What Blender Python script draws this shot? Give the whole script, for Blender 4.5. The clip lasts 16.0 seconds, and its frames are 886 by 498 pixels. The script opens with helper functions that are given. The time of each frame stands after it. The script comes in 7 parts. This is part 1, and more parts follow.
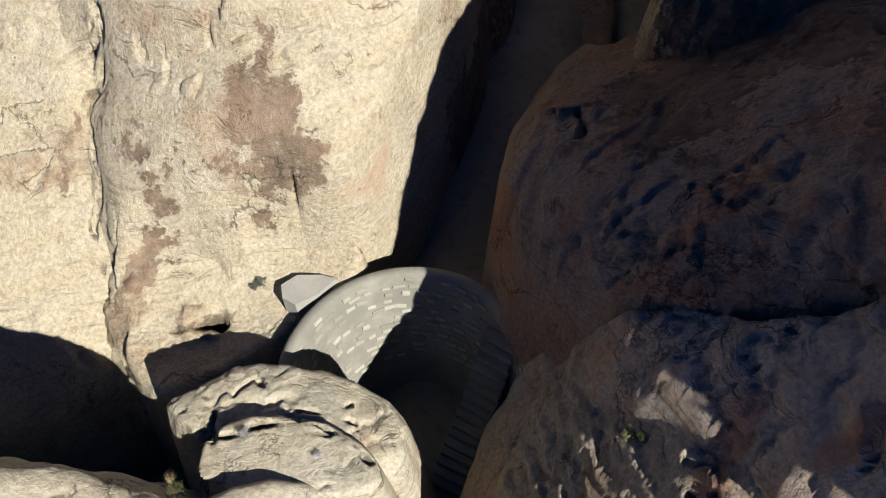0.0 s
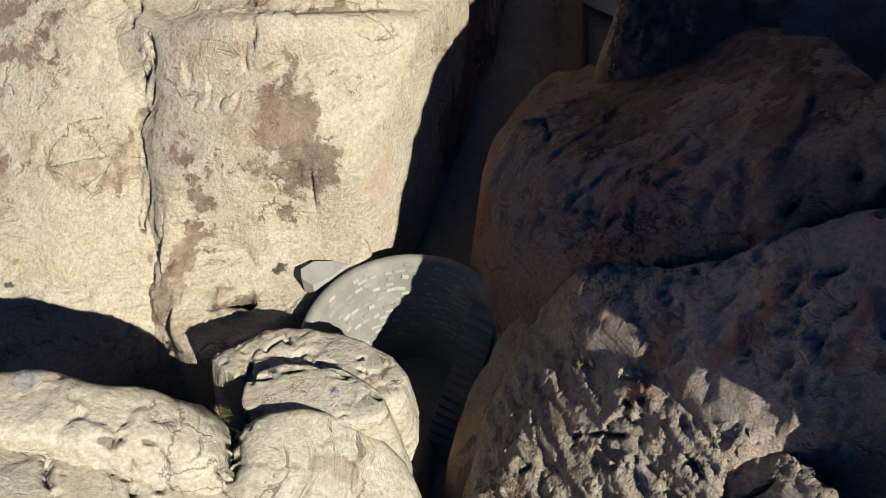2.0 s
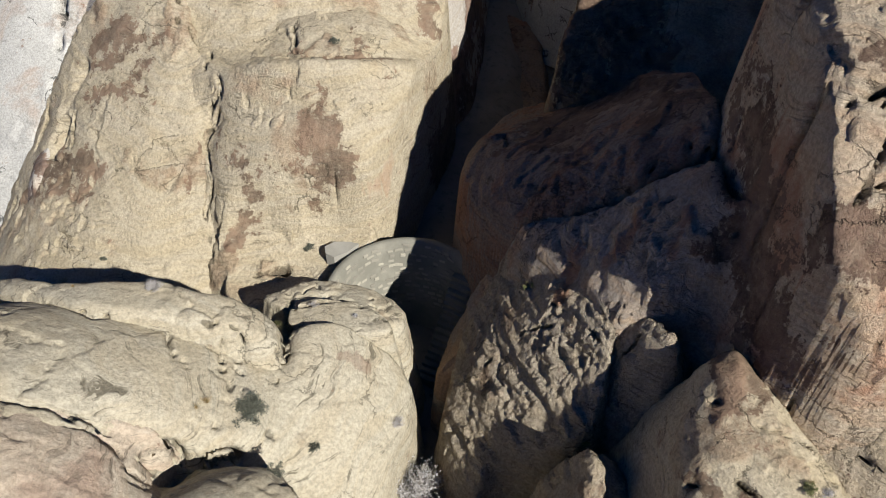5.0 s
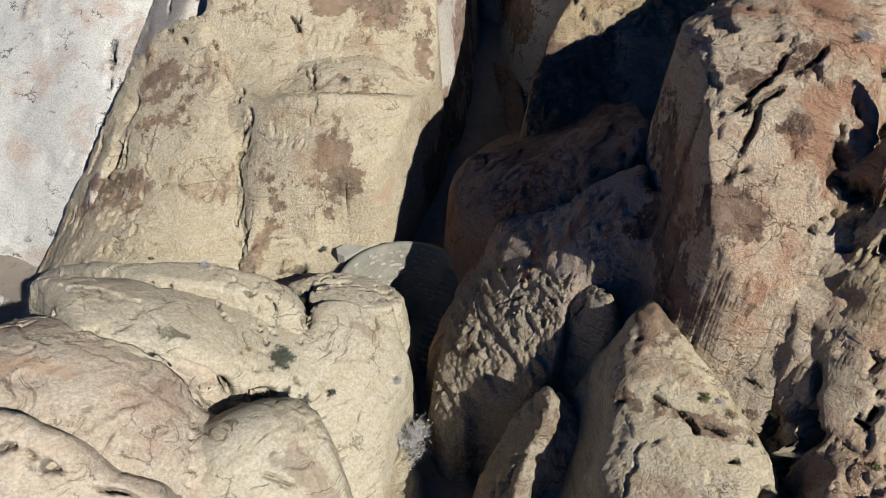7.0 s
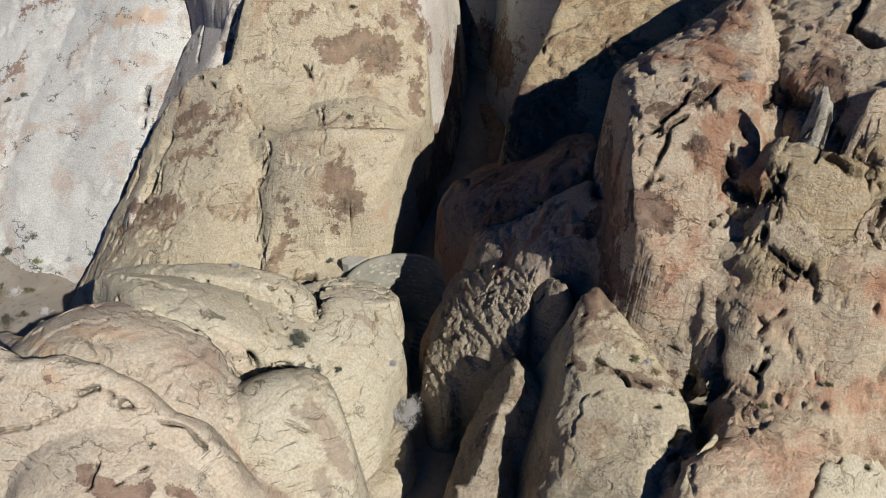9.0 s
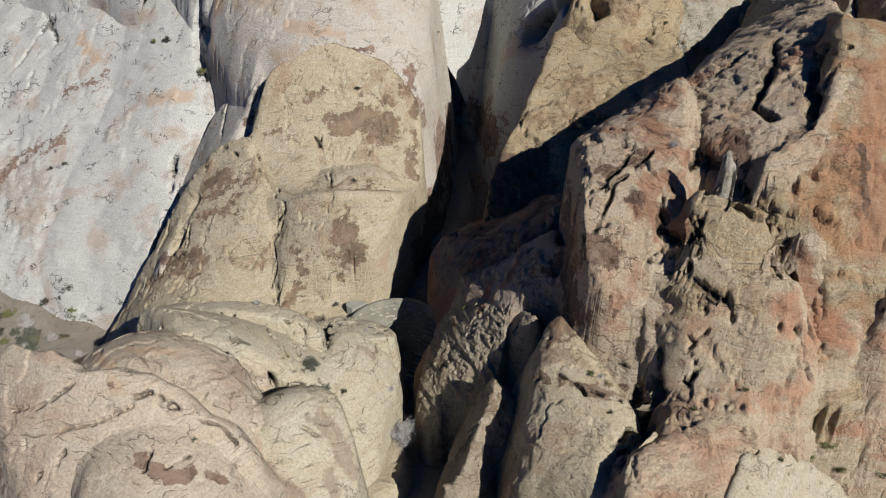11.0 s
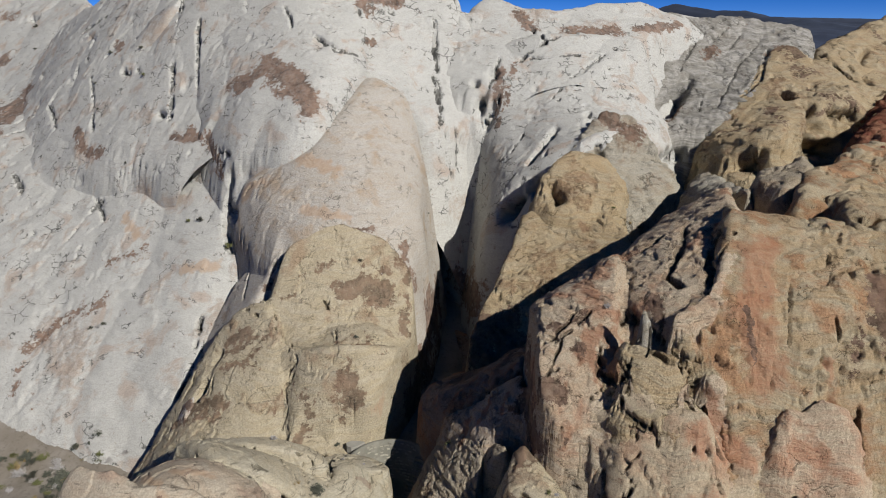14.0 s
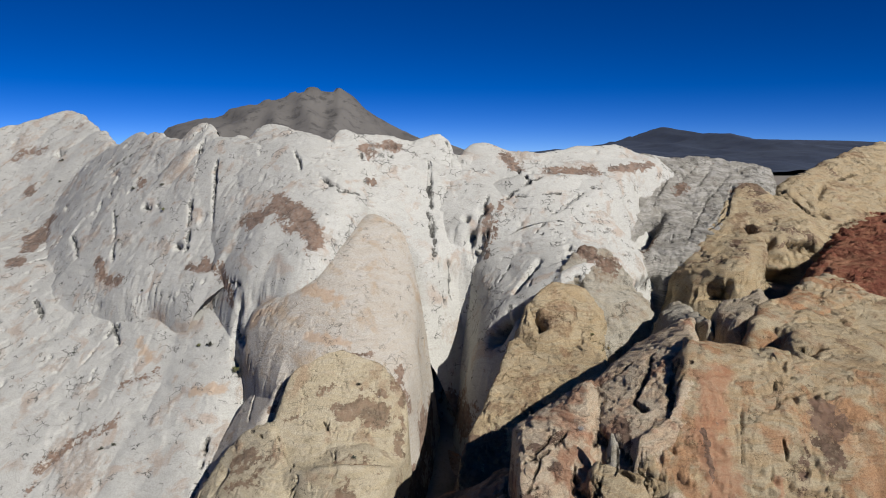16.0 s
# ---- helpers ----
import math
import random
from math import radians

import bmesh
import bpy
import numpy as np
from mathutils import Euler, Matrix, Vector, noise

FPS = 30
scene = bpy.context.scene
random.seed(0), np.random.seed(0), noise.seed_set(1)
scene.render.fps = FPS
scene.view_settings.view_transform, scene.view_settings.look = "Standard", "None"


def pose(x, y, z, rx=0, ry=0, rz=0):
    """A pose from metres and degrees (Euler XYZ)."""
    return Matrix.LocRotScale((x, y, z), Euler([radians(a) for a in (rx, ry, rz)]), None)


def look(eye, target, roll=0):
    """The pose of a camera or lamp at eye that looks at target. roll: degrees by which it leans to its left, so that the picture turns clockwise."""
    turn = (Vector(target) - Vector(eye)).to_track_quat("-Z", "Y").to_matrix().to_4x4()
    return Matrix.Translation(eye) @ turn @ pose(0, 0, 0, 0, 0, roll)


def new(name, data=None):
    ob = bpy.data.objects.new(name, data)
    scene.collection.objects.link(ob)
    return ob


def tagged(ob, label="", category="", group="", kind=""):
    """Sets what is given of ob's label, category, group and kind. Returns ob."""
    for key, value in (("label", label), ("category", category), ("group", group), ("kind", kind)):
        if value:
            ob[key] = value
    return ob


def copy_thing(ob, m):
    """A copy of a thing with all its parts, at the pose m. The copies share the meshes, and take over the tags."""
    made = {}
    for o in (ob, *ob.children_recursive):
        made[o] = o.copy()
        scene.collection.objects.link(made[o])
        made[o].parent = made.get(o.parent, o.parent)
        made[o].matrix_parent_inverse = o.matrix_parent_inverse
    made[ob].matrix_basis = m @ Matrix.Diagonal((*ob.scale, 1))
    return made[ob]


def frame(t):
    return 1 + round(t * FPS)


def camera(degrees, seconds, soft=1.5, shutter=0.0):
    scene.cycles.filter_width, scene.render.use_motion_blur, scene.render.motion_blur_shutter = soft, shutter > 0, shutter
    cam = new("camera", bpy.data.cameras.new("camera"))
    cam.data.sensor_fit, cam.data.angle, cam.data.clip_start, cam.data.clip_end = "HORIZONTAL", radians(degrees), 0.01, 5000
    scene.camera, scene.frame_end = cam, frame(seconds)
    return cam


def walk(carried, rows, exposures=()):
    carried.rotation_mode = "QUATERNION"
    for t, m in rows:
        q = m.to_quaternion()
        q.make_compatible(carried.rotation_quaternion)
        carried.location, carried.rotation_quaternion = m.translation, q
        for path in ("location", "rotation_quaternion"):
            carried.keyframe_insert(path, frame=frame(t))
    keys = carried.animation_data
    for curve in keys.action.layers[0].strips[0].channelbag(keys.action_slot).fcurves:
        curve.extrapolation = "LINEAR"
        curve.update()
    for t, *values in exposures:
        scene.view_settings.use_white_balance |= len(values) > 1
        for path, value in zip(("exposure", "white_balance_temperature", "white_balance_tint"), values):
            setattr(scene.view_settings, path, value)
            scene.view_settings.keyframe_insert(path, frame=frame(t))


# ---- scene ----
cam = camera(63.68, 16.0, soft=1.0)
# seconds, place in metres, then yaw, pitch and roll in degrees
PATH = [
    (0.0, -0.000, -0.000, 16.000, -0.000, -52.000, -0.787),
    (0.5, -0.012, -0.575, 16.390, -0.268, -51.292, -0.689),
    (1.0, -0.027, -1.230, 16.803, -0.522, -50.632, -0.599),
    (1.5, -0.032, -2.005, 17.253, -0.760, -49.966, -0.513),
    (2.0, -0.032, -2.872, 17.705, -0.974, -49.215, -0.427),
    (2.5, -0.032, -3.825, 18.136, -1.152, -48.370, -0.319),
    (3.0, -0.033, -4.838, 18.576, -1.299, -47.418, -0.181),
    (3.5, -0.045, -5.902, 19.006, -1.443, -46.424, -0.046),
    (4.0, -0.057, -6.996, 19.425, -1.613, -45.423, 0.067),
    (6.5, -0.128, -13.162, 21.743, -2.514, -40.226, 0.814),
    (7.0, -0.081, -14.395, 22.218, -2.420, -39.324, 0.637),
    (7.5, -0.007, -15.633, 22.705, -2.354, -38.437, 0.482),
    (8.0, 0.087, -16.880, 23.197, -2.309, -37.562, 0.353),
    (10.5, 0.409, -23.244, 25.563, -2.383, -31.976, 0.112),
    (11.0, 0.434, -24.524, 26.032, -2.485, -30.141, 0.145),
    (11.5, 0.460, -25.808, 26.493, -2.596, -28.283, 0.202),
    (12.0, 0.491, -27.085, 26.958, -2.686, -26.299, 0.236),
    (12.5, 0.528, -28.342, 27.461, -2.750, -24.025, 0.243),
    (13.0, 0.567, -29.600, 27.961, -2.777, -21.728, 0.233),
    (13.5, 0.618, -30.845, 28.466, -2.803, -19.428, 0.233),
    (14.0, 0.669, -32.063, 28.990, -2.820, -17.127, 0.206),
    (14.5, 0.722, -33.276, 29.544, -2.842, -14.813, 0.186),
    (15.0, 0.773, -34.507, 30.107, -2.868, -12.516, 0.177),
    (15.5, 0.818, -35.745, 30.667, -2.922, -10.211, 0.190),
    (16.0, 0.857, -36.982, 31.217, -2.971, -7.909, 0.216),
]
walk(cam, [(t, pose(x, y, z, 90 + p, 0, w) @ pose(0, 0, 0, 0, 0, r)) for t, x, y, z, w, p, r in PATH],
     [(0.0, 1.0), (4.0, 0.78), (6.5, 0.6), (8.0, 0.52), (10.5, 0.37), (14.5, 0.1), (16.0, 0.22)])

# ---- sky and sun ----
SUN_AZIMUTH, SUN_ELEVATION = 143.0, 35.0      # degrees clockwise from +y, degrees above the horizon
world = bpy.data.worlds.new("world")
scene.world = world
world.use_nodes = True
wn = world.node_tree.nodes
sky = wn.new("ShaderNodeTexSky")
sky.sky_type, sky.sun_disc = "NISHITA", False
sky.sun_elevation, sky.sun_rotation = radians(SUN_ELEVATION), radians(SUN_AZIMUTH)
sky.altitude, sky.air_density, sky.dust_density, sky.ozone_density = 2500, 0.28, 0.0, 2.8
wn["Background"].inputs["Strength"].default_value = 0.085
deep = wn.new("ShaderNodeHueSaturation")
deep.inputs["Saturation"].default_value = 1.35
deep.inputs["Hue"].default_value = 0.515
world.node_tree.links.new(sky.outputs[0], deep.inputs["Color"])
world.node_tree.links.new(deep.outputs[0], wn["Background"].inputs["Color"])
sun = new("sun", bpy.data.lights.new("sun", "SUN"))
sun.data.energy, sun.data.angle, sun.data.color = 5.0, radians(0.5), (1.0, 0.96, 0.91)
az, el = radians(SUN_AZIMUTH), radians(SUN_ELEVATION)
sun.matrix_world = look((math.sin(az) * math.cos(el) * 100, math.cos(az) * math.cos(el) * 100, math.sin(el) * 100), (0, 0, 0))

# ---- noise on arrays ----
PERM = np.random.RandomState(7).permutation(512)
PERM = np.concatenate([PERM, PERM, PERM])
GRAD = np.random.RandomState(9).normal(size=(512, 3))
GRAD /= np.linalg.norm(GRAD, axis=1)[:, None]


def perlin(p, scale=1.0, seed=0):
    """Smooth noise, about -0.7 to 0.7, at the points p (n, 3), with features of that size in metres (one number or three)."""
    q = p / np.asarray(scale) + seed * 17.31
    i = np.floor(q).astype(int)
    f = q - i
    u = f * f * f * (f * (f * 6 - 15) + 10)
    i &= 511
    total = np.zeros(len(p))
    for dx in (0, 1):
        for dy in (0, 1):
            for dz in (0, 1):
                h = PERM[(PERM[(PERM[(i[:, 0] + dx) & 511] + i[:, 1] + dy) & 511] + i[:, 2] + dz) & 511]
                g = GRAD[h]
                w = np.where(dx, u[:, 0], 1 - u[:, 0]) * np.where(dy, u[:, 1], 1 - u[:, 1]) * np.where(dz, u[:, 2], 1 - u[:, 2])
                total += w * ((f[:, 0] - dx) * g[:, 0] + (f[:, 1] - dy) * g[:, 1] + (f[:, 2] - dz) * g[:, 2])
    return total


def fbm(p, scale, octaves=3, seed=0):
    out, gain = np.zeros(len(p)), 1.0
    for k in range(octaves):
        out += gain * perlin(p, np.asarray(scale) / 2 ** k, seed + k * 3)
        gain *= 0.5
    return out


def layer_steps(q, seed=0, soft=0.18):
    """A random level for each whole step of q, with short slopes between, from -1 to 1."""
    k = np.floor(q).astype(int)
    f = np.clip((q - k) / soft, 0, 1)
    f = f * f * (3 - 2 * f)
    level = lambda n: (PERM[(n + seed * 31) & 511] / 255.5) - 1
    return level(k - 1) * (1 - f) + level(k) * f


def mesh_object(name, verts, faces, material, parent=None, smooth=True):
    me = bpy.data.meshes.new(name)
    me.from_pydata(verts.tolist() if hasattr(verts, "tolist") else verts, [], faces.tolist() if hasattr(faces, "tolist") else faces)
    me.materials.append(material)
    if smooth:
        me.shade_smooth()
    ob = new(name, me)
    ob.parent = parent
    return ob


def part(name, bm, material, parent=None, label=""):
    me = bpy.data.meshes.new(name)
    bm.to_mesh(me)
    bm.free()
    me.materials.append(material)
    ob = new(name, me)
    ob.parent = parent
    return tagged(ob, label)


def edge_distance(x, y, outline):
    """Signed distance to a closed outline, positive inside."""
    P = np.array(outline)
    Q = np.roll(P, -1, axis=0)
    best, inside = np.full(len(x), 1e9), np.zeros(len(x), bool)
    for (ax, ay), (bx, by) in zip(P, Q):
        ex, ey = bx - ax, by - ay
        s = np.clip(((x - ax) * ex + (y - ay) * ey) / (ex * ex + ey * ey + 1e-9), 0, 1)
        best = np.minimum(best, np.hypot(ax + s * ex - x, ay + s * ey - y))
        if by != ay:
            cross = ((ay > y) != (by > y)) & (x < ex * (y - ay) / ey + ax)
            inside ^= cross
    return np.where(inside, best, -best)


def rounded(outline, turns=3):
    """The outline with its corners cut, so that it runs in curves."""
    P = np.array(outline, float)
    for _ in range(turns):
        Q = np.roll(P, -1, axis=0)
        P = np.stack([0.78 * P + 0.22 * Q, 0.22 * P + 0.78 * Q], 1).reshape(-1, 2)
    return P

# ---- materials ----
def material(name):
    m = bpy.data.materials.new(name)
    m.use_nodes = True
    return m, m.node_tree.nodes, m.node_tree.links, m.node_tree.nodes["Principled BSDF"]


class Net:
    """Short ways to lay nodes."""

    def __init__(self, m):
        self.n, self.l = m.node_tree.nodes, m.node_tree.links

    def node(self, kind, inputs=None, **settings):
        a = self.n.new(kind)
        if settings:
            for key, value in settings.items():
                setattr(a, key, value)
        for key, value in (inputs or {}).items():
            if isinstance(value, bpy.types.NodeSocket):
                self.l.new(value, a.inputs[key])
            else:
                a.inputs[key].default_value = value
        return a

    def noise(self, vec, scale, detail=4, rough=0.6, distort=0.0):
        return self.node("ShaderNodeTexNoise", {"Vector": vec, "Scale": scale, "Detail": detail, "Roughness": rough, "Distortion": distort}).outputs["Fac"]

    def ramp(self, fac, lo, hi, a=0.0, b=1.0):
        return self.node("ShaderNodeMapRange", {"Value": fac, "From Min": lo, "From Max": hi, "To Min": a, "To Max": b}, interpolation_type="SMOOTHSTEP").outputs[0]

    def math(self, op, a, b=0.0):
        return self.node("ShaderNodeMath", {0: a, 1: b}, operation=op).outputs[0]

    def mix(self, fac, a, b, blend="MIX"):
        n = self.node("ShaderNodeMix", data_type="RGBA", blend_type=blend)
        for key, value in ((0, fac), (6, a), (7, b)):
            if isinstance(value, bpy.types.NodeSocket):
                self.l.new(value, n.inputs[key])
            else:
                n.inputs[key].default_value = (*value, 1) if isinstance(value, tuple) and len(value) == 3 else value
        return n.outputs[2]

    def scaled(self, vec, s, turn=(0, 0, 0)):
        return self.node("ShaderNodeMapping", {"Vector": vec, "Scale": s, "Rotation": turn}).outputs[0]


def dim(c, f):
    return tuple(v * f for v in c)


def sandstone(name, main, second, stain, varnish=(0.10, 0.066, 0.048), band=0.5, bump=0.7, stain_at=0.60, tilt=(0.25, 0.15, 0.0), lines=0.4, specks=0.4, cracks=0.6, thin=1.0, blotch=0.6, wash_a=(0.34, 0.155, 0.090), wash_b=(0.38, 0.215, 0.13), coat_by=0.95):
    """Bedded sandstone: two tones in thin uneven bands, washes of a third tone, dark varnish and painted shade where
    the rock carries them, pits, hairline cracks and clefts with their shade in the colour.
    """
    m, n, l, b = material(name)
    k = Net(m)
    main, second, stain = dim(main, 0.77), dim(second, 0.77), dim(stain, 0.77)
    pos = k.node("ShaderNodeNewGeometry").outputs["Position"]
    warp = k.node("ShaderNodeTexNoise", {"Vector": pos, "Scale": 0.22, "Detail": 3}).outputs["Color"]
    off = k.node("ShaderNodeVectorMath", {0: warp, 1: (3.2, 3.2, 3.2)}, operation="MULTIPLY").outputs[0]
    bent = k.node("ShaderNodeVectorMath", {0: pos, 1: off}, operation="ADD").outputs[0]
    bed = k.noise(k.scaled(bent, (0.35, 0.35, 3.4), tilt), 1.0, 5, 0.62)
    line = k.noise(k.scaled(bent, (0.7, 0.7, 9.0), tilt), 1.0, 4, 0.7)
    wash = k.noise(pos, 0.33, 5, 0.62, 0.6)
    patch = k.noise(pos, 0.9, 7, 0.7, 0.3)
    lump = k.noise(pos, 3.2, 6, 0.72)
    grain = k.noise(pos, 11.0, 6, 0.75)
    col = k.mix(k.ramp(bed, 0.5 - band * 0.25, 0.5 + band * 0.25), main, second)
    col = k.mix(k.math("MULTIPLY", k.ramp(wash, stain_at - 0.04, stain_at + 0.10), 0.75), col, stain)
    col = k.mix(k.math("MULTIPLY", k.ramp(patch, 0.60, 0.68), 0.5 * blotch), col, dim(stain, 0.6))
    col = k.mix(k.math("MULTIPLY", k.ramp(patch, 0.46, 0.32), 0.5 * blotch), col, dim(second, 1.14))
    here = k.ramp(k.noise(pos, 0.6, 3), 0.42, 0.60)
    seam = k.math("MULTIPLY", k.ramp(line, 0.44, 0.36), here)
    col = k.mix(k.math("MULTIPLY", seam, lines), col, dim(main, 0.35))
    spot = k.ramp(lump, 0.57, 0.68)
    col = k.mix(k.math("MULTIPLY", spot, specks * blotch), col, dim(stain, 0.5))
    col = k.mix(1.0, col, k.ramp(grain, 0.34, 0.66, 0.80, 1.24), "MULTIPLY")
    col = k.mix(k.math("MULTIPLY", k.ramp(grain, 0.58, 0.70), 0.30 * blotch), col, dim(main, 0.4))
    # rough brown crust on the plates of the old surface
    shell = k.node("ShaderNodeAttribute", attribute_name="crust").outputs["Fac"]
    shell = k.math("MULTIPLY", shell, k.ramp(k.math("ADD", lump, patch), 0.85, 1.12, 0.15, 0.7))
    col = k.mix(shell, col, k.mix(k.ramp(grain, 0.35, 0.65), dim(stain, 0.62), dim(stain, 1.05)))
    # desert varnish and washes of rust that the rock carries in places, and the slot's painted shade
    coat = k.node("ShaderNodeAttribute", attribute_name="varnish").outputs["Fac"]
    rust = k.node("ShaderNodeAttribute", attribute_name="rust").outputs["Fac"]
    edge = k.math("ADD", k.math("SUBTRACT", patch, 0.5), k.math("MULTIPLY", k.math("SUBTRACT", lump, 0.5), 0.9))
    rusty = k.ramp(k.math("ADD", rust, k.math("MULTIPLY", edge, 1.6)), 0.30, 0.95)
    col = k.mix(k.math("MULTIPLY", rusty, 0.72), col, k.mix(k.ramp(lump, 0.4, 0.6), wash_a, wash_b))
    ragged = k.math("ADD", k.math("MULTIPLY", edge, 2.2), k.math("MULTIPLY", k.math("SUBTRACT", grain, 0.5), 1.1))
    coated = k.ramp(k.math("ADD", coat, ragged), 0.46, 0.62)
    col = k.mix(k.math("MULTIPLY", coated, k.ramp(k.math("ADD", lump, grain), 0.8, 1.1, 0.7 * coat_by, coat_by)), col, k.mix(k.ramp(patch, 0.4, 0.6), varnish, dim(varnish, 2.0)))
    # hairline cracks in two sizes, and the carved clefts' shade as dark colour
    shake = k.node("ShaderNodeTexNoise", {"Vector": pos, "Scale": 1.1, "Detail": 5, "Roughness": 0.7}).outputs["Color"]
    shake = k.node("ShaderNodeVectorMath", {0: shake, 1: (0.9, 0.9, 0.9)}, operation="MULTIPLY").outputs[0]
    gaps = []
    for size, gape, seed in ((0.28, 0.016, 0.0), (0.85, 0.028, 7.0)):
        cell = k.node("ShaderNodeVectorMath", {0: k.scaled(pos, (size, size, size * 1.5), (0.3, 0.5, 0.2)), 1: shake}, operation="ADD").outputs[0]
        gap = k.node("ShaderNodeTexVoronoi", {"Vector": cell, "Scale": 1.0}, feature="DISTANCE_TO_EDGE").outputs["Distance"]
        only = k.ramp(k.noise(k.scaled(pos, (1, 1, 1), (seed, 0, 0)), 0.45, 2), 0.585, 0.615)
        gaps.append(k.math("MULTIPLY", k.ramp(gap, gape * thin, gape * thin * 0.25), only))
    cleft_shade = k.node("ShaderNodeAttribute", attribute_name="cleft").outputs["Fac"]
    cleft_shade = k.ramp(k.math("ADD", cleft_shade, k.math("MULTIPLY", k.math("SUBTRACT", lump, 0.5), 0.8)), 0.66, 0.80)
    crack = k.math("MAXIMUM", k.math("MAXIMUM", *gaps), cleft_shade)
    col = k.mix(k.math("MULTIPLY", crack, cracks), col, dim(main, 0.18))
    l.new(col, b.inputs["Base Color"])
    h = k.math("ADD", k.math("MULTIPLY", line, 0.25), k.math("ADD", k.math("MULTIPLY", grain, 0.55), k.math("MULTIPLY", lump, 1.0)))
    h = k.math("ADD", h, k.math("MULTIPLY", patch, 0.4))
    h = k.math("SUBTRACT", h, k.math("MULTIPLY", k.math("MAXIMUM", crack, k.math("MULTIPLY", seam, 0.5)), 0.8))
    l.new(k.node("ShaderNodeBump", {"Height": h, "Strength": min(1.0, bump * 0.95), "Distance": 0.34}).outputs[0], b.inputs["Normal"])
    b.inputs["Roughness"].default_value = 0.93
    b.inputs["Specular IOR Level"].default_value = 0.12
    return m


TAN, BEIGE = (0.36, 0.245, 0.155), (0.40, 0.30, 0.21)
STONE = {
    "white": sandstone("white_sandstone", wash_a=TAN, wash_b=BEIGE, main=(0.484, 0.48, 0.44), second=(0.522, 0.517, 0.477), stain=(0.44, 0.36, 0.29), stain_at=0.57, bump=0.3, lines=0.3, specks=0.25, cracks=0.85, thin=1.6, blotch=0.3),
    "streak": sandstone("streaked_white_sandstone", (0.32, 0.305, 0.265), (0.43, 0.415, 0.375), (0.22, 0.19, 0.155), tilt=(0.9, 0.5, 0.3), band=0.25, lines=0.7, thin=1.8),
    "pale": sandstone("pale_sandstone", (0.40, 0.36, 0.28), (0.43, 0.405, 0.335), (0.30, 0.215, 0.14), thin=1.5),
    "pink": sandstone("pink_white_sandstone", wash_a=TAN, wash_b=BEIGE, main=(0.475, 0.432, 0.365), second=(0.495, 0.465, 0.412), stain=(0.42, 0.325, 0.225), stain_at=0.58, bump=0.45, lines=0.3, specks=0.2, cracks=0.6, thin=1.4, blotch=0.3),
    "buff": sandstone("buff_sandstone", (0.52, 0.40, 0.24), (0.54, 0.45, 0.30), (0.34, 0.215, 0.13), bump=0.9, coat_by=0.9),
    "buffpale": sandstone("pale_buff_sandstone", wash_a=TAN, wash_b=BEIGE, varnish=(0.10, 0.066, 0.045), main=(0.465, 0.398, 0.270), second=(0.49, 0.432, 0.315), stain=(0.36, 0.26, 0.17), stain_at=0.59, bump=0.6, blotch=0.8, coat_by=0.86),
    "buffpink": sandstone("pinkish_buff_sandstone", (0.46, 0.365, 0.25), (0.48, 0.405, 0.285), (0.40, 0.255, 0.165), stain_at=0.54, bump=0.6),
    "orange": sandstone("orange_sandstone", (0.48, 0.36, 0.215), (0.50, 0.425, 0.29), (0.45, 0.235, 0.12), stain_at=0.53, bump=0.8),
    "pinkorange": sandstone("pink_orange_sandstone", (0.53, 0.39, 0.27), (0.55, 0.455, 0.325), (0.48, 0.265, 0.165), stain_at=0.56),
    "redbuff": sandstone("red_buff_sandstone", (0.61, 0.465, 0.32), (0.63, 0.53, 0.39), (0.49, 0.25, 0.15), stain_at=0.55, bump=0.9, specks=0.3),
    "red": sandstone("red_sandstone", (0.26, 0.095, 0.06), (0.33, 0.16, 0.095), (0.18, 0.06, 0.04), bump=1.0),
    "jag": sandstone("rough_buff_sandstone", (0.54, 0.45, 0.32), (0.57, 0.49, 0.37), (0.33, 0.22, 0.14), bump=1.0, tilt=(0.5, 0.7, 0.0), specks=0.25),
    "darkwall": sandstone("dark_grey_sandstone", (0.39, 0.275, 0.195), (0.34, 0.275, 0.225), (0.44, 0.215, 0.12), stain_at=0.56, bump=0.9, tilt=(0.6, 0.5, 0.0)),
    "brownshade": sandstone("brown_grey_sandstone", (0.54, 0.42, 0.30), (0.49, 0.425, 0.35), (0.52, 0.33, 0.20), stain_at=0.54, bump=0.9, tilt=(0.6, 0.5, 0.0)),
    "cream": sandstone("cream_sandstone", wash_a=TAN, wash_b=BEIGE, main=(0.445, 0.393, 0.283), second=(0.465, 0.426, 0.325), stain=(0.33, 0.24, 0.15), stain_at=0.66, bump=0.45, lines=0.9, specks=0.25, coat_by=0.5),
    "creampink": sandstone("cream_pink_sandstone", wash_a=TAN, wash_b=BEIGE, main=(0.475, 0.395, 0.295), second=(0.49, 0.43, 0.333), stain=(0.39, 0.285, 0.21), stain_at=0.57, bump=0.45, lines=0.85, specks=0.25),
}


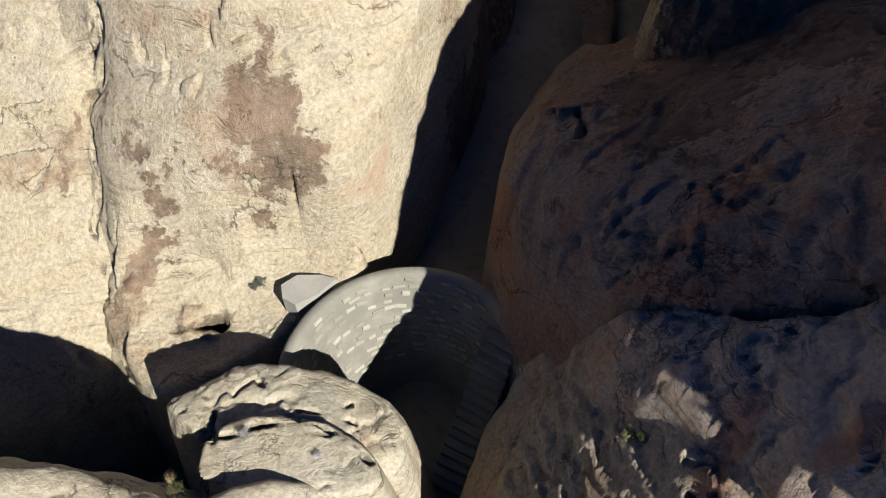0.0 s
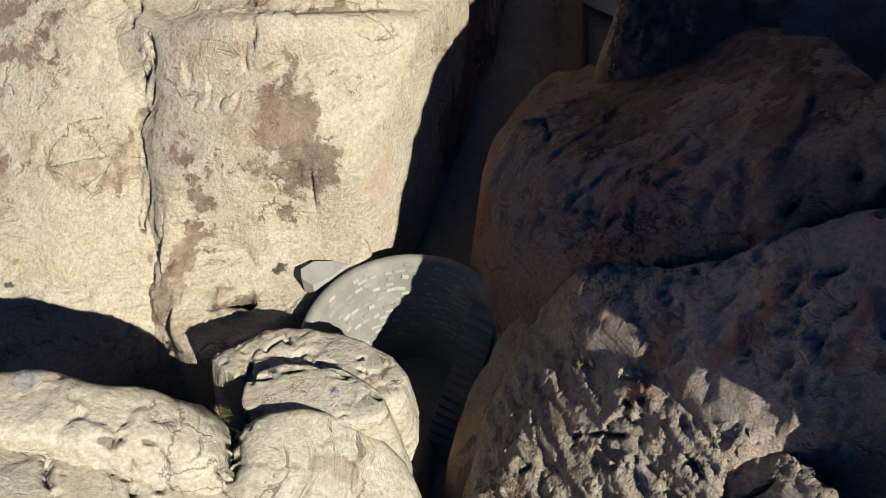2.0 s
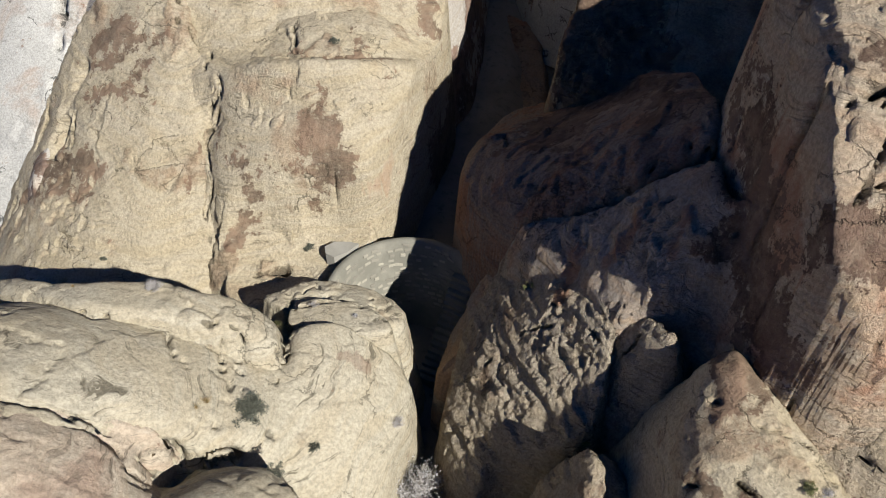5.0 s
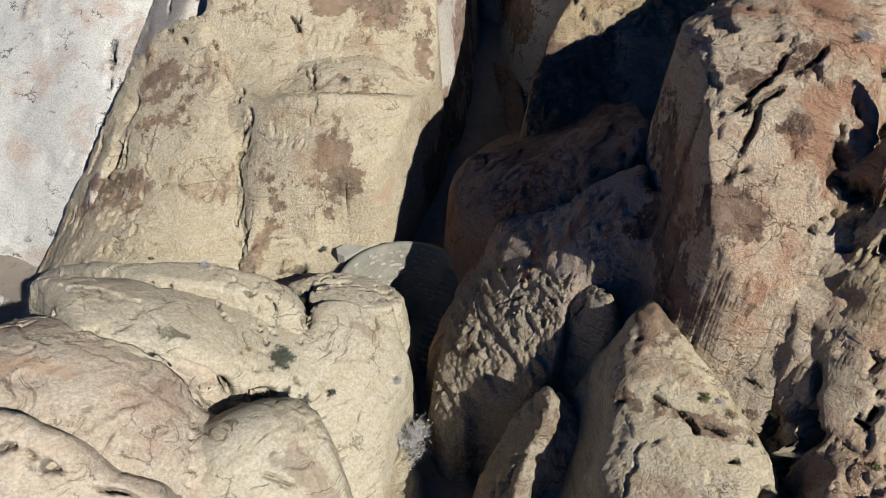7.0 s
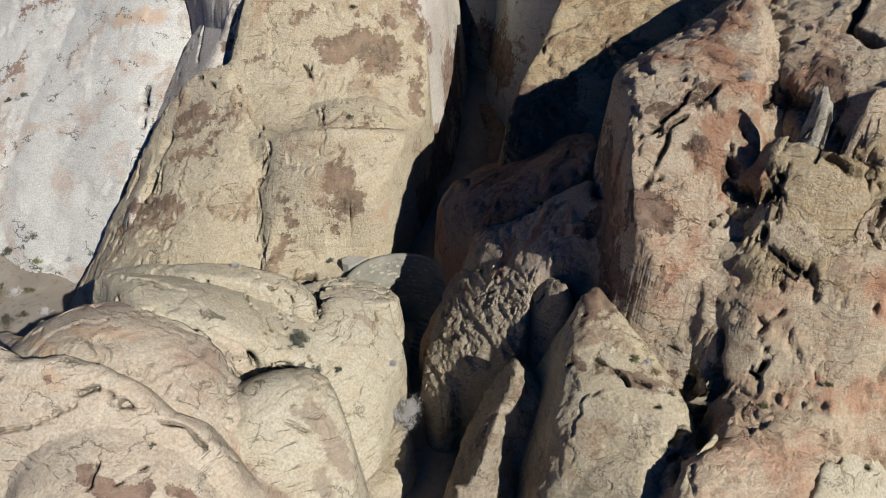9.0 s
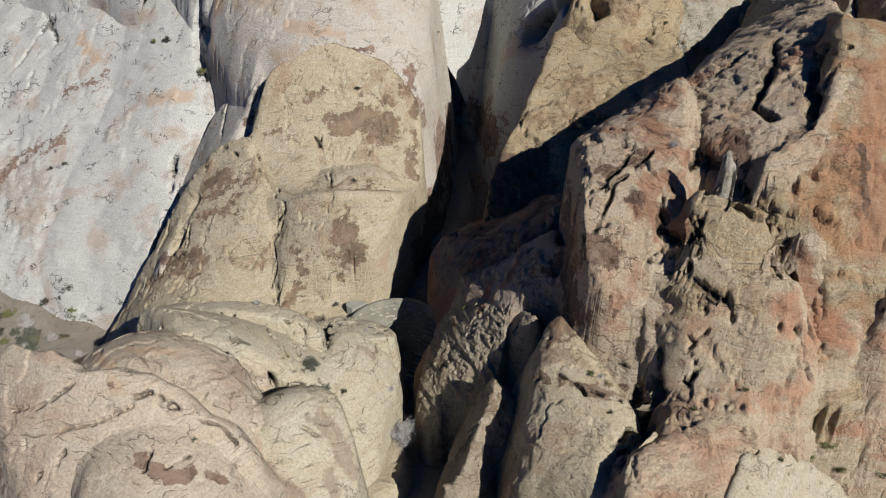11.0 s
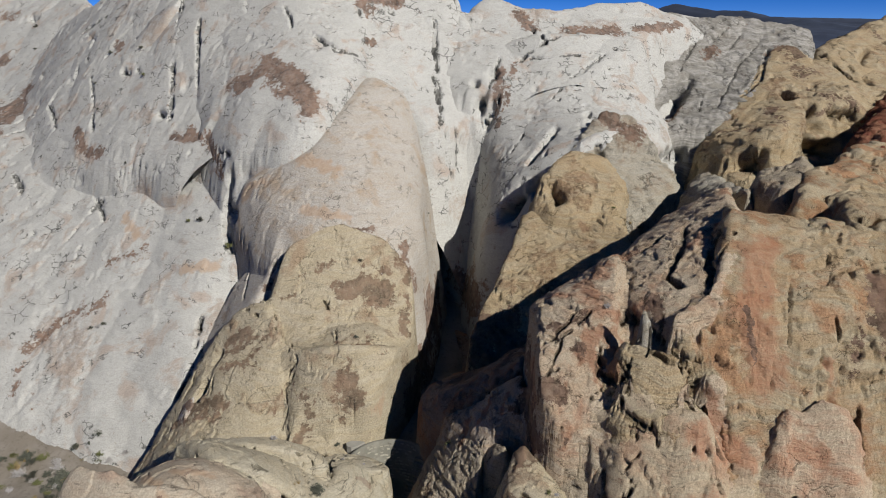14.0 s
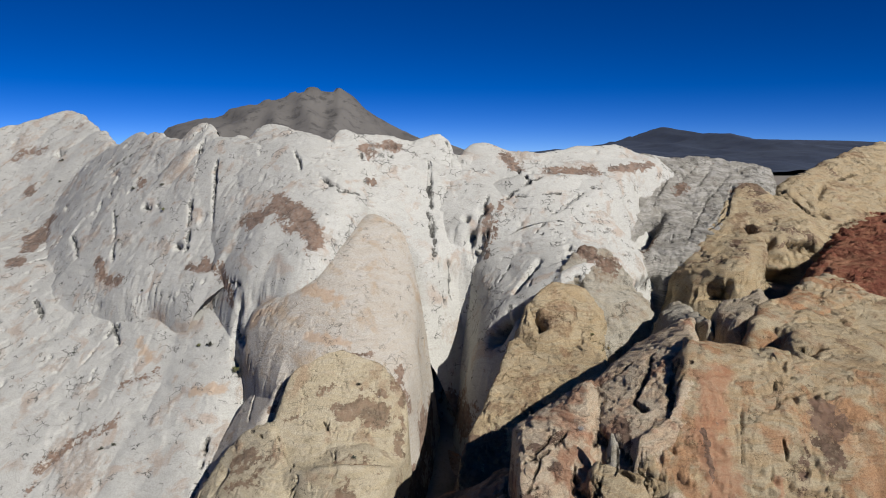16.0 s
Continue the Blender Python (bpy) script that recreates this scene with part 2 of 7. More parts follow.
def earth(name, a, b_, c):
    m, n, l, b = material(name)
    k = Net(m)
    pos = k.node("ShaderNodeNewGeometry").outputs["Position"]
    col = k.mix(k.ramp(k.noise(pos, 0.35, 5), 0.4, 0.62), a, b_)
    col = k.mix(k.ramp(k.noise(pos, 2.5, 6, 0.7), 0.5, 0.7), col, c)
    g = k.noise(pos, 14, 5, 0.7)
    col = k.mix(k.ramp(g, 0.3, 0.7, 0, 0.5), col, (0.5, 0.5, 0.5), "OVERLAY")
    l.new(col, b.inputs["Base Color"])
    l.new(k.node("ShaderNodeBump", {"Height": g, "Strength": 0.6, "Distance": 0.08}).outputs[0], b.inputs["Normal"])
    b.inputs["Roughness"].default_value = 0.95
    return m


sand = earth("sand", (0.19, 0.165, 0.13), (0.23, 0.205, 0.17), (0.13, 0.115, 0.09))

# ---- ground ----
def ground_height(x, y):
    h = np.interp(y, [-200, -20, 8, 14, 22, 30, 40, 50, 60, 100, 250, 600], [-4, -3, -2.5, -1.5, 0, 2, 6, 12, 15, 2, -6, -12])
    left = np.clip((-9 - x) / 8, 0, 1) * np.clip((26 - y) / 12, 0, 1)
    right = np.clip((x - 4) / 4, 0, 1) * np.clip((20 - y) / 12, 0, 1) * np.clip((y + 30) / 20, 0, 1)
    h = h - left * np.clip(h + 3, 0, 9) + right * 5
    h = h - 7 * np.clip((-22 - x) / 15, 0, 1) * np.clip((y - 25) / 15, 0, 1)
    axis = np.interp(y, [-20, 8, 14, 20, 40], [0.4, 0.4, 1.0, 2.4, 4.5])
    floor = np.interp(y, [-30, 0, 9, 9.8, 20, 30, 40, 50], [-1.5, -0.4, -0.9, 0.9, 1.5, 2.5, 5, 12])
    w = np.clip(1.6 - np.abs(x - axis) / 2.2, 0, 1)
    return h * (1 - w) + floor * w


def spread(lo, hi, mid_lo, mid_hi, fine, far):
    a = np.arange(mid_lo, mid_hi + fine, fine)
    k = np.geomspace(fine, hi - mid_hi, far)
    j = np.geomspace(fine, mid_lo - lo, far)
    return np.concatenate([(mid_lo - j)[::-1], a, mid_hi + k])


gx, gy = np.meshgrid(spread(-4500, 4500, -40, 50, 0.7, 30), spread(-4500, 4500, -35, 40, 0.7, 30))
shape = gx.shape
gx, gy = gx.ravel(), gy.ravel()
gz = ground_height(gx, gy)
pts = np.stack([gx, gy, gz], 1)
near = np.exp(-(np.hypot(gx, gy) / 300) ** 2)
pts[:, 2] += near * (0.5 * fbm(pts, 5, 3, 4) + 0.15 * fbm(pts, 1.2, 2, 6))


def grid_faces(rows, cols):
    a = np.arange(rows * cols).reshape(rows, cols)
    return np.stack([a[:-1, :-1], a[:-1, 1:], a[1:, 1:], a[1:, :-1]], -1).reshape(-1, 4)


tagged(mesh_object("ground", pts, grid_faces(*shape), sand), "pale sandy desert ground between the rocks", "ground", kind="structure")

# ---- rocks ----
MARKS = {"crack": [], "varnish": [], "rust": []}


def crack(width, depth, *line):
    MARKS["crack"].append((width, depth, np.array(line)))


# desert varnish on the rocks, and painted shade on the slot's faces
def varnish(reach, strength, *line):
    MARKS["varnish"].append((reach, strength, np.array(line)))


def rust(reach, strength, *line):
    MARKS["rust"].append((reach, strength, np.array(line)))


def along(p, line, reach):
    """The distance of the points p from a bent line, where it is within reach; else reach."""
    out = np.full(len(p), reach)
    if (line.max(0) + reach < p.min(0)).any() or (line.min(0) - reach > p.max(0)).any():
        return out
    near = np.nonzero(((p > line.min(0) - reach) & (p < line.max(0) + reach)).all(1))[0]
    if len(near):
        q, best = p[near], np.full(len(near), reach)
        for a, b in zip(line[:-1], line[1:]):
            ab = b - a
            s = np.clip((q - a) @ ab / (ab @ ab + 1e-9), 0, 1)
            best = np.minimum(best, np.linalg.norm(a + s[:, None] * ab - q, axis=1))
        out[near] = best
    return out


# relief, ledges, their thickness, joints, crevices, pits and flaked crusts of each stone
SHAPE = {"white": (0.22, 0.15, 0.9, 0.3, 0.1, 0.4, 0.25), "streak": (0.5, 1.2, 0.6, 0.5, 0.4, 0.2, 0.0), "pale": (0.6, 0.7, 0.45, 0.6, 0.3, 0.4, 0.3), "pink": (0.35, 0.25, 0.8, 0.3, 0.0, 0.4, 0.0),
         "buff": (0.4, 0.5, 0.5, 0.8, 0.35, 0.2, 0.4), "buffpale": (0.3, 0.3, 0.5, 0.35, 0.1, 0.08, 0.2), "buffpink": (0.4, 0.6, 0.4, 0.5, 0.3, 0.15, 0.3), "orange": (0.45, 0.5, 0.5, 0.9, 0.4, 0.12, 0.25),
         "pinkorange": (0.4, 0.5, 0.4, 0.5, 0.2, 0.08, 0.3), "redbuff": (0.4, 0.7, 0.4, 0.45, 0.18, 0.08, 0.12), "red": (0.9, 0.9, 0.5, 0.9, 0.5, 0.8, 0.4), "jag": (0.4, 0.5, 0.24, 0.4, 0.2, 0.1, 0.2),
         "brownshade": (0.45, 0.4, 0.7, 0.35, 0.15, 0.0, 0.2), "darkwall": (0.45, 0.4, 0.7, 0.35, 0.15, 0.0, 0.2), "cream": (0.2, 0.35, 0.3, 0.25, 0.12, 0.05, 0.15), "creampink": (0.2, 0.4, 0.3, 0.3, 0.12, 0.1, 0.1)}
# height in metres of the broken blocks of rough stone
CHIPS = {"jag": 0.03, "red": 0.02, "redbuff": 0.025, "buff": 0.012, "cream": 0.008, "creampink": 0.008, "pinkorange": 0.018, "orange": 0.02, "pale": 0.03}
# size in metres and height of the rounded lobes that swell between creases
LOBES = {"white": (9.0, 0.45), "streak": (3.0, 0.5), "pale": (3.0, 0.5), "pink": (9.0, 0.2), "buff": (2.8, 0.22), "buffpale": (3.2, 0.15), "orange": (3.2, 0.28), "pinkorange": (2.4, 0.18), "redbuff": (2.2, 0.10), "brownshade": (3.2, 0.10), "darkwall": (3.2, 0.10), "red": (1.6, 0.35), "buffpink": (2.2, 0.25)}
BEDS = {"jag": (0.75, 0.25, 0.8), "brownshade": (0.8, -0.3, 0.6), "darkwall": (0.8, -0.3, 0.6), "redbuff": (0.6, 0.4, 0.7), "streak": (0.8, 0.5, 0.6), "cream": (-0.1, 0.25, 1.0)}
LABELS = {
    "far_ridge": "long pale ridge of bare white sandstone against the sky", "ridge_shoulder": "white sandstone shoulder split by upright cracks",
    "ridge_dome": "rounded white sandstone dome with a brown cap stain", "ridge_tower": "tall white sandstone knob with small brown hollows",
    "pale_slope": "broad smooth slope of chalky white sandstone", "pillar_block": "upright white sandstone block beside a dark cleft",
    "grey_lip": "thin grey-white rock lip with dark slits", "white_dome": "large smooth pinkish-white sandstone dome",
    "head_cliff": "steep white cliff closing the canyon's head", "finger_dome": "slim rounded white sandstone finger", "gap_ridge": "white sandstone crest with brown banded caps",
    "white_hump": "wide grey-white sandstone hump with soft folds", "streaked_dome": "white sandstone dome with dark slanting streaks",
    "brown_faced_dome": "pale sandstone dome with a dark brown face", "yellow_dome": "small rounded yellow sandstone dome", "yellow_fin": "long yellow sandstone fin beside the dark canyon",
    "canyon_head_slope": "grey-white slope falling into the canyon's head", "cave_dome": "yellow sandstone dome with small caves", "brown_dome": "buff sandstone dome with a brown top",
    "red_outcrop": "dark red sandstone outcrop with rough ledges", "low_hump": "low pale rock hump above a dark hollow", "small_knob": "small rough brown rock knob",
    "saddle_hump": "orange sandstone hump on the ridge's saddle", "east_hump": "rounded buff sandstone hump with a dark hollow", "striped_ridge": "red and buff sandstone ridge with slanting stripes",
    "orange_shoulder": "great orange sandstone shoulder with fine cracks and rust washes", "red_knoll": "gnarled red and buff sandstone knoll above the canyon",
    "yellow_tafoni_fin": "yellow sandstone fin eaten by small hollows", "pinnacle": "small pale sandstone pinnacle standing in a gully",
    "buff_slope": "smooth pinkish-buff sandstone slope below the fin", "brown_rubble": "rough reddish-brown broken sandstone ledges", "ripple_block": "buff sandstone block with rippled bedding",
    "red_bulge": "reddish sandstone bulge with rough cracks", "pink_apron": "pink-orange sandstone apron crossed by a straight joint", "cream_boulder": "rounded cream sandstone boulder beside bushes",
    "grey_slab": "pale grey-buff sandstone slab with curved bedding", "tafoni_knee": "buff rock knee pitted with hollows", "shaded_wall": "dark brown-grey canyon wall lying in shade",
    "shaded_shoulder": "shaded brown sandstone shoulder with slanting grooves", "jagged_outcrop": "rough sunlit sandstone outcrop with jagged rows of ledges", "sunlit_block": "small jagged sandstone block catching the sun",
    "stair_side_rock": "brown sandstone rib beside the stone steps", "jagged_spur": "jagged buff sandstone spur above the slot", "jagged_tip": "rough sandstone tip catching the sun",
    "front_block": "cream sandstone block above the slot canyon", "ledge_block": "stepped cream sandstone ledge overlooking the dam", "ledge_step": "narrow cream sandstone step between two shadowed ledges", "ledge_strip": "cracked cream sandstone ledge along a drop",
    "broad_slab": "broad smooth cream sandstone slab", "pink_loaf": "loaf-shaped pinkish-cream sandstone dome with fine bedding", "front_loaf": "cream sandstone loaf with brown-stained side",
    "lower_ledge": "low pinkish-cream sandstone ledges with cracks", "left_apron": "low pinkish-cream rock apron by the valley", "front_nose": "pinkish-cream rock nose with brown hollows",
    "buff_hump": "buff sandstone hump with dark varnish patches", "buff_fin": "cracked buff sandstone fin with faint brown stains", "buff_bench": "layered buff sandstone bench beside the dam",
    "buff_flank": "pale buff sandstone flank below the fin", "slot_floor": "dark brown rock added on the slot's floor to stand for shade", "sandy_shelf": "narrow sandy rock shelf in the slot"}


# size in metres and height of the flat broken faces of each stone
FACETS = {"redbuff": (1.5, 0.09), "pinkorange": (1.4, 0.06), "orange": (2.0, 0.09), "jag": (0.5, 0.04), "red": (1.4, 0.2), "buff": (1.8, 0.09), "buffpale": (2.0, 0.04), "buffpink": (1.6, 0.05),
          "brownshade": (2.2, 0.10), "darkwall": (2.2, 0.10), "pale": (1.5, 0.10), "streak": (2.2, 0.12), "white": (4.0, 0.07), "cream": (2.0, 0.02), "creampink": (2.0, 0.02)}


def facets(p, b, size, seed):
    """Broken rock: each cell a flat face with a tilt and a level of its own, flatter across the bedding b."""
    w = p + 0.22 * size * np.stack([fbm(p, size * 0.7, 2, seed + k) for k in (1, 2, 3)], 1)
    q = (w + (w @ b)[:, None] * b * 0.8) / size
    base = np.floor(q - 0.5).astype(int)
    best, out = np.full(len(p), 1e9), np.zeros(len(p))
    for dx in (0, 1):
        for dy in (0, 1):
            for dz in (0, 1):
                i = base + (dx, dy, dz)
                h = PERM[(PERM[(PERM[(i[:, 0] + seed) & 511] + i[:, 1]) & 511] + i[:, 2]) & 511]
                g = GRAD[h]
                v = q - (i + 0.5 + 0.38 * GRAD[PERM[h]])
                e = (v * v).sum(1)
                near = e < best
                best = np.where(near, e, best)
                out = np.where(near, (h / 255.5 - 1) * 0.6 + (v * g).sum(1) * 1.1, out)
    return out


def islands(faces, pick, count, least=160):
    """The joined groups among the picked faces, as masks; groups of fewer faces than least are left out."""
    rows, label = np.nonzero(pick)[0], np.arange(count)
    while len(rows):
        before = label.copy()
        low = label[faces[rows]].min(1)
        for k in range(4):
            np.minimum.at(label, faces[rows, k], low)
        label = label[label]
        if (label == before).all():
            break
    out = []
    if len(rows):
        name, size = np.unique(label[faces[rows, 0]], return_counts=True)
        for n in name[size >= least]:
            mask = np.zeros(len(faces), bool)
            mask[rows[label[faces[rows, 0]] == n]] = True
            out.append(mask)
    return out


BODIES = []


ROCKS = []
# rocks that run into one another without a step are of one kin
KIN = {"white": 1, "streak": 1, "pink": 2, "pale": 1, "jag": 3, "cream": 4, "creampink": 4, "brownshade": 5, "darkwall": 6,
       "ledge_block": 7, "ledge_step": 8, "ledge_strip": 9, "sandy_shelf": 11, "stair_side_rock": 12, "pinnacle": 13, "jagged_spur": 14, "sunlit_block": 15, "cream_boulder": 16}


def rock(name, outline, centre, surf, R, base, step, stone, steep=3.5, grow=0.0, west=None, south=0.0):
    ROCKS.append((name, rounded(outline), centre, surf, R, base, step, stone, steep, grow, west, south))


def quadric(s, X, Y):
    return s[0] + s[1] * X + s[2] * Y + s[3] * X * X + s[4] * X * Y + s[5] * Y * Y


def build_rock(name, P, centre, surf, R, base, step, stone, steep, grow, west, south):
    """A body of bedrock: its outline in plan, the curved top as a quadratic round its centre, the rounding of its rim and the level of its foot."""
    seed = sum(ord(ch) for ch in name) % 97
    lo, hi = P.min(0) - 3.0, P.max(0) + 3.0
    xs, ys = np.arange(lo[0], hi[0], step), np.arange(lo[1], hi[1], step)
    x, y = [a.ravel() for a in np.meshgrid(xs, ys)]
    p0 = np.stack([x, y, np.zeros_like(x)], 1)
    size = max(0.3, min(2.5, R))
    wob = size * 0.35 * min(1, 6 / steep) * fbm(p0, size * 2.2, 2, seed) + 0.03 * (steep < 5) * fbm(p0, 0.5, 2, seed + 4)
    d = edge_distance(x, y, P) + wob + grow + south * np.clip((centre[1] - y) / 5, 0, 1)
    X, Y = x - centre[0], y - centre[1]
    top = quadric(surf, X, Y)
    # where a neighbour's face lies at much the same level the two run into one another
    width = 0.55 * max(1.0, step / 0.07)
    held, level = np.zeros(len(x)), top.copy()
    for other in ROCKS:
        Q = other[1]
        if other[0] == name or KIN.get(name, KIN.get(stone, 0)) != KIN.get(other[0], KIN.get(other[7], 0)):
            continue
        near = np.nonzero((x > Q[:, 0].min() - width) & (x < Q[:, 0].max() + width) & (y > Q[:, 1].min() - width) & (y < Q[:, 1].max() + width))[0]
        if len(near):
            d2 = edge_distance(x[near], y[near], Q[::2]) + other[9]
            top2 = quadric(other[3], x[near] - other[2][0], y[near] - other[2][1])
            hold = np.clip(d2 / width + 1.0, 0, 1) * np.clip((2.2 - np.abs(top2 - top[near])) / 1.0, 0, 1)
            level[near] = np.where(hold > held[near], top2, level[near])
            held[near] = np.maximum(held[near], hold)
    blend = np.clip((width - d) / (2 * width), 0, 1)
    blend = blend * blend * (3 - 2 * blend) * held
    q = np.clip(1 - d / R, 0, 1)
    rim = 0.8 * R * (1 - np.sqrt(1 - 0.98 * q * q)) - np.minimum(d, 0) * (steep if west is None else np.interp(x - centre[0], [-0.5, 0.8], [west, steep]))
    z = top + (level - top) * blend - rim * (1 - held) - held * (0.7 * np.maximum(-d - 0.08, 0) + steep * np.maximum(-d - width, 0))
    keep = z > base - 1.0
    z = np.maximum(z, base - 1.0)
    rows, cols = len(ys), len(xs)
    zz = z.reshape(rows, cols)
    gyy, gxx = np.gradient(zz, step)
    nrm = np.stack([-gxx.ravel(), -gyy.ravel(), np.ones(x.size)], 1)
    nrm /= np.linalg.norm(nrm, axis=1)[:, None]
    f = grid_faces(rows, cols)
    deep = np.zeros(len(x), bool)
    for other, mid, form, round_, steep_, grow_ in BODIES:
        if (other.max(0) < lo).any() or (other.min(0) > hi).any():
            continue
        d2 = edge_distance(x, y, other) + grow_ - 0.5
        X2, Y2 = x - mid[0], y - mid[1]
        top2 = quadric(form, X2, Y2)
        q2 = np.clip(1 - d2 / round_, 0, 1)
        deep |= z < top2 - 0.8 * round_ * (1 - np.sqrt(1 - 0.98 * q2 * q2)) + np.minimum(d2, 0) * 99 - 1.3
    BODIES.append((P[::2], centre, surf, R, steep, grow))
    f = f[keep[f].any(1) & ~deep[f].all(1)]
    used, inv = np.unique(f, return_inverse=True)
    p, nrm = np.stack([x, y, z], 1)[used], nrm[used]
    relief, ledge, thick, joint, crevice, pocks, flake = SHAPE[stone]
    b = np.array(BEDS.get(stone, (0.1, 0.3, 1.0)))
    b = b / np.linalg.norm(b)
    along_bed = p @ b + 0.55 * fbm(p, 3.0, 4, seed + 5)
    far = max(1.0, step / 0.07)
    even = np.clip(4.5 / np.sqrt(1 + (gxx ** 2 + gyy ** 2).ravel()[used]), 0.12, 1)
    disp = relief * (0.30 * fbm(p, 3.2, 2, seed + 1) + 0.08 * fbm(p, 0.7, 4, seed + 2))
    if stone == "jag":
        along_bed += 0.22 * fbm(p, 0.8, 3, seed + 91)
        ledge = ledge * np.clip(0.7 + 1.6 * perlin(p, 0.7, seed + 92), 0.1, 1.5)
    disp += ledge * (0.09 * layer_steps(along_bed / thick, seed, 0.06) + 0.05 * layer_steps(along_bed / (thick * 0.37), seed + 3, 0.16)) * np.clip(0.45 + 1.7 * perlin(p, 2.5, seed + 8), 0, 1.2)
    if stone in LOBES:
        size, swell = LOBES[stone]
        w = p + 0.25 * size * np.stack([perlin(p, size * 0.6, seed + k) for k in (61, 62, 63)], 1)
        disp += swell * (1.6 * np.abs(perlin(w, (size * 0.8, size * 0.8, size * 1.5), seed + 65)) - 0.3)
    if stone in FACETS:
        size, tall = FACETS[stone]
        for k, share in ((1.0, 1.0), (0.45, 0.3)):
            disp += tall * share * facets(p, b, size * k, seed + 66) * np.clip(0.75 + 1.3 * perlin(p, 3.0, seed + 67), 0.15, 1.4)
    wide = max(0.016, step * 0.2)
    # joints: thin clefts, one side of each standing higher than the other
    v = perlin(p, (2.4, 2.4, 5.0), seed + 11) + 0.3 * fbm(p, 0.6, 2, seed + 3)
    some = np.clip(4 * perlin(p, 5.0, seed + 21) + 0.4, 0, 1)
    disp -= joint * some * (0.32 * np.exp(-(v / wide) ** 2) - 0.10 * np.tanh(v / wide) * np.exp(-(v / 0.3) ** 2))
    # crevices that follow the bedding
    w = p + 0.35 * np.stack([fbm(p, 0.9, 2, seed + k) for k in (31, 32, 33)], 1)
    across = w @ b
    flat = w - across[:, None] * b
    v = perlin(flat / (2.6 * far ** 0.5) + (across / (0.75 * far ** 0.5))[:, None] * b, 1.0, seed + 13)
    some = np.clip(4 * perlin(p, 4.0, seed + 23) + 0.5, 0, 1)
    disp -= crevice * some * (0.34 * np.exp(-(v / (wide * 1.4)) ** 2) - 0.16 * np.tanh(v / (wide * 1.2)) * np.exp(-(v / 0.3) ** 2))
    holes = np.clip((perlin(w, (0.8 * far, 0.8 * far, 0.5 * far), seed + 14) - 0.30) / 0.05, 0, 1) * np.clip(5 * perlin(p, 5.0, seed + 15) - 0.2, 0, 1)
    disp -= pocks * 0.45 * holes * holes * far ** 0.5
    if stone in CHIPS:
        e1 = np.cross(b, (0.3, 1.0, 0.1))
        e1 /= np.linalg.norm(e1)
        e2 = np.cross(b, e1)
        w = p + 0.16 * np.stack([fbm(p, 0.5, 2, seed + k) for k in (71, 72, 73)], 1)
        for size, high_ in ((0.55, 1.0), (0.23, 0.5)):
            i, j = np.floor(w @ b / (size * 0.45)).astype(int), np.floor(w @ e1 / size).astype(int)
            k = np.floor(w @ e2 / (size * 1.3) + 0.37 * i).astype(int)
            disp += CHIPS[stone] * high_ * (PERM[(PERM[(PERM[i & 511] + j) & 511] + k) & 511] / 255.5 - 1) * np.clip(0.7 + 1.5 * perlin(p, 2.0, seed + 75), 0, 1.3)
    # crusts: rough plates of the old surface, with broken rims
    crust = np.clip((perlin(p, 2.6 * far ** 0.6, seed + 51) + 0.22 * fbm(p, 0.7, 3, seed + 52) - 0.34 + 0.22 * flake) / 0.05, 0, 1) if flake > 0.15 else np.zeros(len(p))
    disp += crust * (0.07 + 0.10 * fbm(p, 0.45, 2, seed + 53))
    low, high = p.min(0), p.max(0)
    cleft, cut = np.zeros(len(p)), np.zeros(len(p))
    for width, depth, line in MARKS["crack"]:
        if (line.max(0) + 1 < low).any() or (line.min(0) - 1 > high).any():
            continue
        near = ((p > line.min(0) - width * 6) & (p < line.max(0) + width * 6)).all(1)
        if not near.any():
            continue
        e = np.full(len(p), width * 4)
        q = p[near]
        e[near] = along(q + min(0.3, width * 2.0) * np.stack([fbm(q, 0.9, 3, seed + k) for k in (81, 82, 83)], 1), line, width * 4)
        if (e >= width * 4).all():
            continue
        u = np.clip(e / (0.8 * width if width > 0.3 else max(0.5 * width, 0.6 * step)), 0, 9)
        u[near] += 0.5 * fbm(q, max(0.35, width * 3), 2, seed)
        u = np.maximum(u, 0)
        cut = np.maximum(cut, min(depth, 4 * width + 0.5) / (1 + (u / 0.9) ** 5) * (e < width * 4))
        # narrow clefts also get their shade painted in, by this mask
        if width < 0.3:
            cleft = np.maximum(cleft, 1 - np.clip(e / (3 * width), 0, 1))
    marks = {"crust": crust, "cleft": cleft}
    for kind in ("varnish", "rust"):
        mask = np.zeros(len(p))
        for reach, strength, line in MARKS[kind]:
            if (line.max(0) + reach * 2 < low).any() or (line.min(0) - reach * 2 > high).any():
                continue
            e = along(p, line, reach * 2)
            blot = 0.9 * fbm(p, max(0.5, reach * 1.3), 3, seed + 41) if (e < reach * 2).any() else 0
            mask = np.maximum(mask, strength * np.clip(1.25 - e / reach + blot, 0, 1) * (e < reach * 2))
        marks[kind] = mask
    disp = disp * even - cut
    # the coated patches are parts of their own; each keeps the normals of the whole surface
    pos, faces = p + nrm * disp[:, None], inv.reshape(f.shape)
    tri = pos[faces]
    fn = np.cross(tri[:, 2] - tri[:, 0], tri[:, 3] - tri[:, 1])
    vn = np.zeros_like(pos)
    for k in range(4):
        np.add.at(vn, faces[:, k], fn)
    vn /= np.linalg.norm(vn, axis=1)[:, None] + 1e-12
    dark, red = marks["varnish"][faces].mean(1) > 0.45, marks["rust"][faces].mean(1) > 0.55
    red &= ~dark
    plate = (marks["crust"][faces].mean(1) > 0.5) & ~dark & ~red

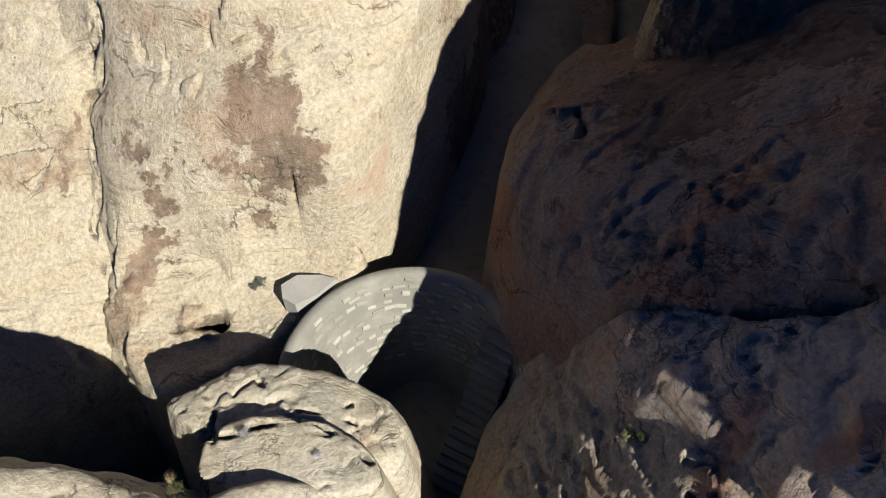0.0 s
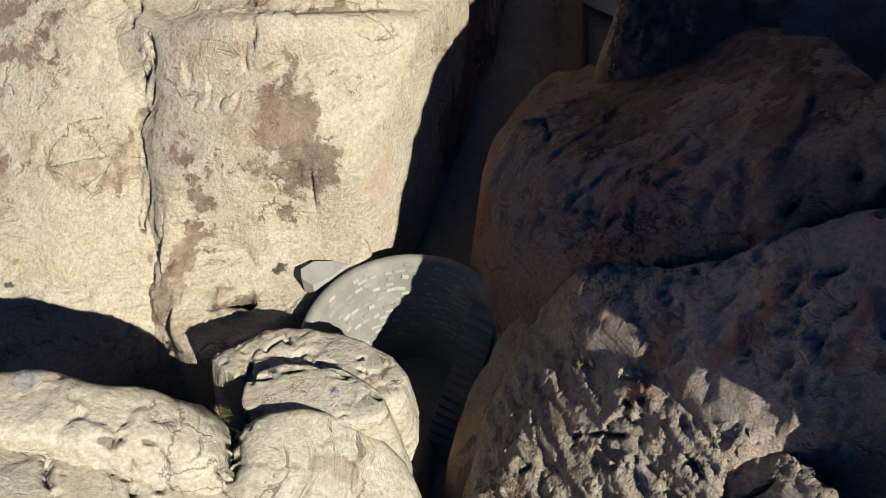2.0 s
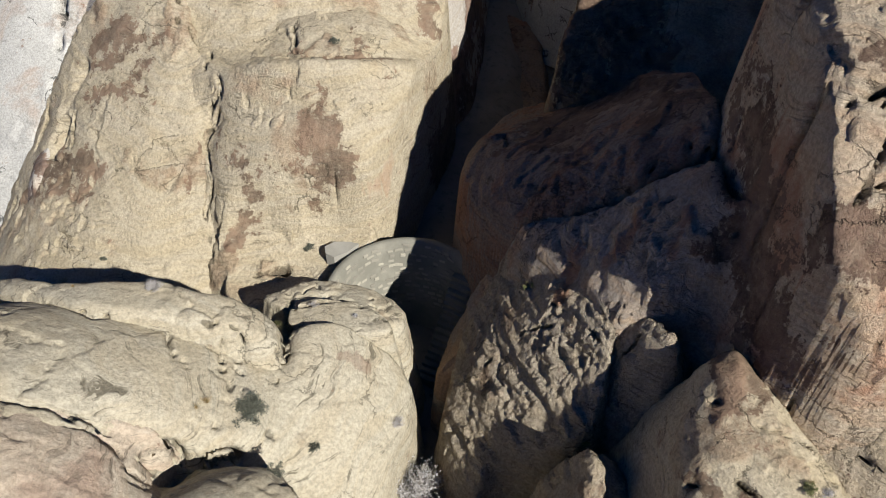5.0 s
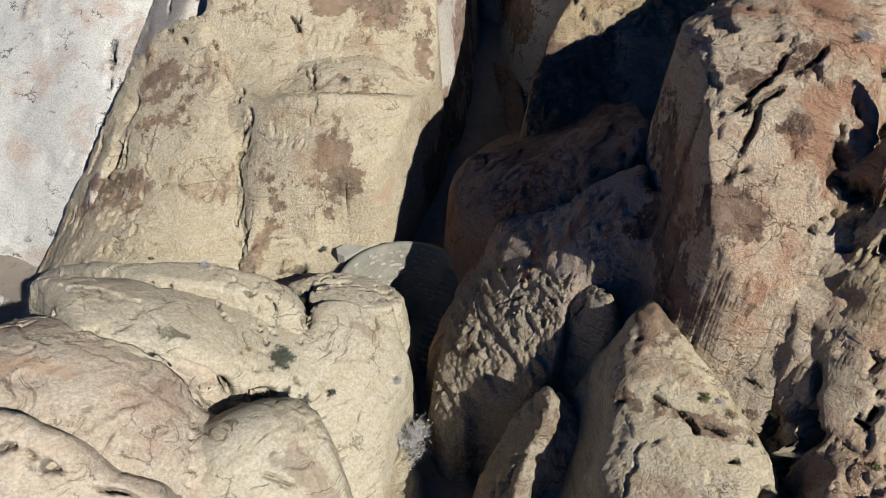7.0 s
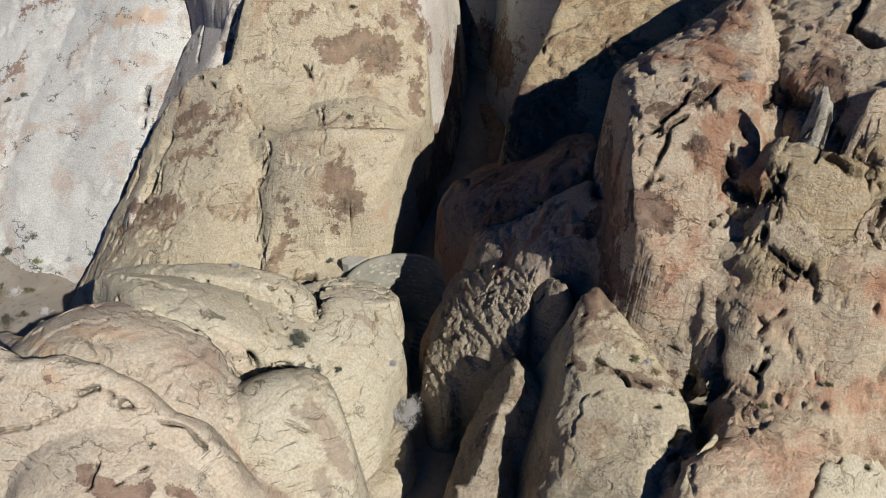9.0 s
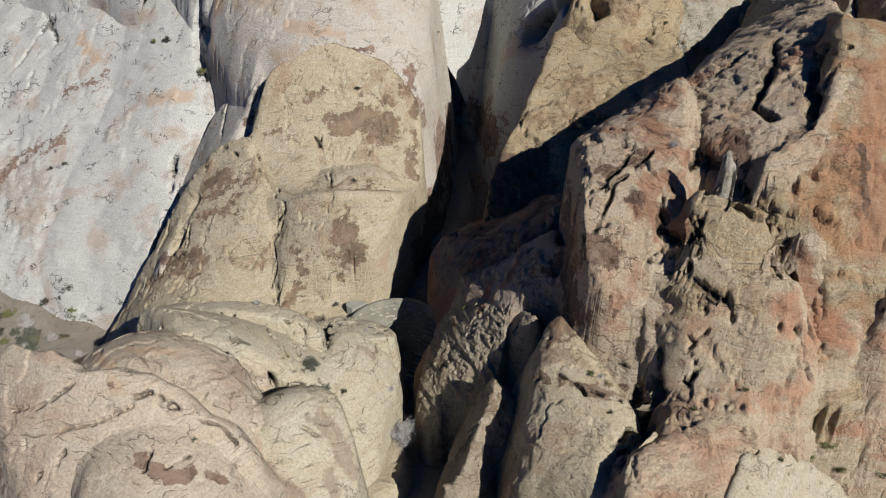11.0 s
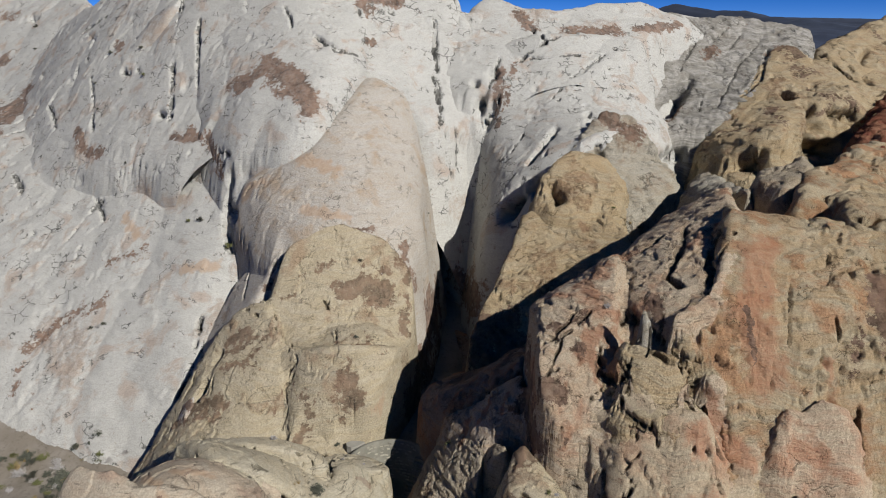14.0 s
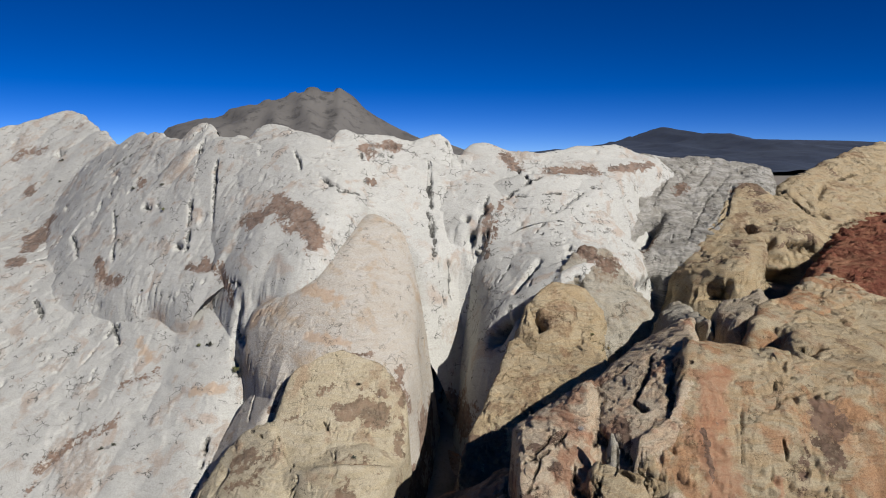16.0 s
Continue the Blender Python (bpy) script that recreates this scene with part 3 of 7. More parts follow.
    def skin(part_name, pick, parent=None):
        used, inv = np.unique(faces[pick], return_inverse=True)
        ob = mesh_object(part_name, pos[used], inv.reshape(-1, 4), STONE[stone], parent)
        ob.data.normals_split_custom_set_from_vertices(vn[used].tolist())
        for kind, mask in marks.items():
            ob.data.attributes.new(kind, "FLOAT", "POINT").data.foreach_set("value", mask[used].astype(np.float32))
        return ob

    dark, red = islands(faces, dark, len(pos)), islands(faces, red, len(pos))
    plate = sorted(islands(faces, plate, len(pos), 220), key=lambda mask: -mask.sum())[:8]
    ob = skin(name, ~np.any(dark + red + plate + [np.zeros(len(faces), bool)], axis=0))
    for pick in dark:
        tagged(skin("varnish_and_shade_patch", pick, ob), "dark brown patch of desert varnish and painted slot shade")
    for pick in plate:
        tagged(skin("crust_plate", pick, ob), "rough brown plate of old rock surface")
    for pick in red:
        tagged(skin("rust_patch", pick, ob), "rust-orange wash on the rock")
    return tagged(ob, LABELS.get(name, "weathered sandstone rock"), "rock")



# cracks, hollows, varnish and rust that mark the rocks, and shade painted in the slot
crack(0.18, 0.90, (-24.30, 52.75, 32.37), (-23.74, 48.78, 29.58), (-23.44, 45.77, 26.97), (-22.95, 42.61, 23.65), (-22.34, 39.17, 20.59))
crack(0.18, 0.90, (-20.80, 47.38, 30.47), (-20.31, 43.11, 25.92), (-19.92, 40.53, 23.54))
crack(0.17, 0.90, (3.66, 43.83, 29.66), (3.26, 41.09, 25.46), (3.45, 38.32, 22.86), (3.61, 35.30, 20.45))
crack(0.23, 0.80, (7.43, 40.21, 24.95), (7.02, 37.60, 21.26))
crack(0.14, 0.50, (-39.18, 62.32, 27.96), (-32.93, 58.55, 30.56))
crack(0.35, 1.50, (-15.10, 30.71, 16.53), (-15.58, 30.14, 12.99), (-14.59, 27.34, 10.64))
crack(0.18, 1.20, (-16.46, 23.43, 6.44), (-16.40, 21.36, 5.07), (-16.60, 20.23, 3.37))
crack(0.34, 1.00, (-13.40, 15.57, 5.61), (-14.08, 14.30, 4.01))
crack(0.30, 1.00, (-8.90, 20.65, 11.97), (-9.62, 20.02, 10.33))
crack(0.18, 1.00, (-12.34, 24.10, 10.65), (-12.45, 22.60, 9.19), (-12.53, 16.89, 7.71))
crack(0.12, 0.60, (-9.10, 16.61, 9.13), (-8.05, 14.73, 7.70), (-7.28, 13.24, 6.85))
crack(0.13, 0.60, (-11.43, 17.69, 9.19), (-8.96, 15.52, 8.46))
crack(0.17, 0.60, (-4.67, 19.30, 12.13), (-5.53, 18.47, 10.16), (-5.00, 17.20, 9.26))
crack(0.16, 0.60, (-7.07, 13.11, 6.69), (-8.02, 12.36, 4.93), (-7.31, 11.32, 4.39))
crack(0.08, 0.40, (-4.17, 11.96, 7.21), (-4.28, 10.44, 5.47))
crack(1.07, 1.60, (27.14, 41.38, 21.95), (28.40, 41.58, 22.23))
crack(0.66, 1.60, (25.07, 33.63, 17.88), (27.84, 33.87, 15.87))
crack(0.71, 1.60, (28.58, 30.64, 17.20), (31.12, 27.24, 18.55))
crack(0.66, 1.40, (38.39, 33.51, 20.02), (44.11, 36.09, 20.31))
crack(0.56, 1.20, (8.17, 37.07, 19.92), (8.88, 37.22, 21.85))
crack(0.35, 0.80, (39.22, 39.13, 23.30), (41.46, 39.45, 23.57))
crack(0.52, 0.80, (50.75, 47.30, 25.78), (53.00, 50.13, 26.95))
crack(0.28, 0.50, (-32.55, 59.74, 31.91), (-36.27, 61.82, 30.18), (-39.96, 63.46, 28.36))
crack(0.13, 0.40, (-41.74, 55.70, 19.94), (-38.86, 50.28, 17.96))
crack(0.17, 0.50, (-37.68, 38.66, 10.08), (-36.36, 37.53, 9.49))
crack(0.17, 0.50, (-30.63, 37.74, 11.73), (-29.88, 38.89, 12.61), (-28.88, 36.75, 11.38))
crack(0.11, 0.40, (6.05, 33.48, 8.46), (4.89, 32.92, 9.80))
crack(0.17, 0.70, (25.34, 6.62, 19.12), (27.20, 7.35, 19.47))
varnish(0.85, 1.00, (-14.79, 35.59, 23.57), (-11.53, 35.82, 25.85))
varnish(1.49, 1.00, (-11.50, 35.45, 25.36), (-8.42, 31.55, 23.51))
varnish(0.97, 1.00, (-8.51, 32.48, 24.18), (-7.81, 30.42, 22.63))
varnish(1.36, 1.00, (17.68, 29.51, 22.07), (20.14, 28.95, 20.74))
varnish(0.76, 1.00, (17.32, 43.33, 28.56), (22.00, 44.05, 28.85))
varnish(0.60, 1.00, (25.11, 45.28, 29.14), (30.87, 49.25, 29.57))
varnish(0.43, 1.00, (-21.40, 37.03, 18.93), (-17.59, 35.01, 19.32))
varnish(0.70, 1.00, (-19.92, 36.85, 19.78), (-19.85, 36.77, 19.73))
varnish(2.16, 1.00, (-49.84, 61.81, 17.85), (-50.91, 69.23, 20.82))
varnish(1.36, 1.00, (-51.23, 59.44, 16.72), (-49.27, 56.96, 16.36))
varnish(0.77, 1.00, (-35.04, 47.12, 18.39), (-32.68, 43.38, 16.50), (-30.48, 41.65, 16.90))
varnish(0.47, 1.00, (-3.95, 43.90, 31.62), (-2.77, 43.39, 30.77))
varnish(0.85, 1.00, (-1.04, 44.53, 31.64), (-0.45, 44.53, 31.53))
varnish(0.54, 1.00, (-3.37, 40.16, 27.84), (-2.72, 40.71, 27.72))
varnish(1.02, 1.00, (-4.41, 18.04, 10.30), (-2.92, 18.47, 11.03), (-1.20, 17.79, 9.89))
varnish(0.35, 1.00, (-5.56, 19.74, 12.92), (-4.31, 20.90, 14.17), (-2.13, 21.45, 14.13))
varnish(0.56, 1.00, (0.32, 21.78, 12.69), (0.78, 18.40, 10.55), (0.29, 16.26, 7.75))
varnish(0.48, 1.00, (-7.36, 20.20, 12.80), (-5.55, 19.60, 12.74))
varnish(0.54, 1.00, (-10.08, 20.04, 10.09), (-7.24, 18.85, 11.42))
varnish(0.61, 1.00, (-12.49, 16.17, 7.12), (-11.12, 16.02, 8.07))
varnish(0.87, 1.00, (-3.66, 11.18, 6.65), (-3.25, 10.37, 5.27))
varnish(0.65, 1.00, (-15.41, 13.81, 3.32), (-12.55, 12.47, 4.46))
varnish(1.20, 1.00, (41.78, 46.89, 27.34), (42.58, 45.11, 26.49))
varnish(0.84, 1.00, (24.10, 0.16, 16.90), (24.01, -0.57, 15.81), (23.80, -1.49, 14.83))
varnish(0.33, 1.00, (-3.45, 13.07, 8.37), (-2.27, 13.12, 8.11), (-1.11, 13.58, 7.66))
varnish(0.76, 1.00, (7.22, -0.36, 11.80), (7.94, -0.45, 11.68))
varnish(0.80, 1.00, (18.68, 29.26, 21.21), (19.49, 28.34, 20.32))
varnish(0.95, 0.62, (-26.66, 30.90, 8.57), (-23.40, 30.69, 9.59))
varnish(0.91, 0.62, (-25.84, 27.51, 6.26), (-29.16, 27.40, 4.90), (-32.18, 25.96, 2.74))
varnish(0.56, 0.62, (-32.67, 24.69, 1.49), (-31.70, 21.84, -0.20))
rust(0.86, 1.00, (-18.68, 26.73, 9.34), (-15.87, 26.34, 9.69))
rust(0.54, 1.00, (10.67, 1.15, 14.21), (10.84, -0.71, 13.18))
rust(0.57, 1.00, (9.89, 6.08, 15.47), (13.34, 11.22, 14.20))
rust(1.33, 1.00, (18.84, 1.98, 18.22), (18.00, 0.85, 17.05), (17.19, -0.20, 15.93), (17.65, -1.09, 14.77), (18.20, -1.71, 13.52))
rust(0.74, 1.00, (14.20, -3.79, 10.53), (16.02, -3.67, 9.77))
rust(0.81, 1.00, (18.77, -4.03, 10.54), (19.27, -4.18, 10.32))
rust(0.34, 1.00, (20.74, -1.77, 13.80), (20.82, -2.55, 12.05))
rust(1.06, 1.00, (-11.58, 27.59, 16.65), (-13.26, 28.38, 15.49))
rust(0.90, 1.00, (-8.10, 27.57, 18.61), (-5.07, 25.81, 17.95))
rust(1.31, 1.00, (38.25, 24.11, 20.88), (42.13, 27.07, 20.92))
rust(0.73, 1.00, (-7.65, 23.10, 15.25), (-4.38, 21.98, 15.04))
rust(0.73, 1.00, (-26.33, 35.13, 11.79), (-24.47, 32.61, 10.78))
crack(0.19, 0.60, (-47.97, 66.81, 22.39), (-47.97, 66.81, 22.39))
crack(0.20, 0.60, (-42.07, 56.21, 20.17), (-39.40, 51.86, 18.86))
crack(0.14, 0.60, (-8.06, 38.09, 28.41), (-5.73, 36.40, 27.30), (-4.02, 36.89, 26.54))
crack(0.14, 0.60, (-12.42, 45.91, 32.94), (-10.26, 39.70, 29.29))
crack(0.23, 0.80, (-24.11, 40.94, 20.83), (-23.60, 40.40, 20.84))
crack(0.25, 0.80, (-30.15, 49.20, 24.32), (-29.14, 48.07, 24.27))
crack(0.13, 0.50, (-20.89, 35.42, 17.42), (-20.38, 33.67, 14.87))
crack(0.19, 0.60, (-42.77, 48.04, 13.55), (-40.08, 44.03, 12.29))
crack(0.16, 0.50, (3.60, 35.10, 20.21), (4.41, 34.75, 16.68), (4.96, 34.53, 14.49))
crack(0.23, 1.20, (-16.00, 23.78, 6.33), (-16.39, 21.46, 4.45), (-16.64, 18.94, 2.83), (-18.08, 17.12, 0.59))
crack(0.38, 3.00, (-9.47, 20.65, 11.05), (-9.34, 20.44, 10.41))
crack(0.38, 3.00, (-13.07, 16.04, 6.15), (-14.31, 13.98, 3.88))
crack(0.96, 4.00, (26.10, 38.84, 21.30), (30.56, 45.11, 23.47))
crack(0.60, 4.00, (22.55, 27.87, 18.53), (22.55, 27.87, 18.53))
crack(0.66, 4.50, (28.30, 30.59, 16.68), (29.68, 27.83, 17.83), (32.95, 28.08, 18.43))
crack(0.71, 4.00, (38.51, 34.74, 22.11), (37.55, 31.96, 18.86), (41.17, 33.78, 18.15))
crack(0.51, 2.50, (38.32, 39.61, 22.91), (37.90, 36.99, 22.83))
crack(0.45, 2.50, (17.12, 32.74, 21.27), (16.83, 26.91, 19.08))
crack(0.56, 3.00, (7.63, 37.56, 21.87), (9.29, 39.88, 24.69))
crack(0.41, 2.00, (11.33, 29.37, 18.02), (13.68, 31.50, 20.40))
crack(0.77, 3.50, (9.07, 27.66, 13.57), (11.48, 27.86, 16.16), (11.98, 21.25, 16.74))
crack(0.44, 2.00, (5.77, 37.27, 19.05), (5.36, 35.86, 16.47))
crack(0.12, 0.30, (36.89, 50.96, 29.14), (33.65, 48.20, 26.98), (30.81, 45.02, 23.10), (27.11, 36.58, 19.64))
crack(0.12, 0.30, (38.84, 50.74, 28.83), (34.81, 46.58, 26.11), (31.21, 41.59, 22.82), (28.53, 36.56, 19.63))
crack(0.12, 0.30, (40.82, 49.78, 28.21), (36.16, 45.34, 25.25), (32.50, 40.21, 22.35), (29.86, 36.38, 19.93))
crack(0.12, 0.30, (40.98, 46.49, 27.04), (36.87, 42.53, 24.22), (33.69, 39.04, 22.18))
crack(0.16, 0.40, (35.54, 51.04, 29.59), (32.53, 48.83, 27.59), (29.76, 45.04, 24.65))
crack(0.17, 0.60, (21.63, 41.26, 27.18), (18.77, 38.92, 25.87), (16.25, 37.49, 24.58), (14.32, 35.89, 22.81), (12.50, 34.61, 21.06), (10.11, 32.45, 18.16))
crack(0.23, 0.90, (14.54, 41.10, 27.75), (10.96, 40.05, 25.53), (9.26, 37.21, 22.40), (9.37, 35.35, 19.88))
crack(0.18, 0.60, (25.40, 40.85, 22.60), (25.40, 40.85, 22.60))
crack(0.17, 0.60, (23.87, 40.44, 25.51), (18.61, 38.08, 25.09), (14.79, 35.40, 22.58))
crack(0.24, 0.80, (13.34, 44.82, 29.40), (14.24, 41.08, 28.04))
crack(0.24, 0.80, (11.13, 45.13, 29.69), (12.30, 45.22, 29.75))
crack(0.10, 0.50, (-4.56, 16.36, 8.57), (-4.53, 13.25, 8.18), (-5.31, 12.45, 7.12))
crack(0.06, 0.35, (21.26, 4.14, 19.02), (20.38, 2.21, 18.05), (19.80, 0.83, 17.01), (19.34, -0.28, 15.92), (19.07, -1.06, 14.77), (18.90, -1.63, 13.55), (19.42, -2.50, 12.44), (19.69, -3.59, 11.53), (20.24, -4.27, 10.49))
crack(0.10, 0.80, (22.14, 1.91, 17.95), (21.40, 0.65, 16.70), (21.47, -0.62, 15.53), (21.48, -1.70, 13.74))
crack(0.18, 1.00, (24.23, 1.49, 17.62), (24.06, 0.73, 17.04))
crack(0.25, 2.00, (24.77, 4.54, 19.32), (25.59, 3.63, 18.90))
crack(0.16, 2.20, (21.89, -2.90, 11.89), (21.54, -3.59, 10.85), (21.79, -4.26, 9.62))
crack(0.06, 0.40, (16.41, -1.30, 13.87), (17.39, -2.03, 12.56))
crack(0.07, 0.50, (16.57, -2.75, 11.71), (17.80, -3.94, 10.58))
crack(0.07, 0.50, (18.87, -2.02, 13.14), (19.28, -2.73, 12.27), (19.52, -3.61, 11.53))
crack(0.26, 0.75, (12.17, 2.20, 14.75), (13.21, -0.48, 13.95), (14.56, -1.41, 12.70), (13.95, -2.04, 11.81))
crack(0.17, 0.75, (11.12, -0.76, 13.07), (11.04, -1.76, 11.72), (11.59, -2.69, 10.59), (12.02, -3.08, 10.39))
crack(0.17, 0.40, (8.85, -0.85, 9.74), (9.81, -2.17, 8.34))
crack(0.14, 0.75, (12.94, -3.04, 10.97), (13.89, -3.71, 9.93))
crack(0.29, 2.20, (14.29, 3.30, 16.49), (16.22, 6.41, 17.53))
crack(0.27, 2.60, (17.39, 4.45, 18.09), (15.64, 0.86, 16.71))
crack(0.20, 1.60, (14.75, 2.80, 15.77), (15.36, 0.59, 16.39))
crack(0.12, 0.75, (8.17, 1.56, 13.98), (9.51, 2.34, 14.73))
crack(0.20, 0.75, (10.11, 0.27, 13.25), (10.64, -0.96, 12.36))
crack(0.21, 1.40, (13.97, 6.33, 16.76), (15.23, 7.15, 17.38))
crack(0.09, 0.60, (7.58, 0.07, 12.21), (8.48, 1.32, 13.85), (10.29, 2.21, 15.06))
crack(0.09, 0.60, (13.13, 0.38, 14.50), (13.97, 0.53, 15.68))
crack(0.15, 1.20, (17.72, 3.04, 18.87), (16.42, 1.86, 17.67))
varnish(1.17, 1.00, (-12.30, 36.66, 26.13), (-9.73, 34.07, 25.08), (-8.19, 31.78, 23.74))
varnish(0.84, 1.00, (-32.18, 54.14, 27.26), (-31.74, 53.61, 27.15))
varnish(1.39, 1.00, (-61.32, 84.42, 24.62), (-60.52, 83.04, 23.99))
varnish(0.69, 1.00, (-21.68, 37.25, 19.01), (-17.80, 35.18, 19.30), (-16.07, 31.64, 16.66))
varnish(0.57, 1.00, (24.18, 0.28, 17.02), (24.16, 0.18, 16.90))
varnish(0.84, 1.00, (23.72, -0.84, 15.37), (24.70, -0.38, 16.18))
varnish(0.96, 1.00, (-2.91, 18.15, 10.56), (-1.62, 17.90, 10.07))
varnish(0.62, 1.00, (-6.38, 19.00, 11.81), (-5.09, 19.17, 12.19))
varnish(2.21, 0.62, (-68.65, 96.40, 29.96), (-63.78, 94.46, 30.88))
varnish(1.49, 0.62, (-58.38, 98.19, 35.63), (-58.38, 98.19, 35.63))
varnish(0.52, 0.62, (22.90, -0.50, 15.67), (22.36, -1.33, 14.50), (21.78, -2.26, 13.41))
varnish(0.51, 0.62, (-7.44, 12.54, 5.47), (-6.27, 11.04, 5.18))
varnish(0.64, 0.62, (-9.75, 15.23, 7.94), (-10.89, 14.37, 6.59))
varnish(0.47, 0.62, (-15.10, 12.72, 3.13), (-12.07, 12.06, 4.33))
varnish(0.72, 0.62, (39.38, 34.15, 21.58), (43.21, 36.09, 22.46))
varnish(0.68, 0.62, (-0.33, 19.49, 12.94), (1.19, 20.79, 9.65))
rust(1.37, 1.00, (17.58, -1.19, 14.42), (17.93, -2.01, 12.94))
rust(0.82, 1.00, (14.04, -3.52, 11.03), (15.53, -3.44, 9.88))
rust(0.88, 1.00, (18.17, -4.01, 10.40), (19.35, -4.28, 10.14))
rust(0.60, 1.00, (9.79, 4.21, 15.63), (11.01, 4.02, 16.35))
rust(0.63, 1.00, (9.38, 0.52, 13.24), (10.09, 1.23, 14.18))
crack(0.24, 0.75, (11.97, 1.82, 14.44), (12.41, 1.38, 14.83))
crack(0.23, 0.75, (13.20, 0.37, 14.30), (13.53, -0.79, 13.82), (14.38, -1.32, 13.06))
crack(0.16, 0.75, (13.79, -2.17, 12.49), (14.04, -2.43, 11.63))
crack(0.14, 0.75, (11.22, -1.01, 13.48), (11.13, -1.64, 11.75))
crack(0.23, 0.40, (9.36, -2.42, 6.70), (9.05, -4.20, 5.81), (7.71, -6.43, 6.12))
crack(0.11, 0.70, (10.89, -2.39, 11.16), (11.53, -2.88, 10.39))
crack(0.09, 0.70, (12.00, -2.68, 11.32), (12.20, -3.02, 10.46))
crack(0.14, 0.70, (13.15, -3.07, 11.00), (13.39, -3.59, 10.55))
crack(0.13, 0.70, (13.85, -3.83, 10.44), (14.04, -3.93, 9.45))
crack(0.07, 0.40, (8.04, -1.45, 10.28), (8.54, -1.01, 10.76), (9.65, -0.77, 11.56))
crack(0.10, 0.60, (7.20, 2.47, 12.86), (8.18, 1.83, 13.98), (9.37, 2.17, 14.55))
crack(0.05, 0.30, (14.05, -0.39, 15.35), (14.52, -0.84, 14.38))
crack(0.06, 0.50, (14.78, -5.11, 8.19), (17.01, -4.78, 7.39), (17.90, -5.06, 7.29), (18.83, -5.27, 7.13))
crack(0.05, 0.30, (9.54, -3.47, 6.94), (10.60, -4.87, 7.56), (11.49, -5.63, 7.45), (12.48, -5.99, 7.08), (13.75, -5.95, 6.54))
crack(0.09, 0.70, (14.75, -4.25, 9.39), (14.92, -5.05, 8.37))
crack(0.32, 0.90, (15.80, -4.86, 6.62), (16.28, -4.90, 6.43))
crack(0.08, 0.70, (11.17, -7.34, 6.43), (12.75, -6.15, 6.71))
crack(0.05, 0.40, (16.24, -3.14, 10.99), (16.90, -3.65, 10.20))
crack(0.06, 0.40, (17.00, -2.62, 11.69), (17.78, -3.90, 10.67))
crack(0.07, 0.50, (18.23, -1.49, 13.84), (17.86, -2.30, 12.52))
crack(0.11, 0.70, (10.12, -0.02, 12.75), (10.69, -0.97, 12.39))
crack(0.14, 0.70, (8.89, 0.73, 13.15), (9.17, 1.09, 13.51))
crack(0.06, 0.50, (-17.62, -1.63, 4.67), (-14.62, -4.54, 7.51), (-13.46, -4.56, 7.98), (-12.44, -4.75, 8.32), (-12.13, -3.43, 9.22))
crack(0.05, 0.40, (-10.72, -5.16, 8.35), (-10.46, -4.94, 8.44), (-9.73, -4.84, 8.67))
crack(0.05, 0.30, (-12.44, -5.44, 7.74), (-11.02, -5.32, 7.93))
crack(0.06, 0.40, (-13.14, -7.15, 6.78), (-12.12, -6.11, 7.04), (-12.05, -5.80, 7.19))
crack(0.05, 0.40, (-6.28, -0.69, 5.72), (-5.95, -4.08, 6.27))
crack(0.18, 0.90, (-6.48, -0.99, 6.12), (-6.34, -0.50, 5.82))
crack(0.21, 0.90, (-4.83, 0.21, 4.88), (-4.00, 0.57, 4.59))
crack(0.14, 0.90, (-4.24, 5.51, 3.96), (-3.74, 2.95, 4.78))
crack(0.05, 0.30, (-12.60, -1.88, 8.43), (-11.38, -4.17, 9.24))
crack(0.10, 0.60, (7.00, -0.48, 9.45), (7.38, -1.17, 9.04))
crack(0.11, 0.60, (10.07, -3.51, 7.87), (10.76, -4.15, 8.07))
crack(0.07, 0.50, (17.29, -3.75, 10.05), (16.87, -3.41, 10.63))
crack(0.09, 0.60, (17.56, -4.13, 10.04), (17.63, -4.49, 8.40))
crack(0.05, 0.30, (13.51, -3.02, 11.49), (14.43, -1.23, 12.25))
crack(0.05, 0.30, (8.19, 0.10, 12.42), (8.81, 0.69, 13.18))
crack(0.05, 0.30, (10.70, 1.00, 14.05), (10.88, -0.51, 13.24))
crack(0.07, 0.50, (7.10, 1.78, 11.56), (6.84, 1.44, 9.43))
crack(0.05, 0.30, (5.12, -3.77, 6.13), (6.68, -3.71, 6.93))
crack(0.07, 0.50, (5.60, -2.49, 7.14), (6.63, -3.02, 7.10), (7.60, -3.66, 7.17))
crack(0.06, 0.40, (-8.85, -7.16, 7.57), (-8.71, -6.57, 7.78))
crack(0.05, 0.30, (-8.13, -7.00, 7.51), (-7.52, -6.37, 7.40))
varnish(0.62, 1.00, (7.08, -0.07, 11.43), (7.81, -0.27, 11.95))
varnish(0.30, 1.00, (5.29, -2.32, 6.94), (6.57, -3.02, 7.19), (7.61, -3.59, 7.06))
varnish(0.32, 1.00, (-8.98, -6.78, 7.74), (-8.27, -7.24, 7.49))
varnish(0.32, 1.00, (-7.97, -7.30, 7.38), (-7.47, -7.03, 7.24))
varnish(0.23, 1.00, (-6.87, -6.79, 6.97), (-6.27, -6.86, 6.59))
varnish(0.50, 1.00, (-3.60, -3.33, 5.93), (-2.84, -3.37, 5.00), (-2.40, -3.95, 3.81))
varnish(0.52, 1.00, (-3.13, -4.68, 4.13), (-2.81, -4.79, 3.60))
varnish(0.47, 1.00, (-17.38, -2.33, 3.43), (-15.60, -4.56, 5.16))
varnish(0.27, 1.00, (-2.29, 3.12, 4.54), (-1.75, 3.14, 4.05))
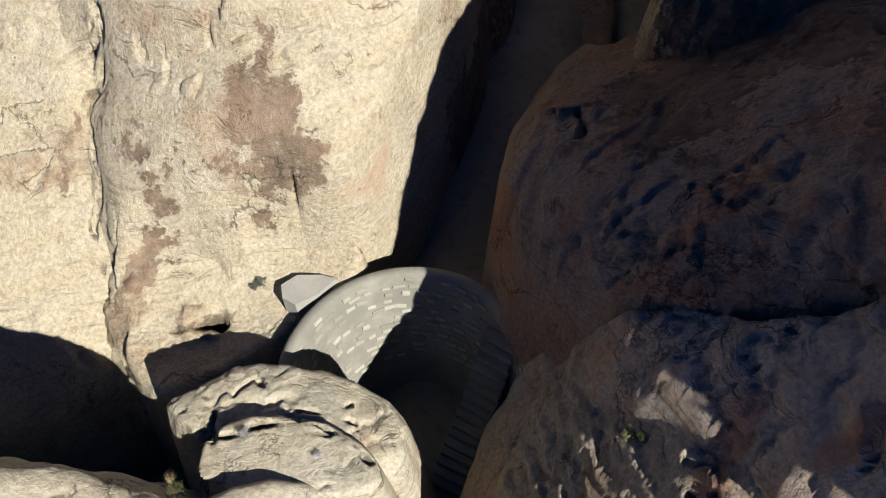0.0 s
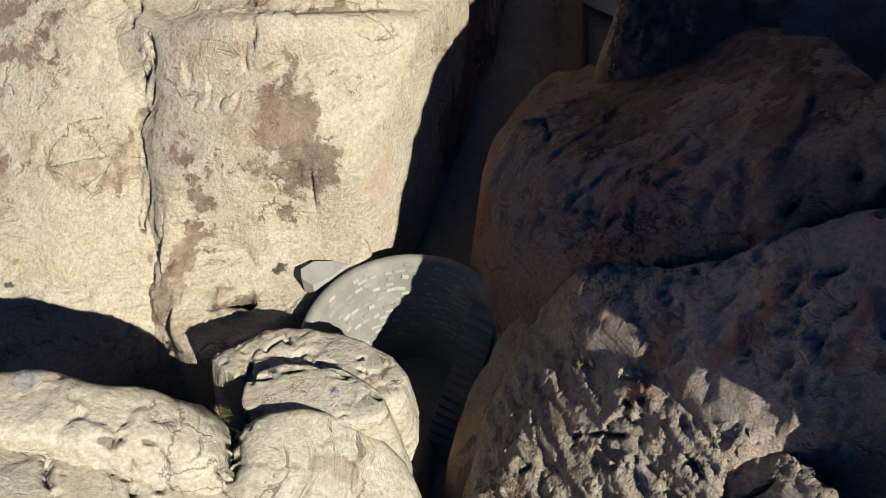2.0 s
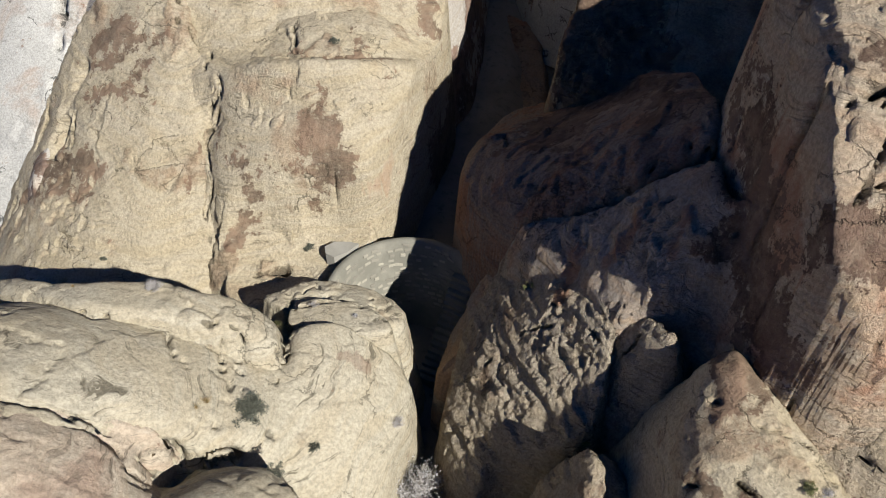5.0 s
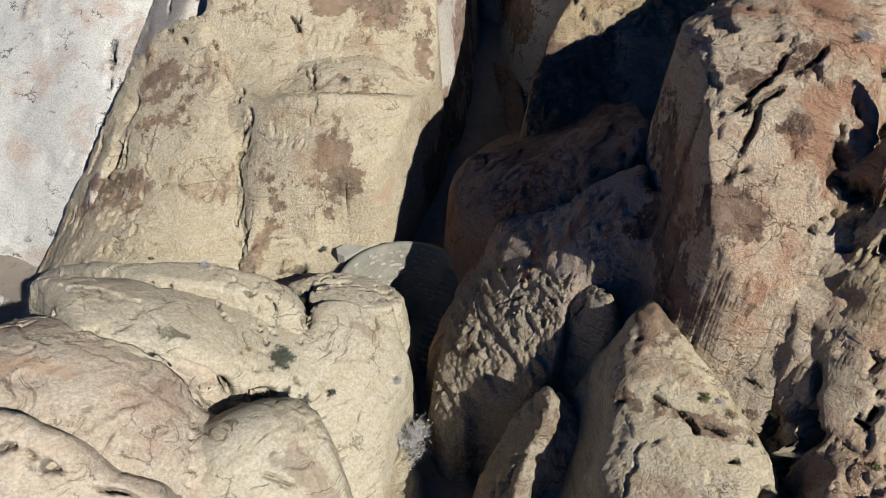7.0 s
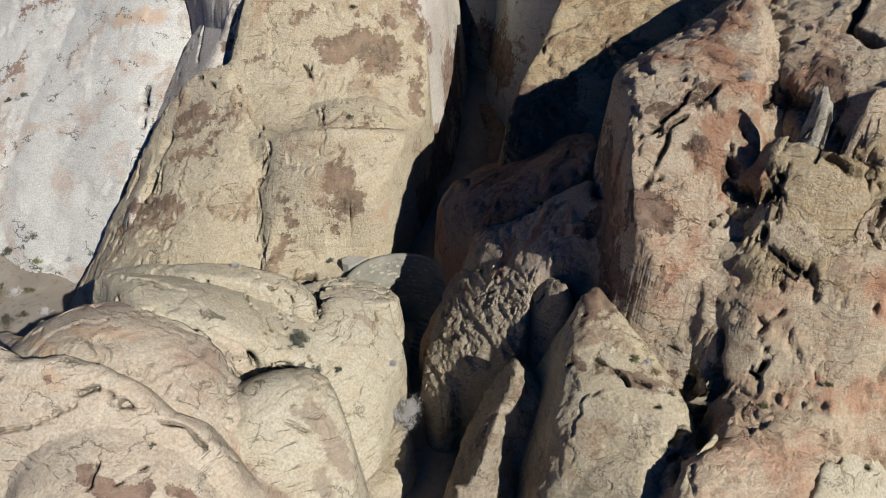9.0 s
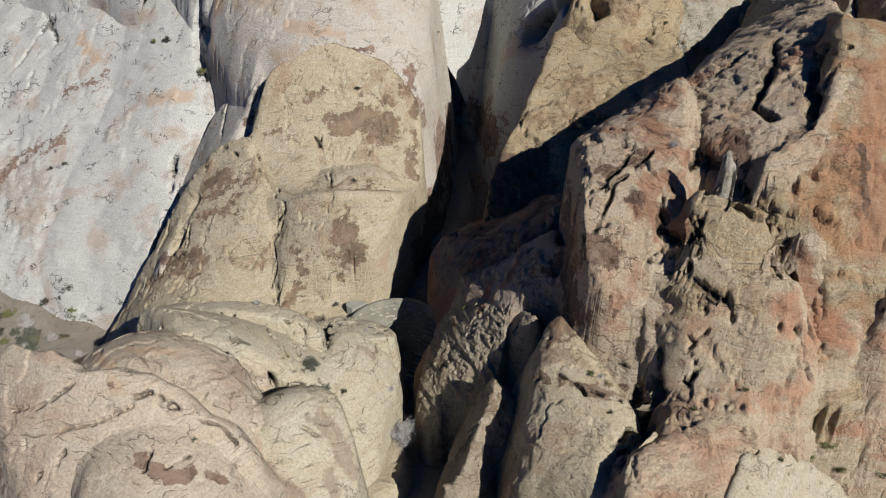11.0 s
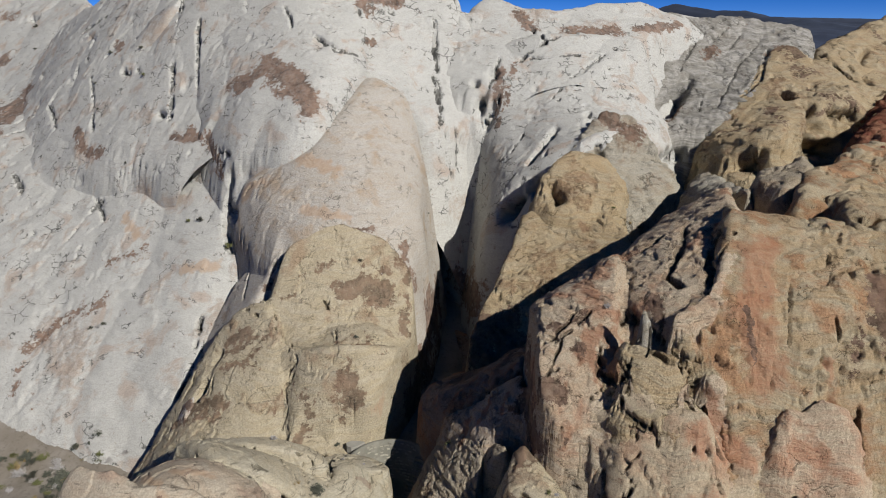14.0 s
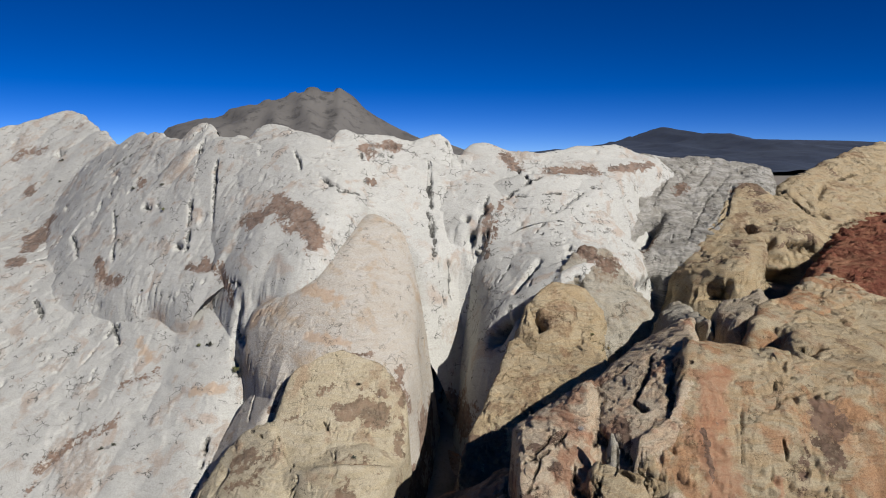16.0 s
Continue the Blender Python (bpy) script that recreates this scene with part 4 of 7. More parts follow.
varnish(0.45, 1.00, (13.10, 1.52, 15.82), (13.29, 0.44, 15.02))
varnish(0.21, 1.00, (17.19, -0.18, 15.95), (17.21, -0.96, 14.83), (17.32, -1.53, 13.62))
varnish(0.39, 1.00, (7.43, -1.13, 9.87), (8.05, -1.67, 9.64))
rust(0.34, 1.00, (9.77, 0.71, 13.69), (9.94, -0.24, 12.33))
rust(0.24, 1.00, (11.85, -4.87, 7.99), (12.45, -4.47, 8.53))
rust(0.60, 1.00, (17.66, -4.14, 10.04), (18.09, -4.40, 9.67))
rust(0.40, 1.00, (9.98, 4.02, 15.70), (10.39, 2.84, 15.61))
rust(0.72, 1.00, (17.12, -0.66, 15.43), (17.51, -1.16, 14.56), (17.91, -1.67, 13.68))
rust(0.42, 1.00, (-12.17, -1.82, 8.37), (-10.29, -4.51, 9.01))
rust(0.37, 1.00, (-10.56, -2.31, 8.96), (-8.75, -2.49, 8.77))
rust(0.46, 1.00, (16.27, -4.98, 6.28), (17.35, -5.09, 6.34))
crack(0.05, 0.25, (-5.95, 0.76, 6.33), (-6.24, 1.51, 6.37), (-6.53, 2.39, 6.37))
crack(0.05, 0.35, (-5.45, 2.68, 6.47), (-5.27, 2.64, 5.91))
crack(0.05, 0.40, (-4.77, 2.60, 5.94), (-4.93, 1.83, 5.48), (-5.00, 0.56, 5.69))
crack(0.12, 1.50, (-3.89, 4.95, 4.42), (-4.00, 4.35, 4.18), (-3.90, 2.63, 4.83))
crack(0.07, 0.50, (-3.93, 5.39, 4.12), (-2.83, 5.25, 4.37), (-1.89, 4.99, 4.28))
crack(0.05, 0.40, (-9.70, 3.13, 6.89), (-8.94, 2.88, 6.96), (-8.21, 2.38, 7.10), (-7.73, 2.70, 6.84), (-7.18, 2.63, 6.80), (-6.73, 2.99, 6.46), (-6.10, 2.82, 6.45), (-5.50, 2.68, 6.38), (-4.80, 2.80, 5.99), (-4.22, 3.73, 4.89))
crack(0.07, 0.50, (2.76, 11.40, 6.29), (2.60, 7.97, 7.07), (2.62, 7.12, 7.13))
crack(0.10, 0.50, (6.07, 23.09, 3.76), (6.07, 23.09, 3.76))
crack(0.05, 0.40, (4.50, 1.47, 6.46), (4.12, 1.76, 6.67), (3.79, 2.50, 6.54), (3.17, 3.43, 6.30))
crack(0.05, 0.40, (-8.45, 15.66, 8.28), (-7.99, 14.99, 7.79), (-7.52, 14.10, 7.40), (-7.25, 13.52, 6.79))
crack(0.07, 0.50, (-7.70, 12.16, 5.02), (-7.82, 11.66, 4.48))
crack(0.06, 0.50, (-7.82, 11.66, 4.48), (-7.65, 10.98, 3.82), (-7.93, 10.03, 2.96))
crack(0.05, 0.35, (-4.45, 11.24, 6.50), (-4.25, 10.43, 5.45), (-4.43, 10.25, 4.68))
crack(0.05, 0.25, (-4.70, 13.44, 8.29), (-4.86, 12.63, 7.60), (-5.26, 12.13, 6.91))
crack(0.05, 0.30, (-3.15, 10.35, 5.00), (-3.14, 10.28, 4.12))
crack(0.05, 0.30, (-7.18, 9.73, 3.13), (-5.93, 10.03, 3.27))
crack(0.05, 0.30, (-7.50, 9.33, 2.66), (-6.51, 9.58, 2.92), (-5.69, 9.64, 2.93))
crack(0.05, 0.40, (-13.57, 8.53, 1.98), (-12.91, 8.72, 2.02))
crack(0.06, 0.40, (6.85, 0.95, 8.91), (7.03, -0.45, 9.98))
crack(0.06, 0.60, (6.80, 0.64, 8.67), (7.02, -0.51, 9.45))
crack(0.05, 0.40, (6.56, 2.45, 9.96), (6.87, 2.04, 9.59))
crack(0.05, 0.30, (1.60, 3.13, 4.27), (2.12, 3.06, 4.89), (2.65, 3.15, 5.37), (3.17, 2.79, 6.00))
crack(0.05, 0.30, (0.75, 3.01, 3.08), (1.40, 2.93, 3.94), (2.05, 3.01, 4.52), (2.63, 3.03, 5.27))
crack(0.05, 0.40, (4.70, 1.39, 6.41), (5.00, 1.38, 7.10), (5.36, 1.53, 7.54))
crack(0.05, 0.30, (-7.15, -0.69, 7.18), (-7.73, -0.59, 7.64))
crack(0.05, 0.30, (6.19, 5.36, 9.97), (5.85, 5.10, 9.60), (5.49, 4.78, 9.25), (5.08, 4.47, 8.92), (4.77, 3.92, 8.54), (4.30, 3.64, 7.90), (3.86, 3.56, 7.02))
crack(0.05, 0.30, (7.12, 5.10, 10.45), (6.46, 5.26, 10.13), (6.41, 3.56, 10.18), (6.01, 3.42, 9.82), (5.47, 3.53, 9.49), (5.20, 3.40, 8.95), (4.89, 3.12, 8.50), (4.59, 2.85, 8.01))
crack(0.05, 0.30, (7.17, 3.54, 11.60), (7.21, 4.09, 10.79), (6.76, 4.72, 10.19), (6.41, 3.86, 10.17), (6.13, 3.28, 9.96), (5.76, 2.94, 9.53), (5.39, 2.61, 9.05))
varnish(0.52, 0.62, (-4.00, 11.06, 6.49), (-3.48, 11.07, 6.55), (-3.03, 10.48, 5.74))
varnish(0.37, 0.62, (-6.82, 11.55, 5.27), (-5.73, 10.60, 5.16))
varnish(0.57, 0.62, (-14.19, 12.22, 3.48), (-12.59, 11.61, 3.84))
varnish(0.43, 0.62, (-6.17, 10.40, 4.53), (-6.10, 10.08, 3.63))
varnish(0.19, 0.62, (-8.54, 11.34, 4.44), (-8.54, 11.08, 4.19))
varnish(0.17, 0.62, (-8.15, 12.31, 5.34), (-8.12, 12.12, 5.13))
varnish(0.58, 0.62, (-12.43, 15.60, 6.68), (-11.25, 14.94, 6.95))
varnish(0.21, 0.62, (-3.20, 12.80, 7.96), (-2.94, 12.79, 7.96))
varnish(0.24, 0.62, (-1.71, 13.35, 8.04), (-1.37, 13.50, 7.85))
varnish(0.17, 0.62, (-1.98, 12.62, 7.64), (-1.72, 12.70, 7.55))
varnish(0.44, 0.62, (-13.19, 15.49, 5.41), (-12.32, 14.40, 5.92))
varnish(0.24, 0.62, (-7.33, 13.18, 6.56), (-7.66, 13.22, 6.32))
varnish(0.23, 0.62, (-6.73, 9.76, 3.16), (-5.90, 9.84, 3.15))
varnish(0.19, 0.62, (-2.76, 13.06, 8.22), (-2.24, 13.30, 8.27))
rust(0.27, 1.00, (1.32, 9.20, 5.53), (1.39, 8.52, 5.19), (1.47, 8.11, 4.60))
rust(0.36, 1.00, (2.84, 19.04, 1.40), (3.70, 22.26, 1.64))
rust(0.34, 1.00, (4.63, 24.90, 1.89), (4.10, 23.27, 1.92))
rust(0.37, 1.00, (3.91, 3.96, 7.43), (3.44, 3.31, 6.63))
rust(0.26, 1.00, (5.06, 3.51, 9.09), (4.77, 3.29, 8.56), (4.44, 3.13, 8.00))
rust(0.28, 1.00, (7.07, 2.39, 11.43), (7.02, 2.38, 10.87), (6.82, 2.49, 10.34))
rust(0.18, 1.00, (6.94, 1.27, 9.99), (7.03, -0.22, 10.54))
rust(0.43, 1.00, (-1.28, 11.34, 5.11), (-1.50, 10.83, 4.12))
rust(0.31, 1.00, (-2.18, 10.33, 4.69), (-1.65, 10.70, 4.75))
crack(0.05, 0.50, (-4.30, 5.57, 4.10), (-3.56, 6.43, 3.89), (-2.55, 5.34, 4.33), (-1.73, 5.88, 3.79))
crack(0.08, 0.45, (-4.38, 6.09, 3.98), (-3.88, 4.96, 4.49), (-3.21, 5.24, 4.43), (-2.28, 5.25, 4.29), (-1.77, 4.98, 4.23), (-1.25, 4.60, 4.18))
crack(0.08, 0.35, (-7.47, 2.64, 7.04), (-6.92, 2.81, 6.74), (-6.46, 2.79, 6.62), (-5.99, 2.72, 6.53), (-5.44, 2.55, 6.42))
crack(0.06, 0.35, (-5.24, 2.66, 6.42), (-4.65, 2.73, 5.93), (-4.15, 3.33, 5.54))
crack(0.13, 1.80, (-4.38, 5.92, 4.02), (-4.31, 3.95, 4.38), (-3.99, 2.68, 5.24), (-3.98, 2.65, 4.86))
crack(0.05, 0.30, (-6.76, 2.63, 6.63), (-6.47, 2.26, 6.42), (-6.26, 1.61, 6.45))
crack(0.05, 0.40, (-5.39, 2.67, 6.21), (-5.33, 2.42, 5.93), (-5.26, 1.96, 5.73))
crack(0.05, 0.35, (-4.63, 2.57, 5.91), (-4.91, 2.36, 5.56))
crack(0.05, 0.40, (-3.68, 3.17, 4.95), (-3.14, 3.22, 4.92), (-2.67, 3.07, 4.72))
crack(0.05, 0.30, (-9.31, 7.05, 0.66), (-9.31, 7.05, 0.66))
crack(0.05, 0.30, (-2.66, 5.23, 4.36), (-2.84, 5.29, 4.36))
crack(0.05, 0.45, (-12.02, -1.32, 8.58), (-11.56, -0.56, 8.29), (-10.84, -0.50, 8.43), (-10.48, 0.46, 7.95), (-9.06, -0.68, 8.37), (-8.14, -0.76, 7.98), (-7.33, -0.61, 7.36), (-6.55, -0.92, 6.37))
crack(0.08, 1.00, (-9.77, -4.80, 8.60), (-8.91, -4.95, 8.46), (-7.78, -4.95, 8.22))
crack(0.14, 1.50, (-10.67, -5.05, 8.41), (-9.93, -5.00, 8.34))
crack(0.09, 1.20, (-8.91, -4.95, 8.46), (-8.25, -5.14, 8.06), (-7.55, -5.30, 7.68), (-6.41, -5.22, 7.11), (-5.44, -5.31, 6.15))
crack(0.17, 1.50, (-6.48, -1.04, 5.98), (-6.10, -0.51, 5.60))
crack(0.19, 1.80, (-5.66, -0.33, 5.47), (-4.74, 0.02, 4.81))
crack(0.20, 2.00, (-4.38, 6.06, 3.97), (-3.89, 2.84, 4.76))
crack(0.22, 1.50, (-5.95, 8.54, 2.22), (-4.87, 8.74, 2.36))
crack(0.05, 0.40, (-6.50, 2.63, 6.60), (-5.89, 0.68, 6.33))
crack(0.06, 0.35, (-5.22, 2.58, 6.07), (-5.22, 1.57, 5.71), (-5.14, 0.25, 5.64))
crack(0.06, 0.35, (-4.89, 2.49, 5.79), (-4.94, 0.98, 5.65))
crack(0.05, 0.50, (-4.18, -3.69, 6.03), (-3.58, -3.71, 5.50))
crack(0.05, 0.50, (-3.75, -2.99, 6.02), (-2.91, -2.63, 5.59))
crack(0.05, 0.50, (-3.47, -4.00, 5.04), (-2.98, -3.90, 4.51))
crack(0.05, 0.50, (-3.34, -3.13, 5.65), (-2.71, -3.04, 5.09))
crack(0.20, 0.40, (9.32, -1.50, 9.78), (9.50, -1.78, 8.90), (9.64, -2.06, 8.05), (9.66, -2.74, 7.48))
crack(0.16, 0.75, (11.26, -1.98, 10.96), (11.66, -2.72, 10.67))
crack(0.11, 0.75, (11.93, -2.71, 11.18), (12.07, -3.03, 10.48))
crack(0.16, 0.75, (9.86, -2.85, 7.04), (9.75, -3.72, 6.82), (9.28, -3.85, 5.60), (7.89, -5.65, 5.96))
crack(0.10, 0.90, (6.98, -2.94, 7.20), (6.63, -3.18, 6.95))
crack(0.07, 0.70, (5.74, -2.53, 7.20), (6.01, -2.91, 7.13))
crack(0.05, 0.30, (5.85, -0.95, 7.95), (6.67, -1.66, 7.96), (7.62, -1.86, 7.59))
crack(0.05, 0.30, (10.34, -4.57, 7.45), (10.94, -5.15, 7.55), (11.65, -5.61, 7.48), (12.48, -5.78, 7.17))
crack(0.12, 1.20, (10.57, -4.01, 7.78), (10.91, -3.95, 8.38))
crack(0.09, 0.75, (11.07, -0.45, 13.31), (11.27, -0.83, 12.71), (11.23, -1.74, 12.40))
crack(0.06, 0.75, (10.22, 1.02, 13.91), (10.24, 0.36, 13.40))
crack(0.05, 0.50, (11.55, -3.51, 8.73), (10.96, -3.25, 9.33), (10.46, -2.75, 9.75))
crack(0.05, 0.40, (11.68, -3.17, 10.02), (10.74, -3.28, 9.16))
crack(0.05, 0.40, (10.89, -3.64, 8.65), (11.61, -3.40, 9.33), (12.28, -3.36, 10.09))
crack(0.05, 0.50, (7.73, 3.20, 14.45), (8.54, 2.97, 14.73), (9.31, 2.62, 15.05))
crack(0.07, 0.75, (7.83, 1.59, 13.73), (8.45, 1.90, 14.14), (9.11, 2.28, 14.51))
crack(0.05, 0.60, (7.20, 1.98, 12.50), (7.80, 1.19, 13.40), (8.42, 1.37, 13.87))
crack(0.09, 0.75, (10.54, -1.59, 11.61), (10.83, -2.01, 11.29))
crack(0.05, 0.35, (5.24, -4.02, 6.03), (6.03, -4.78, 6.22), (6.80, -5.36, 6.28))
crack(0.05, 0.35, (5.87, -3.92, 6.59), (6.83, -4.12, 6.75), (7.78, -4.23, 6.86))
varnish(0.37, 0.62, (-3.08, -3.07, 5.60), (-2.65, -3.56, 4.67), (-2.97, -4.08, 4.43))
varnish(0.21, 0.62, (7.22, -3.16, 7.27), (8.45, -2.74, 6.81), (9.39, -3.54, 6.85))
varnish(0.18, 0.62, (-10.62, -4.45, 9.07), (-10.58, -4.53, 8.97))
varnish(0.22, 0.62, (7.59, -0.23, 11.96), (8.17, -0.07, 12.27))
rust(0.37, 1.00, (10.35, 1.29, 14.30), (10.88, 0.47, 13.51), (10.63, -0.32, 13.13), (10.51, -0.61, 12.51))
rust(0.29, 1.00, (9.97, 0.26, 13.11), (10.28, -0.26, 12.51))
rust(0.22, 1.00, (9.60, -1.72, 8.87), (9.72, -2.35, 8.11))
crack(0.25, 1.00, (46.57, 49.58, 26.95), (46.84, 43.77, 24.74), (47.53, 41.47, 23.40))
crack(0.26, 1.00, (50.36, 47.81, 26.07), (50.36, 47.81, 26.07))
crack(0.52, 2.00, (60.54, 60.66, 30.37), (60.54, 60.66, 30.37))
crack(0.43, 2.00, (49.47, 43.98, 24.11), (49.15, 42.67, 23.85))
crack(0.30, 1.50, (40.36, 47.88, 27.00), (37.24, 42.02, 24.25), (34.66, 40.03, 22.65))
crack(0.61, 3.50, (40.81, 34.26, 21.84), (44.59, 35.82, 19.96))
crack(0.28, 0.90, (56.76, 52.92, 27.53), (60.43, 55.60, 28.16))
crack(0.19, 0.70, (46.39, 46.60, 25.81), (46.39, 46.60, 25.81))
crack(0.17, 0.80, (33.27, 39.43, 22.14), (29.61, 35.58, 19.21))
crack(0.16, 0.80, (30.65, 30.51, 19.95), (34.41, 31.98, 21.32))
crack(0.24, 0.80, (48.67, 40.13, 22.63), (52.86, 43.09, 23.26))
crack(0.24, 1.20, (38.06, 24.60, 20.80), (42.78, 27.44, 20.85))
varnish(1.75, 0.62, (41.42, 46.07, 27.06), (41.53, 40.85, 24.33))
varnish(1.33, 0.62, (40.89, 36.18, 23.01), (43.89, 36.15, 22.48))
varnish(0.98, 0.62, (35.20, 35.94, 21.94), (34.23, 30.48, 20.98))
varnish(0.92, 0.62, (57.65, 59.49, 29.49), (56.99, 54.57, 28.17))
# these thirteen put the slot's shade into the colour of its brown faces
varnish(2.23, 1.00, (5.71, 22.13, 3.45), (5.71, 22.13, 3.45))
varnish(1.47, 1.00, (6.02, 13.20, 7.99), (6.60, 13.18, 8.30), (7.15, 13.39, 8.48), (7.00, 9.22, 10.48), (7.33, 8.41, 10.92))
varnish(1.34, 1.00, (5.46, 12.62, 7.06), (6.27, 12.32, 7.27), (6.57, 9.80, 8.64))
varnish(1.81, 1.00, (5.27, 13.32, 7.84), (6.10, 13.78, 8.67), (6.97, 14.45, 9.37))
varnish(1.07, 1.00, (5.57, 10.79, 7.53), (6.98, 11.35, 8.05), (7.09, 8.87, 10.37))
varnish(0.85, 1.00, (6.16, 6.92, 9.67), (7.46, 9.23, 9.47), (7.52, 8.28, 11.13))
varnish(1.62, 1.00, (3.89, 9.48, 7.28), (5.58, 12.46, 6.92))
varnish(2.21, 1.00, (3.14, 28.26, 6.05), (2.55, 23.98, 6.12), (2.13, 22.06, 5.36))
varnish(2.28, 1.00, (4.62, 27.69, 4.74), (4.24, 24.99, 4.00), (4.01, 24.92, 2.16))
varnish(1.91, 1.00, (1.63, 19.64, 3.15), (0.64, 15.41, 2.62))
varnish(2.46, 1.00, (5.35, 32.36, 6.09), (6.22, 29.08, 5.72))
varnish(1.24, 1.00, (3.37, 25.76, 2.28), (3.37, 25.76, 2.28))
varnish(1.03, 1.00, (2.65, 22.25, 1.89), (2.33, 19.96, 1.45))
rust(0.27, 1.00, (7.26, 3.34, 12.51), (7.20, 2.95, 12.17), (7.19, 4.11, 11.18), (7.19, 4.10, 10.63))
rust(0.22, 1.00, (7.21, 2.85, 12.58), (7.13, 2.45, 12.14), (7.08, 2.43, 11.52))
rust(0.23, 1.00, (5.97, 2.96, 9.84), (5.79, 2.58, 9.50), (5.61, 2.32, 9.06))
varnish(0.63, 1.00, (9.79, 39.72, 24.99), (9.40, 37.29, 22.67), (9.16, 36.04, 20.33))
varnish(0.54, 1.00, (11.25, 39.99, 25.54), (10.07, 37.04, 22.43))
varnish(0.96, 1.00, (17.38, 43.70, 28.73), (22.31, 44.03, 28.74))
varnish(0.79, 1.00, (24.42, 45.05, 29.14), (28.66, 47.53, 29.32))
varnish(0.87, 1.00, (11.99, 46.25, 30.87), (13.81, 43.93, 28.83))
varnish(0.90, 1.00, (34.60, 48.13, 26.98), (30.56, 45.21, 23.09))
varnish(0.82, 1.00, (-10.91, 35.08, 25.27), (-8.00, 31.30, 23.29))
varnish(0.85, 1.00, (-14.54, 35.77, 23.92), (-11.59, 36.22, 26.15))
varnish(1.10, 1.00, (-52.72, 66.25, 18.83), (-49.27, 67.51, 21.35))
varnish(0.94, 1.00, (-50.94, 61.01, 17.23), (-49.68, 63.09, 18.42))
varnish(0.65, 1.00, (28.54, 41.07, 21.98), (26.45, 38.21, 20.56))
varnish(0.75, 1.00, (-3.93, 43.77, 31.50), (-3.05, 43.12, 30.48))
varnish(0.58, 1.00, (-34.86, 46.96, 18.41), (-32.41, 43.16, 16.54))
crack(0.22, 0.70, (-48.71, 64.41, 19.76), (-48.71, 64.41, 19.76))
crack(0.21, 0.70, (-47.94, 56.40, 16.44), (-45.58, 57.35, 17.35))
crack(0.19, 0.60, (-28.79, 49.18, 25.62), (-27.22, 46.32, 23.97))
crack(0.14, 0.60, (-13.54, 26.44, 12.44), (-12.43, 24.17, 11.13))
crack(0.15, 0.60, (-2.76, 42.97, 30.20), (-0.46, 43.75, 30.61))
crack(0.17, 0.70, (-4.50, 43.49, 31.33), (-3.87, 42.08, 30.20))
crack(0.17, 0.70, (9.93, 41.18, 26.60), (8.50, 38.17, 23.71))
crack(0.17, 0.60, (12.67, 40.03, 26.09), (15.13, 39.37, 26.40), (17.77, 39.70, 26.67))
crack(0.14, 0.50, (16.69, 36.82, 23.81), (21.49, 37.99, 24.27))
crack(0.18, 0.60, (16.01, 41.23, 28.33), (14.54, 41.10, 27.75))
crack(0.14, 0.50, (2.07, 39.23, 24.18), (2.88, 38.06, 22.89))
crack(0.14, 0.60, (4.16, 35.40, 19.89), (4.57, 35.15, 17.45), (4.96, 34.68, 15.02), (5.81, 34.72, 13.31))
crack(0.18, 0.70, (5.56, 46.21, 32.30), (6.01, 45.58, 30.55))
crack(0.13, 0.50, (-7.24, 29.20, 20.80), (-5.47, 31.60, 21.99))
crack(0.12, 0.50, (-13.26, 28.38, 15.49), (-11.70, 28.40, 16.98))
crack(0.14, 0.50, (-22.29, 35.75, 16.66), (-19.55, 34.96, 17.88))
crack(0.14, 0.50, (-32.13, 35.47, 9.46), (-31.15, 37.51, 11.21))
crack(0.13, 0.50, (-30.43, 31.57, 7.29), (-30.56, 34.26, 9.23))
rock("far_ridge", [(-84.6, 105.4), (-72.4, 105.4), (-62.2, 105.0), (-40.5, 74.0), (-29.3, 54.8), (-24.7, 54.1), (-25.7, 50.2), (-31.9, 54.9), (-40.3, 57.2), (-48.7, 62.2), (-50.9, 58.7), (-64.8, 67.3)], (-49.1, 72.0), (23.5, 0.628, 0.594, 0.005, -0.003, 0.002), 2.0, 0.0, 0.30, "white", grow=1.5, south=0)
rock("ridge_shoulder", [(-34.6, 63.4), (-28.0, 54.4), (-25.3, 55.3), (-20.7, 48.7), (-17.7, 38.0), (-17.7, 35.8), (-23.6, 40.5), (-30.9, 44.5), (-38.8, 49.4), (-50.4, 65.9), (-53.2, 80.3), (-42.9, 70.6)], (-30.6, 50.8), (25.760, 0.838, 0.933, -0.006, 0.004, -0.003), 1.8, 2.0, 0.17, "white", grow=1.2, south=2.5)
rock("ridge_dome", [(-20.3, 46.9), (-18.9, 48.6), (-16.3, 49.8), (-12.5, 47.3), (-8.7, 45.1), (-6.0, 44.4), (-3.9, 42.4), (-3.8, 38.9), (-5.7, 34.4), (-8.2, 29.1), (-13.7, 31.1), (-16.4, 34.0), (-17.9, 38.1)], (-11.9, 40.7), (29.492, 0.361, 0.788, -0.044, -0.024, -0.002), 3.0, 4.0, 0.15, "white", grow=0.6, south=0.6)
rock("ridge_tower", [(-6.8, 44.1), (-4.0, 44.9), (0.7, 44.9), (4.4, 46.6), (6.1, 46.6), (5.8, 45.5), (6.6, 44.5), (7.5, 41.4), (7.4, 39.6), (5.7, 37.4), (2.8, 34.4), (-0.5, 37.5), (-3.7, 37.6)], (2.1, 42.0), (27.467, -0.409, 1.299, -0.012, 0.015, 0.069), 2.5, 4.0, 0.15, "white", grow=0.4, south=0.3)
